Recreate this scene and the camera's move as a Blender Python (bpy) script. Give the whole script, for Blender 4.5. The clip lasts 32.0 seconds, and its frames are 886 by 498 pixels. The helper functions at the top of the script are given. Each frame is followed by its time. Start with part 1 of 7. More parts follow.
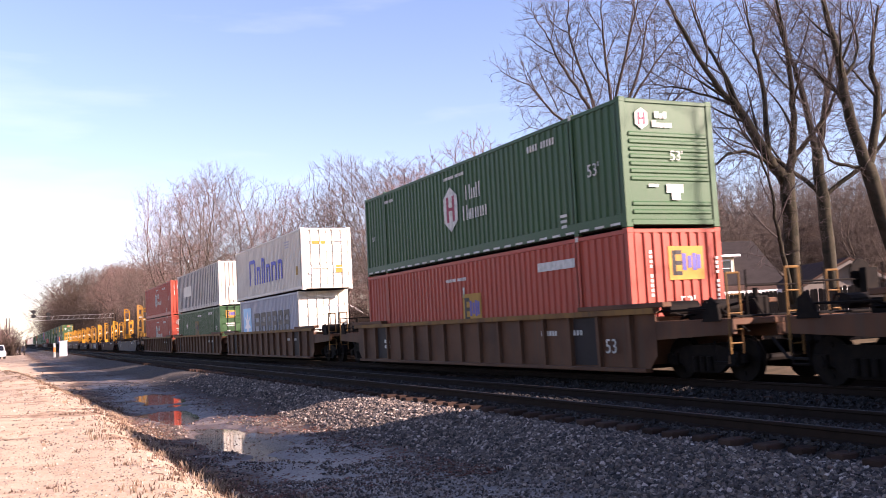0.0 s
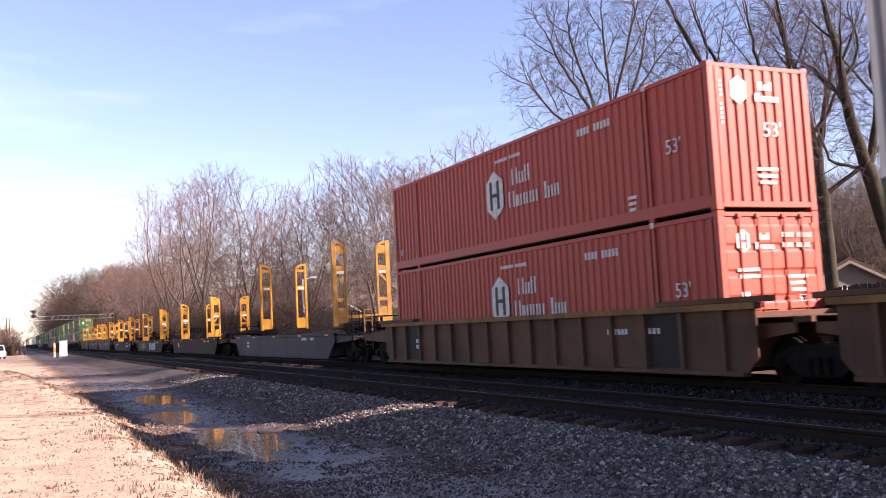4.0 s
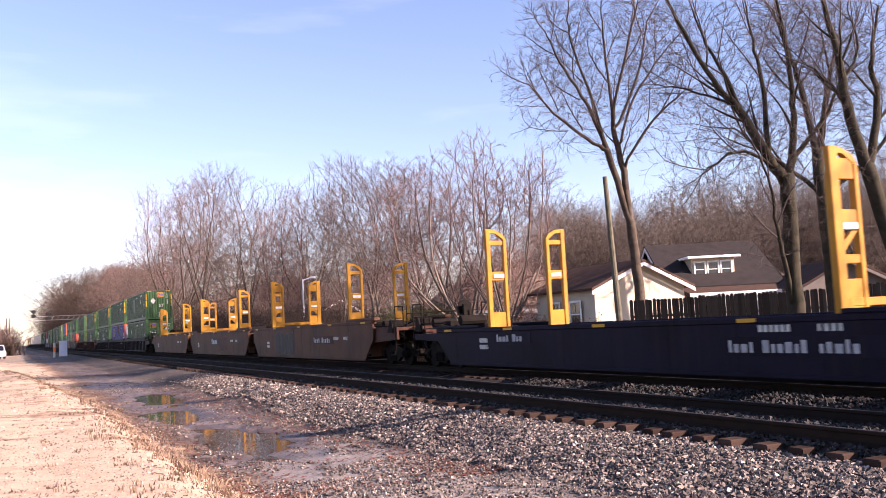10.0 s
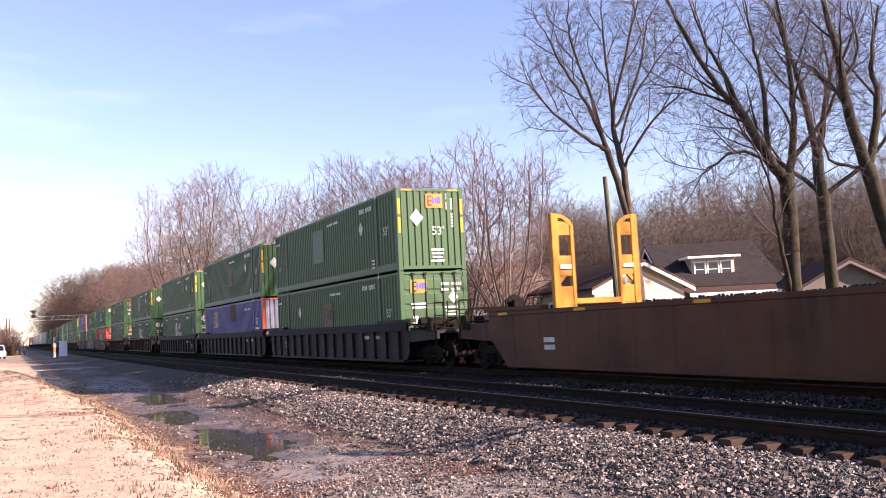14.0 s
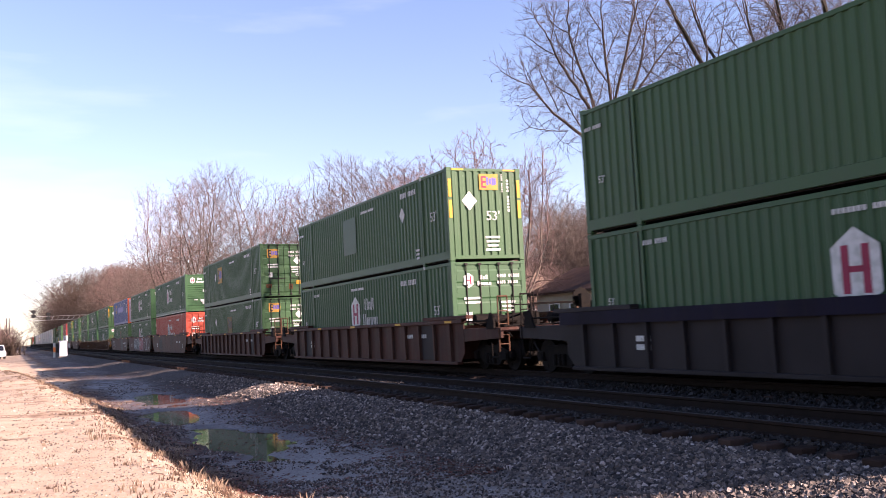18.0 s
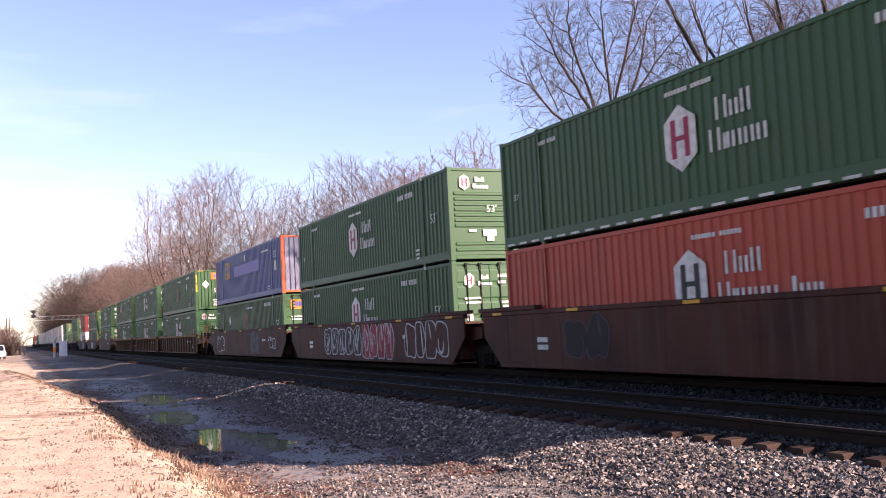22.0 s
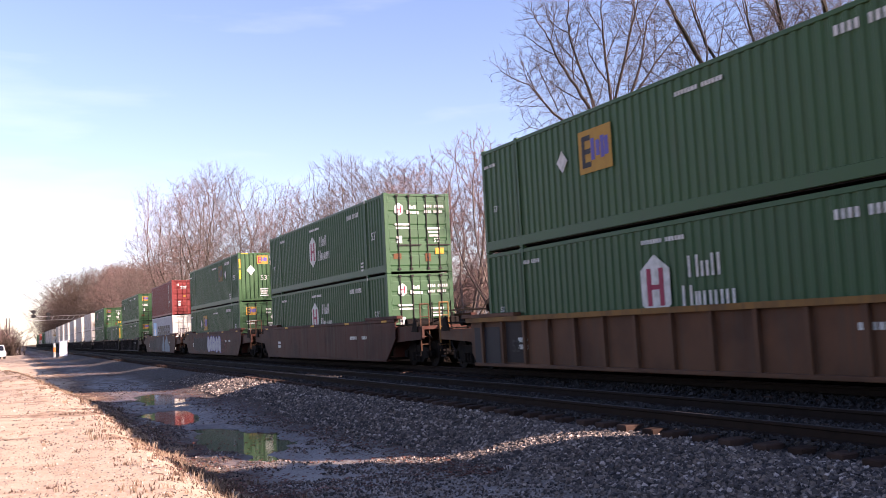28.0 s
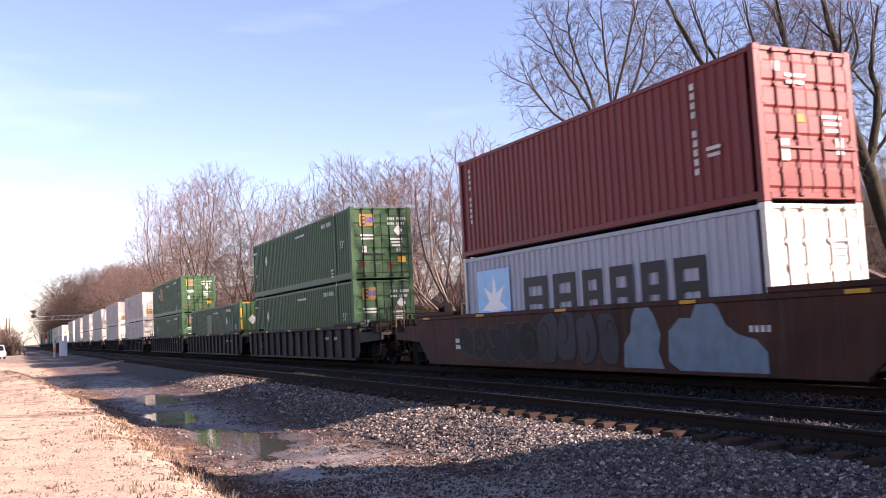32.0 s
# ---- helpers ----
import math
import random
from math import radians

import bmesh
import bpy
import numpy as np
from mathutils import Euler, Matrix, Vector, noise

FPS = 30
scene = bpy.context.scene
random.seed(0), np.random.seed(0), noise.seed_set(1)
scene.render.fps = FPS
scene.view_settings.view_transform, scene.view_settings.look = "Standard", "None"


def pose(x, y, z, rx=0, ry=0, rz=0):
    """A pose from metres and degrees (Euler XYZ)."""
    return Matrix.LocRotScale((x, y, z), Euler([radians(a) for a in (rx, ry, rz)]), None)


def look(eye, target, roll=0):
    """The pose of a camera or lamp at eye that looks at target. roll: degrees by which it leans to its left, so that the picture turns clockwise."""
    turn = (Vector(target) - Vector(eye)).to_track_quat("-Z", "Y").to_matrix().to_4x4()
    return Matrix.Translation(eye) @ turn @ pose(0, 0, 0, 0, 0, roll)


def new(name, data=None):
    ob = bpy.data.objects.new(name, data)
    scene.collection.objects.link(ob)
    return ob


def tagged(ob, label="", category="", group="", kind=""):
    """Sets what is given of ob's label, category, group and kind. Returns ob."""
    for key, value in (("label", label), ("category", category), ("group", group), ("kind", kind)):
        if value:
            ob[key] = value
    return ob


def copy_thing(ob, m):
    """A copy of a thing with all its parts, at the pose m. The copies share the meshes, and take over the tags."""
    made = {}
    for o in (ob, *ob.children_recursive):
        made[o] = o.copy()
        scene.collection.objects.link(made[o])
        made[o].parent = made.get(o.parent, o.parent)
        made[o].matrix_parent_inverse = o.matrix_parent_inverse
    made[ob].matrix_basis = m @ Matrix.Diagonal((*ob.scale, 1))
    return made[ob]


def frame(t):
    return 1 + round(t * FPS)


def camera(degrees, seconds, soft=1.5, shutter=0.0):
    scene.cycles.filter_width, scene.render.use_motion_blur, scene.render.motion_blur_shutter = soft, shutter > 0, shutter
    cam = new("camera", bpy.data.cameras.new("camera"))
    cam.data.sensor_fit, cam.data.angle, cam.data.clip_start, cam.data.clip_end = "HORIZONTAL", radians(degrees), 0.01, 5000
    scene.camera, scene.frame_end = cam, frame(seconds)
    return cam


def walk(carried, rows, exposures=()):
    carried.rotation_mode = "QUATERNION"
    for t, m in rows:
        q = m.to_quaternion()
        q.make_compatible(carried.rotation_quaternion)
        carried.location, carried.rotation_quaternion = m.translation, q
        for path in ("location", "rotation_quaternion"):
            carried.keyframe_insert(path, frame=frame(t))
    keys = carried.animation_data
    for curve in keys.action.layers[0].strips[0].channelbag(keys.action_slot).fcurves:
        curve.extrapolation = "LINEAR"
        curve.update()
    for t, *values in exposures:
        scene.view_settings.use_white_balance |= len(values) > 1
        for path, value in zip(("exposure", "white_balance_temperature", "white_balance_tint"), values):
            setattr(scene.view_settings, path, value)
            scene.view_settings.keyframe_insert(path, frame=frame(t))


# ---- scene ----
cam = camera(51.14, 32.0, soft=0.9, shutter=0.12)
EYE = pose(0, 0, 1.38, 94.615, 2.927, -24.903)
walk(cam, [(0, EYE), (32, EYE)], exposures=[(0, 1.91, 6500, 37), (32, 1.91, 6500, 37)])

# world and sun: low winter sun behind the train
SUN = Vector((0.7071 * math.cos(radians(24)), -0.7071 * math.cos(radians(24)), math.sin(radians(24))))
world = bpy.data.worlds.new("winter_sky")
scene.world = world
world.use_nodes = True
wt = world.node_tree
wt.nodes.clear()
w_out = wt.nodes.new("ShaderNodeOutputWorld")
w_bg = wt.nodes.new("ShaderNodeBackground")
w_sky = wt.nodes.new("ShaderNodeTexSky")
w_sky.sky_type, w_sky.sun_disc = "NISHITA", False
w_sky.sun_elevation, w_sky.sun_rotation = radians(24), radians(135)
w_sky.air_density, w_sky.dust_density, w_sky.ozone_density = 1.0, 0.55, 2.0
w_co = wt.nodes.new("ShaderNodeTexCoord")
w_map = wt.nodes.new("ShaderNodeMapping")
w_map.inputs["Scale"].default_value = (1.6, 2.2, 9.0)
w_noise = wt.nodes.new("ShaderNodeTexNoise")
w_noise.inputs["Scale"].default_value, w_noise.inputs["Detail"].default_value = 2.1, 8
w_ramp = wt.nodes.new("ShaderNodeValToRGB")
w_ramp.color_ramp.elements[0].position, w_ramp.color_ramp.elements[1].position = 0.58, 0.95
w_ramp.color_ramp.elements[1].color = (0.15, 0.15, 0.15, 1)
w_mix = wt.nodes.new("ShaderNodeMixRGB")
w_mix.inputs[2].default_value = (9.5, 9.6, 10.0, 1)
wt.links.new(w_co.outputs["Generated"], w_map.inputs[0])
wt.links.new(w_map.outputs[0], w_noise.inputs["Vector"])
wt.links.new(w_noise.outputs["Fac"], w_ramp.inputs[0])
wt.links.new(w_ramp.outputs[0], w_mix.inputs[0])
wt.links.new(w_sky.outputs[0], w_mix.inputs[1])
wt.links.new(w_mix.outputs[0], w_bg.inputs[0])
wt.links.new(w_bg.outputs[0], w_out.inputs[0])
w_bg.inputs["Strength"].default_value = 0.070
sun = new("sun", bpy.data.lights.new("sun", "SUN"))
sun.data.energy, sun.data.angle, sun.data.color = 5.0, radians(0.6), (1.0, 0.88, 0.70)
sun.matrix_world = look(SUN * 100, (0, 0, 0))

# ---- materials ----
def material(name, color, rough=0.6, metal=0.0, second=None, scale=3.0, amount=0.5, bump=0.0, bump_scale=60.0,
             streak=None, streak_amount=0.0, rand=0.0, island=0.0, spec=0.2, dust=0.0):
    """A procedural surface: base colour, stains at one scale, grain at another, vertical streaks and relief."""
    m = bpy.data.materials.new(name)
    m.use_nodes = True
    t = m.node_tree
    b = t.nodes["Principled BSDF"]
    b.inputs["Roughness"].default_value, b.inputs["Metallic"].default_value = rough, metal
    b.inputs["Specular IOR Level"].default_value = spec
    b.inputs["Sheen Weight"].default_value, b.inputs["Sheen Roughness"].default_value = dust, 0.45
    co = t.nodes.new("ShaderNodeTexCoord")
    src = co.outputs["Object"]
    second = second or tuple(c * 0.62 for c in color)
    n1 = t.nodes.new("ShaderNodeTexNoise")
    n1.inputs["Scale"].default_value, n1.inputs["Detail"].default_value = scale, 9
    t.links.new(src, n1.inputs["Vector"])
    r1 = t.nodes.new("ShaderNodeValToRGB")
    r1.color_ramp.elements[0].position, r1.color_ramp.elements[1].position = 0.42, 0.68
    r1.color_ramp.elements[1].color = (amount, amount, amount, 1)
    t.links.new(n1.outputs["Fac"], r1.inputs[0])
    mix = t.nodes.new("ShaderNodeMixRGB")
    mix.inputs[1].default_value, mix.inputs[2].default_value = (*color, 1), (*second, 1)
    t.links.new(r1.outputs[0], mix.inputs[0])
    out = mix.outputs[0]
    if streak:
        mp = t.nodes.new("ShaderNodeMapping")
        mp.inputs["Scale"].default_value = (5, 5, 0.35)
        n2 = t.nodes.new("ShaderNodeTexNoise")
        n2.inputs["Scale"].default_value, n2.inputs["Detail"].default_value = 1.3, 6
        r2 = t.nodes.new("ShaderNodeValToRGB")
        r2.color_ramp.elements[0].position, r2.color_ramp.elements[1].position = 0.5, 0.78
        r2.color_ramp.elements[1].color = (streak_amount,) * 3 + (1,)
        mx = t.nodes.new("ShaderNodeMixRGB")
        mx.inputs[2].default_value = (*streak, 1)
        t.links.new(src, mp.inputs[0]); t.links.new(mp.outputs[0], n2.inputs["Vector"])
        t.links.new(n2.outputs["Fac"], r2.inputs[0]); t.links.new(r2.outputs[0], mx.inputs[0])
        t.links.new(out, mx.inputs[1])
        out = mx.outputs[0]
    if rand or island:
        info = t.nodes.new("ShaderNodeObjectInfo" if rand else "ShaderNodeNewGeometry")
        k = rand or island
        mr = t.nodes.new("ShaderNodeMapRange")
        mr.inputs["To Min"].default_value, mr.inputs["To Max"].default_value = 1 - k, 1 + k
        t.links.new(info.outputs["Random" if rand else "Random Per Island"], mr.inputs["Value"])
        hs = t.nodes.new("ShaderNodeHueSaturation")
        t.links.new(out, hs.inputs["Color"]); t.links.new(mr.outputs[0], hs.inputs["Value"])
        out = hs.outputs[0]
    t.links.new(out, b.inputs["Base Color"])
    n3 = t.nodes.new("ShaderNodeTexNoise")
    n3.inputs["Scale"].default_value, n3.inputs["Detail"].default_value = bump_scale, 5
    t.links.new(src, n3.inputs["Vector"])
    rr = t.nodes.new("ShaderNodeMapRange")
    rr.inputs["To Min"].default_value, rr.inputs["To Max"].default_value = max(rough - 0.12, 0.03), min(rough + 0.15, 1)
    t.links.new(n3.outputs["Fac"], rr.inputs["Value"]); t.links.new(rr.outputs[0], b.inputs["Roughness"])
    if bump:
        bp = t.nodes.new("ShaderNodeBump")
        bp.inputs["Strength"].default_value, bp.inputs["Distance"].default_value = 0.8, bump
        t.links.new(n3.outputs["Fac"], bp.inputs["Height"]); t.links.new(bp.outputs[0], b.inputs["Normal"])
    return m


RUST = (0.16, 0.065, 0.03)
DIRT = (0.06, 0.047, 0.036)
GRIME = (0.022, 0.018, 0.016)


def paint(name, c, streak=0.35, rough=0.5, fade=0.3):
    c = tuple(x * 0.64 for x in c)
    return material(name, c, rough, second=tuple(min(1, x * 0.7 + 0.015) for x in c), scale=0.9, amount=fade,
                    streak=DIRT, streak_amount=streak, bump=0.0015, bump_scale=30, spec=0.24, dust=0.04)


M = dict(
    hub_green=paint("weathered green container paint", (0.034, 0.110, 0.040), 0.2),
    emp_green=paint("dark green container paint", (0.044, 0.120, 0.043), 0.18),
    red=paint("orange-red container paint", (0.50, 0.078, 0.042), 0.2),
    blue=paint("faded blue container paint", (0.11, 0.145, 0.31), 0.3),
    deep_blue=paint("blue container paint", (0.075, 0.088, 0.29), 0.25),
    pale_blue=paint("faded pale blue container paint", (0.32, 0.33, 0.42), 0.4),
    orange=paint("orange corner post paint", (0.75, 0.15, 0.05), 0.2),
    white=material("dirty white container paint", (0.49, 0.46, 0.41), 0.55, second=(0.36, 0.31, 0.25), scale=0.9, amount=0.7, streak=(0.22, 0.13, 0.07), streak_amount=0.6, bump=0.0015, bump_scale=30),
    slate=material("grey side posts", (0.16, 0.16, 0.17), 0.6, amount=0.4),
    cream=paint("aged cream container paint", (0.88, 0.83, 0.71), 0.35),
    grey=paint("pale grey container paint", (0.50, 0.53, 0.60), 0.3),
    maroon=paint("brick-red container paint", (0.24, 0.035, 0.03), 0.3),
    brown=material("oxide brown car paint", (0.058, 0.020, 0.013), 0.62, second=(0.026, 0.010, 0.008), scale=0.8, amount=0.8, streak=DIRT, streak_amount=0.6, bump=0.002, spec=0.12),
    darkbrown=material("sooty brown car paint", (0.034, 0.012, 0.010), 0.62, second=(0.014, 0.008, 0.007), scale=0.8, amount=0.8, streak=GRIME, streak_amount=0.6, bump=0.002, spec=0.06),
    tan=material("dusty tan car paint", (0.10, 0.048, 0.026), 0.62, second=(0.045, 0.022, 0.014), scale=0.8, amount=0.8, streak=DIRT, streak_amount=0.6, bump=0.002, spec=0.12),
    redbrown=material("rusty red-brown car paint", (0.056, 0.020, 0.013), 0.62, second=(0.028, 0.012, 0.009), scale=0.8, amount=0.8, streak=DIRT, streak_amount=0.6, bump=0.002, spec=0.12),
    rust=material("rusty orange-brown car paint", (0.085, 0.036, 0.019), 0.62, second=(0.04, 0.018, 0.012), scale=0.8, amount=0.8, streak=DIRT, streak_amount=0.6, bump=0.002, spec=0.12),
    dark=material("grimy dark car paint", (0.022, 0.018, 0.018), 0.62, second=(0.012, 0.010, 0.010), scale=0.8, amount=0.8, streak=GRIME, streak_amount=0.5, bump=0.002, spec=0.12),
    carblue=material("blue car sill paint", (0.010, 0.0085, 0.019), 0.6, second=(0.007, 0.006, 0.010), scale=0.8, amount=0.8, streak=GRIME, streak_amount=0.4, bump=0.002, spec=0.06),
    greycar=material("dusty grey car paint", (0.046, 0.043, 0.05), 0.62, second=(0.032, 0.028, 0.026), scale=0.8, amount=0.8, streak=DIRT, streak_amount=0.6, bump=0.002, spec=0.12),
    yellow=material("yellow guide frame paint", (0.37, 0.175, 0.012), 0.6, second=(0.25, 0.105, 0.012), scale=3, amount=0.5, streak=RUST, streak_amount=0.4, bump=0.001),
    oldyellow=material("worn yellow guide frame paint", (0.40, 0.21, 0.035), 0.6, second=(0.25, 0.12, 0.05), scale=3, amount=0.8, streak=RUST, streak_amount=0.5, bump=0.001),
    mark_yellow=material("reflective yellow marking", (0.50, 0.27, 0.02), 0.5, second=(0.3, 0.15, 0.02), amount=0.5),
    mark_white=material("white marking paint", (0.50, 0.51, 0.48), 0.6, second=(0.26, 0.28, 0.24), scale=6, amount=0.7),
    mark_red=material("dark red marking paint", (0.24, 0.02, 0.05), 0.5, amount=0.3),
    mark_dark=material("dark lettering paint", (0.02, 0.018, 0.02), 0.5, amount=0.3),
    mark_violet=material("violet-blue lettering paint", (0.085, 0.075, 0.27), 0.5, amount=0.3),
    mark_blue=material("blue lettering paint", (0.03, 0.045, 0.36), 0.5, amount=0.3),
    mark_sky=material("pale blue emblem paint", (0.30, 0.55, 0.75), 0.5, amount=0.3),
    mark_gold=material("golden yellow panel paint", (0.33, 0.19, 0.03), 0.6, second=(0.19, 0.10, 0.03), scale=4, amount=0.4),
    faded_gold=material("faded golden panel paint", (0.13, 0.095, 0.03), 0.7, second=(0.07, 0.06, 0.025), scale=4, amount=0.6),
    rustpatch=material("brown primer patch", (0.10, 0.045, 0.02), 0.8, amount=0.5),
    graf_white=material("white spray paint", (0.36, 0.37, 0.38), 0.6, second=(0.2, 0.2, 0.21), scale=4, amount=0.6),
    graf_blue=material("pale blue spray paint", (0.13, 0.18, 0.22), 0.6, scale=3, amount=0.6),
    graf_red=material("dark red spray paint", (0.115, 0.012, 0.017), 0.6, scale=3, amount=0.5),
    graf_scarlet=material("scarlet spray paint", (0.22, 0.018, 0.025), 0.6, second=(0.1, 0.012, 0.016), scale=3, amount=0.6),
    graf_grey=material("pale grey primer", (0.10, 0.09, 0.085), 0.8, second=(0.045, 0.035, 0.033), scale=2.5, amount=0.9),
    graf_green=material("yellow-green spray paint", (0.16, 0.18, 0.04), 0.6, scale=3, amount=0.5),
    graf_black=material("black spray paint", (0.015, 0.015, 0.018), 0.6, scale=3, amount=0.3),
    ochre=material("worn ochre sill paint", (0.19, 0.105, 0.035), 0.65, second=(0.10, 0.055, 0.028), scale=1.2, amount=0.8, streak=DIRT, streak_amount=0.6, bump=0.002, spec=0.08),
    iron=material("greasy dark iron", (0.007, 0.006, 0.0055), 0.75, 0.0, second=(0.016, 0.012, 0.009), scale=6, amount=0.6, bump=0.003, spec=0.06),
    steel=material("bare galvanised steel", (0.42, 0.41, 0.39), 0.45, 0.7, amount=0.5),
    rail=material("rusty rail steel", (0.020, 0.013, 0.010), 0.8, 0.0, second=(0.012, 0.009, 0.007), scale=5, amount=0.6, bump=0.002, spec=0.06),
    railtop=material("worn rail head", (0.032, 0.027, 0.024), 0.6, 0.2, amount=0.3),
    tie=material("weathered timber tie", (0.042, 0.026, 0.020), 0.9, second=(0.016, 0.012, 0.010), scale=5, amount=0.8, bump=0.008, bump_scale=25, rand=0.35, spec=0.06),
    stone=material("crushed grey ballast stone", (0.215, 0.19, 0.165), 0.85, second=(0.11, 0.095, 0.085), scale=8, amount=0.7, bump=0.004, bump_scale=40, island=0.75),
    palebark=material("pale grey bark", (0.155, 0.125, 0.10), 0.95, second=(0.08, 0.062, 0.05), scale=4, amount=0.7, bump=0.02, bump_scale=18),
    bark=material("grey-brown bark", (0.075, 0.058, 0.045), 0.95, second=(0.038, 0.03, 0.024), scale=4, amount=0.8, bump=0.02, bump_scale=18, spec=0.06),
    twig=material("bare winter twigs", (0.108, 0.083, 0.068), 0.9, second=(0.07, 0.053, 0.044), scale=1.5, amount=0.6),
    darktwig=material("dark bare twigs", (0.075, 0.058, 0.052), 0.9, second=(0.045, 0.036, 0.033), scale=1.5, amount=0.6),
    redtwig=material("reddish bare twigs", (0.165, 0.108, 0.094), 0.9, second=(0.10, 0.066, 0.058), scale=1.5, amount=0.6),
    ivybark=material("mossy dark bark", (0.042, 0.036, 0.026), 0.95, second=(0.018, 0.018, 0.012), scale=3, amount=0.8, bump=0.02, bump_scale=18, spec=0.06),
    brush=material("dry brown brush", (0.066, 0.046, 0.034), 0.95, second=(0.037, 0.026, 0.02), scale=0.6, amount=0.8),
    olivebrush=material("olive evergreen brush", (0.10, 0.10, 0.035), 0.9, second=(0.06, 0.06, 0.025), scale=0.6, amount=0.8),
    drygrass=material("dry straw grass", (0.20, 0.145, 0.10), 0.9, second=(0.11, 0.075, 0.05), scale=2, amount=0.7, island=0.4),
    leaf=material("fallen brown leaves", (0.13, 0.05, 0.034), 0.8, second=(0.05, 0.028, 0.02), scale=8, amount=0.8, island=0.5),
    siding=material("cream painted siding", (0.46, 0.40, 0.31), 0.6, second=(0.33, 0.29, 0.22), scale=1.5, amount=0.4),
    bluesiding=material("blue-grey painted siding", (0.30, 0.34, 0.40), 0.7, amount=0.4),
    greysiding=material("grey-tan siding", (0.15, 0.13, 0.115), 0.75, amount=0.4),
    trim=material("white trim paint", (0.82, 0.81, 0.78), 0.5, amount=0.2),
    roof_brown=material("brown asphalt shingles", (0.075, 0.048, 0.038), 0.9, scale=2, amount=0.6, bump=0.01, bump_scale=12, spec=0.03),
    roof_tan=material("tan asphalt shingles", (0.16, 0.115, 0.085), 0.9, scale=2, amount=0.5, bump=0.01, bump_scale=12, spec=0.03),
    roof_grey=material("grey asphalt shingles", (0.035, 0.03, 0.029), 0.9, scale=2, amount=0.5, bump=0.01, bump_scale=12, spec=0.03),
    glass=material("dark window glass", (0.02, 0.022, 0.025), 0.06, spec=0.8, amount=0.1),
    fence=material("old dark fence boards", (0.02, 0.018, 0.017), 0.9, second=(0.010, 0.010, 0.010), scale=3, amount=0.7, bump=0.004, rand=0.35, spec=0.06),
    pole=material("weathered pole timber", (0.11, 0.10, 0.07), 0.9, second=(0.055, 0.05, 0.035), scale=3, amount=0.7, bump=0.006),
    cabinet=material("light grey cabinet enamel", (0.62, 0.64, 0.68), 0.5, amount=0.3),
    marker=material("orange marker plastic", (0.85, 0.22, 0.05), 0.5, amount=0.2),
    rubber=material("black rubber", (0.02, 0.02, 0.02), 0.8, amount=0.3),
)


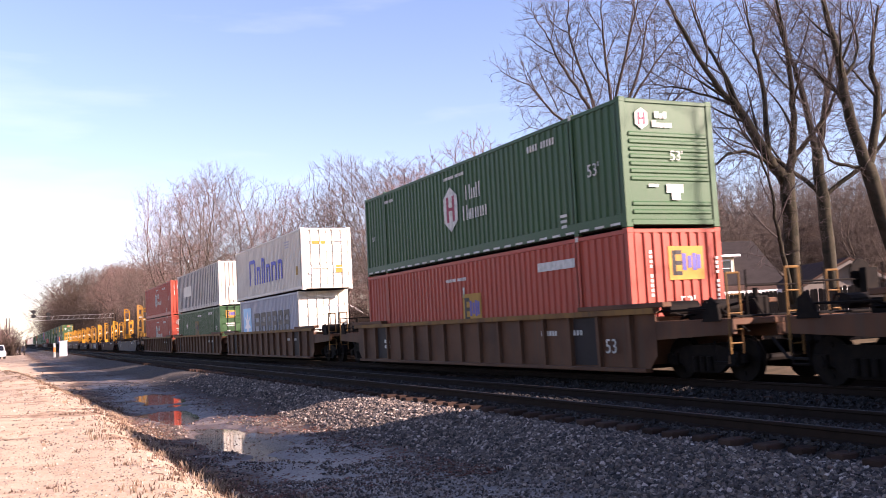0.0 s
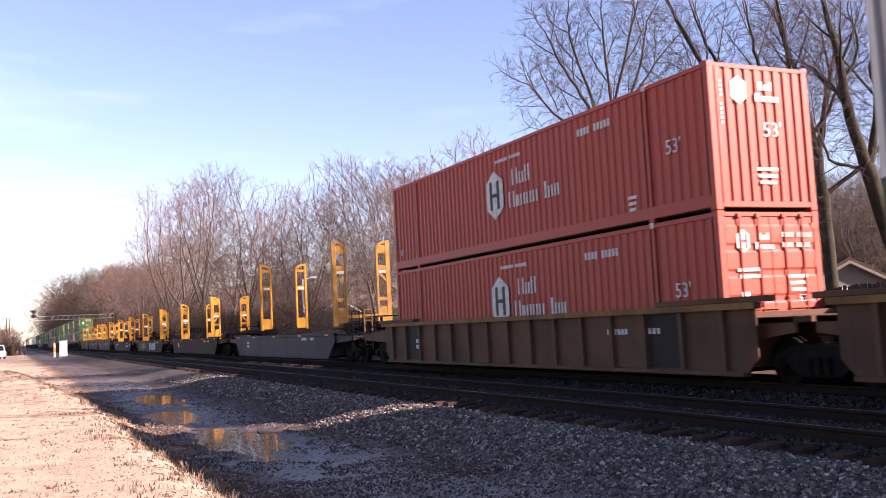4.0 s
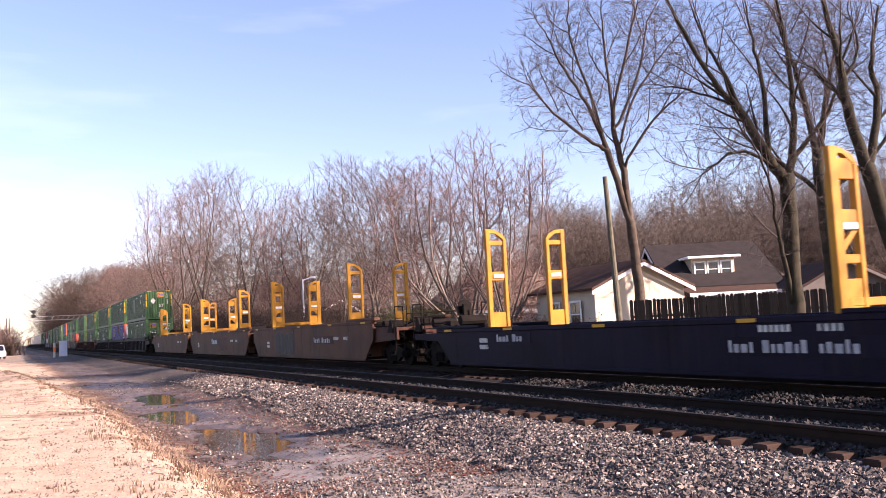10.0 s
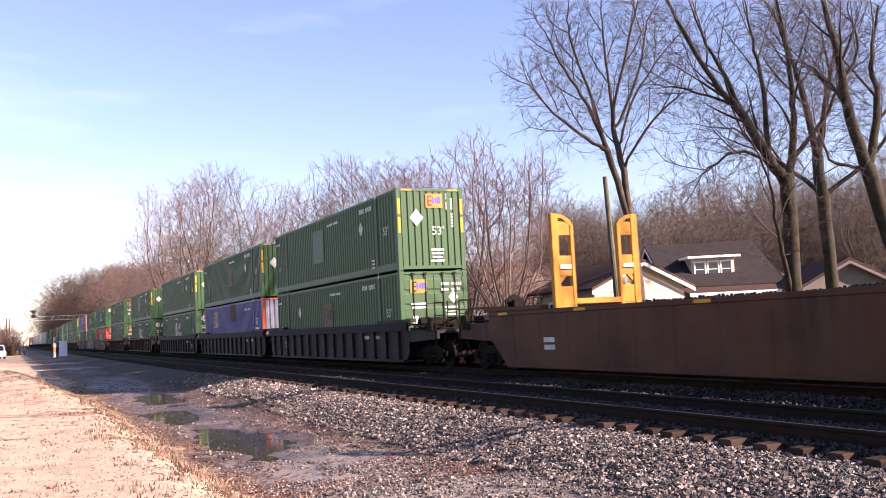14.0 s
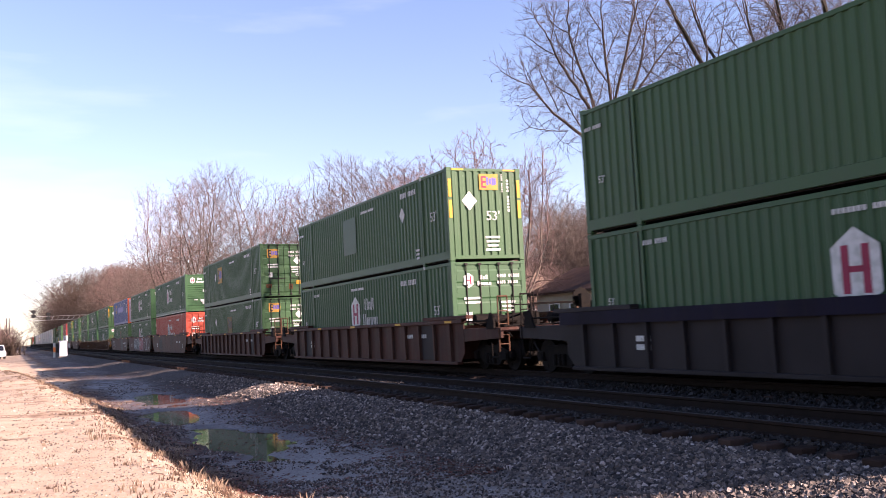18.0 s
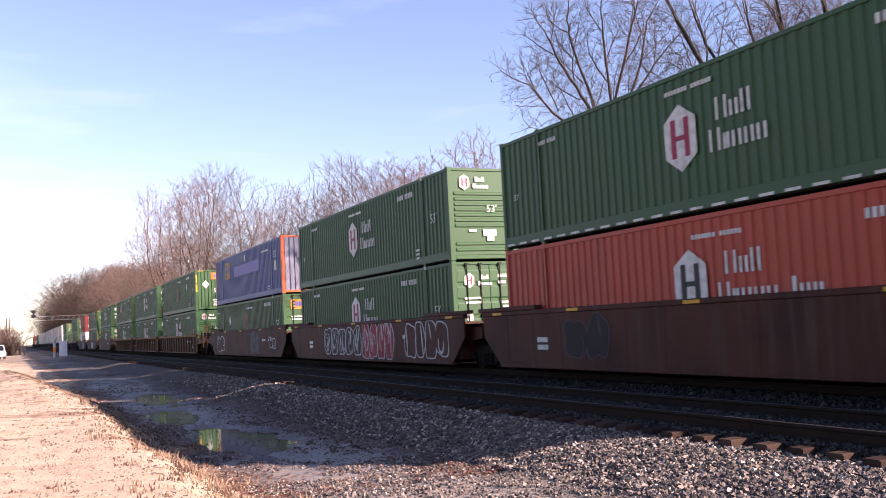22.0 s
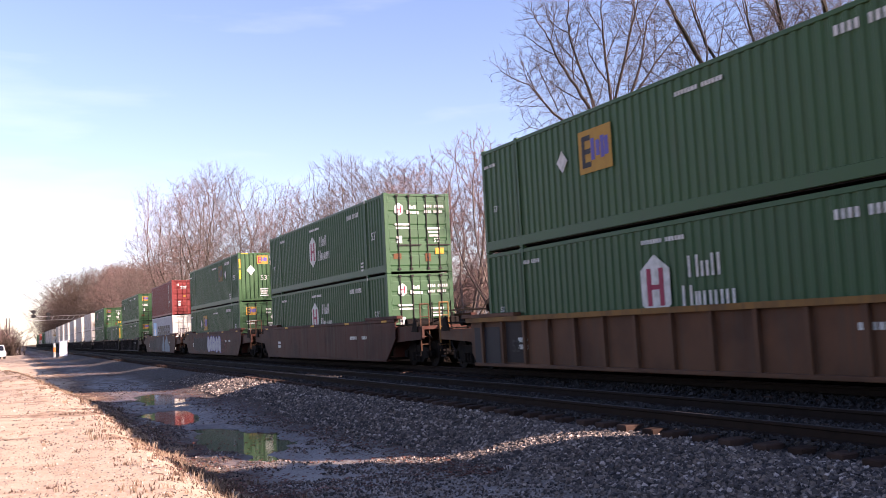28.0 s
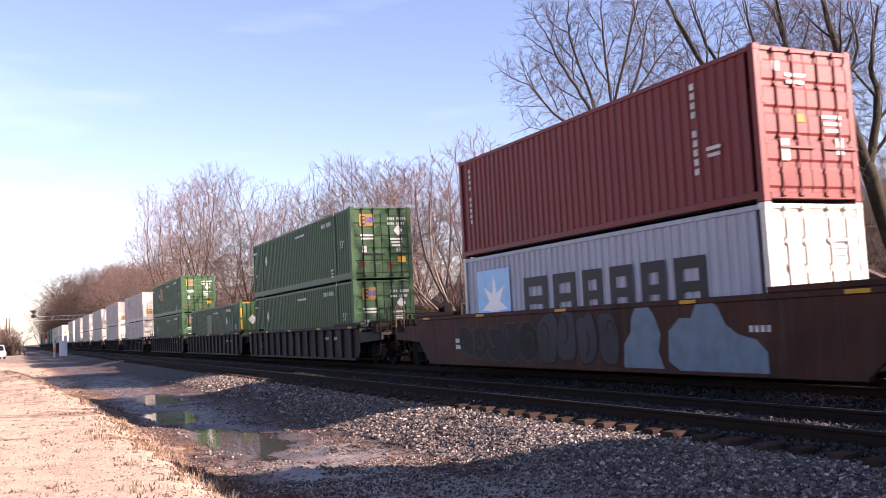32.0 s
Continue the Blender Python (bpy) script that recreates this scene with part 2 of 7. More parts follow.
def ground_material():
    """Soil, gravel and ballast, laid out by the lie of the land."""
    m = bpy.data.materials.new("gravel bank, mud and ballast")
    m.use_nodes = True
    t = m.node_tree
    b = t.nodes["Principled BSDF"]
    N, L = t.nodes.new, t.links.new
    geo = N("ShaderNodeNewGeometry")
    sep = N("ShaderNodeSeparateXYZ")
    L(geo.outputs["Position"], sep.inputs[0])

    def noise_of(scale, detail=6):
        n = N("ShaderNodeTexNoise")
        n.inputs["Scale"].default_value, n.inputs["Detail"].default_value = scale, detail
        L(geo.outputs["Position"], n.inputs["Vector"])
        return n.outputs["Fac"]

    def math_of(op, a, c):
        n = N("ShaderNodeMath")
        n.operation = op
        for i, v in enumerate((a, c)):
            if isinstance(v, (int, float)):
                n.inputs[i].default_value = v
            else:
                L(v, n.inputs[i])
        return n.outputs[0]

    def step(v, lo, hi):
        n = N("ShaderNodeMapRange")
        n.inputs["From Min"].default_value, n.inputs["From Max"].default_value = lo, hi
        L(v, n.inputs["Value"])
        return n.outputs[0]

    def mix(f, a, c):
        n = N("ShaderNodeMixRGB")
        for i, v in enumerate((f, a, c)):
            if isinstance(v, tuple):
                n.inputs[i].default_value = (*v, 1)
            else:
                L(v, n.inputs[i])
        return n.outputs[0]

    big, mid, fine = noise_of(0.35), noise_of(2.2, 8), noise_of(28, 4)
    xw = math_of("ADD", sep.outputs[0], math_of("MULTIPLY", math_of("SUBTRACT", big, 0.5), 2.2))
    xw = math_of("ADD", xw, math_of("MULTIPLY", math_of("SUBTRACT", mid, 0.5), 1.4))
    sand = mix(step(mid, 0.35, 0.7), (0.43, 0.325, 0.225), (0.33, 0.24, 0.16))
    sand = mix(step(fine, 0.45, 0.75), sand, (0.46, 0.38, 0.30))
    sand = mix(step(noise_of(9, 5), 0.57, 0.75), sand, (0.29, 0.205, 0.15))
    straw = mix(step(mid, 0.43, 0.6), (0.24, 0.155, 0.10), (0.14, 0.085, 0.055))
    sand = mix(step(math_of("ADD", big, math_of("MULTIPLY", mid, 0.4)), 0.74, 0.92), sand, straw)
    mud = mix(step(mid, 0.40, 0.62), (0.07, 0.052, 0.046), (0.19, 0.148, 0.124))
    mud = mix(step(noise_of(7, 6), 0.47, 0.6), mud, (0.04, 0.027, 0.023))
    mud = mix(step(noise_of(1.3, 7), 0.52, 0.62), mud, (0.062, 0.040, 0.032))
    mud = mix(step(fine, 0.5, 0.72), mud, (0.13, 0.105, 0.085))
    grit = mix(step(fine, 0.4, 0.62), (0.03, 0.027, 0.025), (0.14, 0.12, 0.105))
    grit = mix(step(mid, 0.45, 0.7), grit, (0.085, 0.068, 0.056))
    field = mix(step(mid, 0.4, 0.65), (0.08, 0.064, 0.04), (0.13, 0.095, 0.06))
    dark_bed = mix(step(fine, 0.4, 0.65), (0.012, 0.010, 0.0095), (0.04, 0.034, 0.031))
    c = mix(step(xw, 1.9, 2.7), sand, straw)
    c = mix(step(xw, 2.5, 3.2), c, mud)
    # the lowest ground is soaked
    c = mix(math_of("MULTIPLY", step(math_of("ADD", sep.outputs[2], math_of("MULTIPLY", mid, 0.12)), -0.60, -0.69), step(xw, 2.4, 3.0)), c, mix(step(fine, 0.4, 0.7), (0.045, 0.033, 0.028), (0.105, 0.078, 0.064)))
    # towards the south the low ground is pale fine gravel
    near = math_of("MULTIPLY", step(math_of("ADD", math_of("SUBTRACT", sep.outputs[1], math_of("MULTIPLY", sep.outputs[0], 1.3)), math_of("MULTIPLY", mid, 3)), 13.0, 9.6), step(xw, 2.6, 3.3))
    c = mix(near, c, mix(step(fine, 0.4, 0.65), (0.14, 0.12, 0.104), (0.26, 0.228, 0.198)))
    c = mix(step(xw, 5.2, 6.4), c, grit)
    # near-black ground under the tracks, from the near tie ends on
    c = mix(step(math_of("ADD", sep.outputs[0], math_of("MULTIPLY", mid, 0.3)), 8.05, 8.25), c, dark_bed)
    c = mix(step(xw, 15.5, 17.0), c, field)
    L(c, b.inputs["Base Color"])
    wet = math_of("MULTIPLY", step(xw, 2.6, 3.4), step(xw, 6.2, 5.2))
    wet = math_of("MULTIPLY", wet, step(math_of("ADD", sep.outputs[2], math_of("MULTIPLY", mid, 0.25)), -0.38, -0.52))
    L(math_of("SUBTRACT", 0.95, math_of("MULTIPLY", wet, 0.45)), b.inputs["Roughness"])
    L(math_of("ADD", 0.05, math_of("MULTIPLY", wet, 0.22)), b.inputs["Specular IOR Level"])
    h = math_of("ADD", math_of("MULTIPLY", mid, 0.35), math_of("MULTIPLY", fine, 0.25))
    bp = N("ShaderNodeBump")
    bp.inputs["Strength"].default_value, bp.inputs["Distance"].default_value = 0.9, 0.035
    L(h, bp.inputs["Height"]); L(bp.outputs[0], b.inputs["Normal"])
    return m


def water_material():
    m = bpy.data.materials.new("still muddy water")
    m.use_nodes = True
    t = m.node_tree
    b = t.nodes["Principled BSDF"]
    b.inputs["Base Color"].default_value = (0.035, 0.028, 0.022, 1)
    b.inputs["Roughness"].default_value, b.inputs["IOR"].default_value = 0.06, 1.33
    n = t.nodes.new("ShaderNodeTexNoise")
    n.inputs["Scale"].default_value, n.inputs["Detail"].default_value = 3.0, 3
    bp = t.nodes.new("ShaderNodeBump")
    bp.inputs["Strength"].default_value, bp.inputs["Distance"].default_value = 0.4, 0.005
    t.links.new(n.outputs["Fac"], bp.inputs["Height"]); t.links.new(bp.outputs[0], b.inputs["Normal"])
    return m


M["ground"], M["water"] = ground_material(), water_material()


def stone_material(name, k):
    """Crushed stone: every stone has a tone of its own, from near black to pale buff."""
    m = bpy.data.materials.new(name)
    m.use_nodes = True
    t = m.node_tree
    b = t.nodes["Principled BSDF"]
    g = t.nodes.new("ShaderNodeNewGeometry")
    r = t.nodes.new("ShaderNodeValToRGB")
    e = r.color_ramp.elements
    e[0].color, e[1].color = (0.022 * k, 0.018 * k, 0.017 * k, 1), (0.40 * k, 0.335 * k, 0.285 * k, 1)
    for p, c in ((0.35, (0.06, 0.049, 0.044, 1)), (0.62, (0.112, 0.088, 0.072, 1)), (0.85, (0.185, 0.142, 0.112, 1))):
        e.new(p).color = (c[0] * k, c[1] * k, c[2] * k, 1)
    t.links.new(g.outputs["Random Per Island"], r.inputs[0])
    n = t.nodes.new("ShaderNodeTexNoise")
    n.inputs["Scale"].default_value, n.inputs["Detail"].default_value = 45, 4
    h = t.nodes.new("ShaderNodeHueSaturation")
    mr = t.nodes.new("ShaderNodeMapRange")
    mr.inputs["To Min"].default_value, mr.inputs["To Max"].default_value = 0.6, 1.4
    t.links.new(n.outputs["Fac"], mr.inputs["Value"]); t.links.new(mr.outputs[0], h.inputs["Value"])
    t.links.new(r.outputs[0], h.inputs["Color"]); t.links.new(h.outputs[0], b.inputs["Base Color"])
    b.inputs["Roughness"].default_value = 0.85
    return m


M["stone"] = stone_material("crushed mixed ballast stone", 0.95)
M["dark_stone"] = stone_material("near-black ballast", 0.12)
M["pale_stone"] = stone_material("pale gravel", 1.7)
M["weed"] = material("dead brown weeds", (0.085, 0.05, 0.033), 0.95, second=(0.045, 0.028, 0.02), scale=2, amount=0.7, island=0.5)
M["patch_green"] = paint("repainted darker green patch", (0.032, 0.095, 0.036))

# ---- mesh helpers ----
MESHES = {}


def finish(bm, name, mat, smooth=False):
    me = bpy.data.meshes.new(name)
    bmesh.ops.recalc_face_normals(bm, faces=bm.faces)
    if smooth:
        for f in bm.faces:
            f.smooth = True
    bm.to_mesh(me)
    bm.free()
    me.materials.append(M[mat])
    return me


def made(key, mat, fn, smooth=False):
    """The mesh of this key and material, built once by fn(bm)."""
    k = (key, mat)
    if k not in MESHES:
        bm = bmesh.new()
        fn(bm)
        MESHES[k] = finish(bm, key, mat, smooth)
    return MESHES[k]


def part(name, me, parent, at=None, label=""):
    ob = new(name, me)
    ob.parent = parent
    if at is not None:
        ob.matrix_basis = at if isinstance(at, Matrix) else Matrix.Translation(at)
    return tagged(ob, label) if label else ob


def thing(name, at, label, category, group="", kind="", me=None):
    ob = new(name, me)
    ob.matrix_basis = at if isinstance(at, Matrix) else Matrix.Translation(at)
    return tagged(ob, label, category, group, kind)


def smooth(a, b, v):
    t = min(1, max(0, (v - a) / (b - a)))
    return t * t * (3 - 2 * t)


def box(bm, x0, x1, y0, y1, z0, z1):
    v = [bm.verts.new(p) for p in ((x0, y0, z0), (x1, y0, z0), (x1, y1, z0), (x0, y1, z0), (x0, y0, z1), (x1, y0, z1), (x1, y1, z1), (x0, y1, z1))]
    for q in ((0, 3, 2, 1), (4, 5, 6, 7), (0, 1, 5, 4), (1, 2, 6, 5), (2, 3, 7, 6), (3, 0, 4, 7)):
        bm.faces.new([v[i] for i in q])
    return v


def bevbox(bm, x0, x1, y0, y1, z0, z1, r=0.01):
    t = bmesh.new()
    box(t, x0, x1, y0, y1, z0, z1)
    bmesh.ops.bevel(t, geom=t.edges[:], offset=r, segments=1, affect="EDGES")
    me = bpy.data.meshes.new("t")
    t.to_mesh(me); t.free()
    bm.from_mesh(me)
    bpy.data.meshes.remove(me)


def prism(bm, pts, lo, hi, axis=0):
    """A plate with the outline pts, from lo to hi along the axis (0: pts are y, z; 1: pts are x, z; 2: pts are x, y)."""
    def at(p, k):
        return {0: (k, p[0], p[1]), 1: (p[0], k, p[1]), 2: (p[0], p[1], k)}[axis]
    a = [bm.verts.new(at(p, lo)) for p in pts]
    c = [bm.verts.new(at(p, hi)) for p in pts]
    n = len(pts)
    bm.faces.new(a); bm.faces.new(c[::-1])
    for i in range(n):
        bm.faces.new((a[i], c[i], c[(i + 1) % n], a[(i + 1) % n]))


def rod(bm, p, q, r, n=6, r2=None):
    p, q = Vector(p), Vector(q)
    d = (q - p).normalized()
    u = d.orthogonal().normalized()
    w = d.cross(u)
    r2 = r if r2 is None else r2
    a = [bm.verts.new(p + (u * math.cos(k) + w * math.sin(k)) * r) for k in (2 * math.pi * i / n for i in range(n))]
    c = [bm.verts.new(q + (u * math.cos(k) + w * math.sin(k)) * r2) for k in (2 * math.pi * i / n for i in range(n))]
    bm.faces.new(a[::-1]); bm.faces.new(c)
    for i in range(n):
        bm.faces.new((a[i], a[(i + 1) % n], c[(i + 1) % n], c[i]))


def words(text, size, mat, plane="side"):
    """Lettering as a flat mesh, 4 mm thick; side: read from -x, end: read from -y. Its lower left corner is the origin."""
    k = ("text", text, size, mat, plane)
    if k not in MESHES:
        cu = bpy.data.curves.new("lettering", "FONT")
        cu.body, cu.size, cu.extrude, cu.resolution_u = text, size, 0.002, 3
        ob = new("lettering", cu)
        me = bpy.data.meshes.new_from_object(ob.evaluated_get(bpy.context.evaluated_depsgraph_get()))
        bpy.data.objects.remove(ob)
        bpy.data.curves.remove(cu)
        turn = pose(0, 0, 0, 90, 0, -90 if plane == "side" else 0)
        me.transform(turn)
        me.materials.clear()
        me.materials.append(M[mat])
        MESHES[k] = me
    return MESHES[k]

# ---- the train ----
TRACK_X, NEAR_X = 13.40, 9.12      # centre lines of the two tracks
MOVERS, WHEELS = [], []


def run(t):
    """How far the train has come after t seconds."""
    return 16.5195 * t + 0.005165 * t * t


def corrugated(bm, y0, y1, z0, z1, x, depth=0.036, pitch=0.27):
    """A sheet with vertical corrugations, facing -x."""
    n = max(2, round((y1 - y0) / pitch))
    p = (y1 - y0) / n
    pts = []
    for i in range(n):
        a = y0 + i * p
        pts += [(a, x), (a + 0.36 * p, x), (a + 0.5 * p, x + depth), (a + 0.86 * p, x + depth)]
    pts.append((y1, x))
    lo = [bm.verts.new((q[1], q[0], z0)) for q in pts]
    hi = [bm.verts.new((q[1], q[0], z1)) for q in pts]
    for i in range(len(pts) - 1):
        bm.faces.new((lo[i], lo[i + 1], hi[i + 1], hi[i]))
    # back skin gives the sheet its thickness
    c = [bm.verts.new(v) for v in ((x + depth + 0.02, y0, z0), (x + depth + 0.02, y1, z0), (x + depth + 0.02, y1, z1), (x + depth + 0.02, y0, z1))]
    bm.faces.new(c)


def end_corrugated(bm, W, z0, z1, y, depth=0.045, n=9):
    p = (W - 0.34) / n
    pts = []
    for i in range(n):
        a = -W / 2 + 0.17 + i * p
        pts += [(a, y + depth), (a + 0.10 * p, y + 0.006), (a + 0.62 * p, y + 0.006), (a + 0.72 * p, y + depth)]
    pts.append((W / 2 - 0.17, y + depth))
    lo = [bm.verts.new((q[0], q[1], z0)) for q in pts]
    hi = [bm.verts.new((q[0], q[1], z1)) for q in pts]
    for i in range(len(pts) - 1):
        bm.faces.new((lo[i], lo[i + 1], hi[i + 1], hi[i]))


def end_louvre(bm, W, H, y):
    """Front wall with a plain upper field, horizontal ribs and a plain lower field."""
    a = W / 2 - 0.17
    box(bm, -a, a, y + 0.03, y + 0.06, 0.18, H - 0.12)


def door_leaf(bm, x0, x1, H, y, n=5):
    """One pressed leaf: broad raised fields between shallow grooves."""
    step = (H - 0.42) / n
    pts = [(y + 0.075, 0.16), (y + 0.03, 0.16)]
    for i in range(n):
        z = 0.24 + i * step
        pts += [(y + 0.03, z), (y + 0.008, z + 0.05), (y + 0.008, z + step - 0.14), (y + 0.03, z + step - 0.09)]
    prism(bm, pts + [(y + 0.03, H - 0.11), (y + 0.075, H - 0.11)], x0, x1, 0)


def lock_rod(bm, H):
    rod(bm, (0, 0, 0.12), (0, 0, H - 0.08), 0.019, 6)
    for z in (0.14, H - 0.1):
        box(bm, -0.05, 0.05, -0.03, 0.03, z - 0.035, z + 0.035)
    for z in (0.55, 1.2, H - 0.75):
        box(bm, -0.035, 0.035, -0.02, 0.045, z - 0.025, z + 0.025)
    box(bm, -0.02, 0.42, -0.028, -0.012, 0.98, 1.02)


def hexagon(w, h):
    return [(0, h / 2), (-w / 2, h * 0.27), (-w / 2, -h * 0.27), (0, -h / 2), (w / 2, -h * 0.27), (w / 2, h * 0.27)]


def plate(bm, pts, a, z, side, lo=0.0, hi=0.004):
    """A flat shape on a wall: pts to the right and up; side: on the wall that faces -x, else -y. The wall is at 0."""
    if side:
        prism(bm, [(-(p[0] + a), p[1] + z) for p in pts], -hi, -lo, 0)
    else:
        prism(bm, [(p[0] + a, p[1] + z) for p in pts], -hi, -lo, 1)


def rect(w, h):
    return [(-w / 2, -h / 2), (w / 2, -h / 2), (w / 2, h / 2), (-w / 2, h / 2)]


def bars(bm, rows, side, height, pitch, lean=0.0, hollow=0.0):
    """Lettering as plain blocks: rows of (left, base, widths and heights); hollow: blocks of strokes that wide."""
    for a, z, blocks in rows:
        x = a
        for w, h in blocks:
            if h and hollow and w > 0.12:
                for k, x0 in enumerate((0, w - hollow)):
                    plate(bm, [(x0, 0), (x0 + hollow, 0), (x0 + hollow, h * height * 1.0), (x0, h * height)], x, z, side)
            elif h:
                plate(bm, [(0, 0), (w, 0), (w + lean, h * height), (lean, h * height)], x, z, side)
            x += w + pitch


HUBW = [(0.0, 0.06, [(0.30, 1.0), (0.22, 0.7), (0.24, 1.0)]), (-0.22, -0.52, [(0.30, 1.0), (0.16, 0.7), (0.24, 0.7), (0.24, 0.7), (0.24, 0.7)])]
HUBINC = [(0.0, 0.06, [(0.30, 1.0), (0.22, 0.7), (0.24, 1.0)]), (-0.22, -0.52, [(0.30, 1.0), (0.16, 0.7), (0.24, 0.7), (0.24, 0.7), (0.24, 0.7), (0.2, 0), (0.09, 1.0), (0.22, 0.7), (0.2, 0.7)])]


def mark(ob, x, kind, a, z, side=True, s=1.0, extra=None):
    """One marking on a container: kind, how far right of its middle, and its height."""
    y_end = x
    at = Matrix.Translation((x, 0, 0)) if side else Matrix.Translation((0, y_end, 0))
    sd = "s" if side else "e"

    def put(name, mat, key, fn, label="", up=0.0):
        shift = Matrix.Translation((-up, 0, 0)) if side else Matrix.Translation((0, -up, 0))
        o = part(name, made(f"{key}_{a:.2f}_{z:.2f}_{s:.2f}_{sd}", mat, fn), ob, at @ shift, label)
        return tagged(o, kind="stuff") if name.endswith(("_print", "_strip", "numbering")) else o

    if kind == "hex":
        put("emblem", "mark_white", "emblem_field", lambda bm: plate(bm, hexagon(0.95 * s, 1.36 * s), a, z, side), "white hexagon emblem")

        def inner(bm):
            for dx in (-0.2, 0.2):
                plate(bm, rect(0.15 * s, 0.78 * s), a + dx * s, z, side)
            plate(bm, rect(0.28 * s, 0.1 * s), a, z, side)
        put("emblem_print", "mark_red" if extra is None else extra, "emblem_print", inner, "dark red bars", 0.005)
    elif kind in ("hubw", "hubinc"):
        rows = HUBW if kind == "hubw" else HUBINC
        put("name_print", "mark_white", kind, lambda bm: bars(bm, [(a + r[0] * s, z + r[1] * s, [(w * s, h) for w, h in r[2]]) for r in rows], side, 0.43 * s, 0.075 * s, hollow=0.07 * s))
    elif kind == "gold":
        put("logo_panel", "faded_gold" if extra == "faded" else "mark_gold", "gold", lambda bm: plate(bm, rect(1.3 * s, 1.0 * s), a, z, side), "faded golden panel" if extra == "faded" else "golden yellow panel")

        def letters(bm):
            plate(bm, rect(0.12 * s, 0.74 * s), a - 0.46 * s, z, side)
            for dz in (-0.31, 0, 0.31):
                plate(bm, rect(0.26 * s, 0.12 * s), a - 0.30 * s, z + dz * s, side)
        put("logo_print", "mark_dark" if extra in (None, "faded") else extra, "gold_dark", letters, up=0.005)

        def letters2(bm):
            for dx, h in ((-0.08, 0.5), (0.12, 0.36), (0.3, 0.5), (0.46, 0.42)):
                plate(bm, rect(0.14 * s, h * s), a + dx * s, z + 0.02, side)
        put("logo_print", "mark_dark" if extra == "faded" else "mark_violet", "gold_violet", letters2, up=0.005)
    elif kind == "diamond":
        put("placard", "mark_white", "diamond", lambda bm: plate(bm, [(0, 0.3 * s), (-0.26 * s, 0), (0, -0.3 * s), (0.26 * s, 0)], a, z, side), "white diamond placard")
    elif kind == "nums":
        def nb(bm):
            for i in range(10):
                if i not in (4,):
                    plate(bm, rect(0.085 * s, 0.17 * s), a + i * 0.135 * s, z, side)
        put("numbering", "mark_white", "nums", nb)
    elif kind == "vnums":
        def vb(bm):
            for i in range(10):
                if i not in (4,):
                    plate(bm, rect(0.10 * s, 0.10 * s), a, z - i * 0.15 * s, side)
        put("numbering", "mark_white", "vnums", vb)
    elif kind == "warn":
        def wb(bm):
            for i in range(14):
                if i != 7:
                    plate(bm, rect(0.075, 0.09), a + i * 0.1, z, side)
        put("warning_print", "mark_white", "warn", wb)
    elif kind == "length":
        me = words("53'", 0.42 * s, "mark_white", "side" if side else "end")
        part("length_mark", me, ob, at @ (Matrix.Translation((-0.004, -a, z)) if side else Matrix.Translation((a, -0.004, z))))
    elif kind == "panel":
        w, h, mat = extra
        put("panel", mat, f"panel{w}{h}", lambda bm: plate(bm, rect(w, h), a, z, side))
    elif kind == "lines":
        w, n, mat = extra

        def ln(bm):
            for i in range(n):
                plate(bm, rect(w * (1 - 0.12 * (i % 3)), 0.07), a, z - i * 0.13, side)
        put("label_print", mat, f"lines{w}{n}", ln)
    elif kind == "dashes":
        def db(bm):
            for i in range(26):
                plate(bm, rect(0.36, 0.055), -7.7 + i * 0.615, z, side)
        put("reflective_strip", "mark_white", "dashes", db)


CONTAINERS = {}


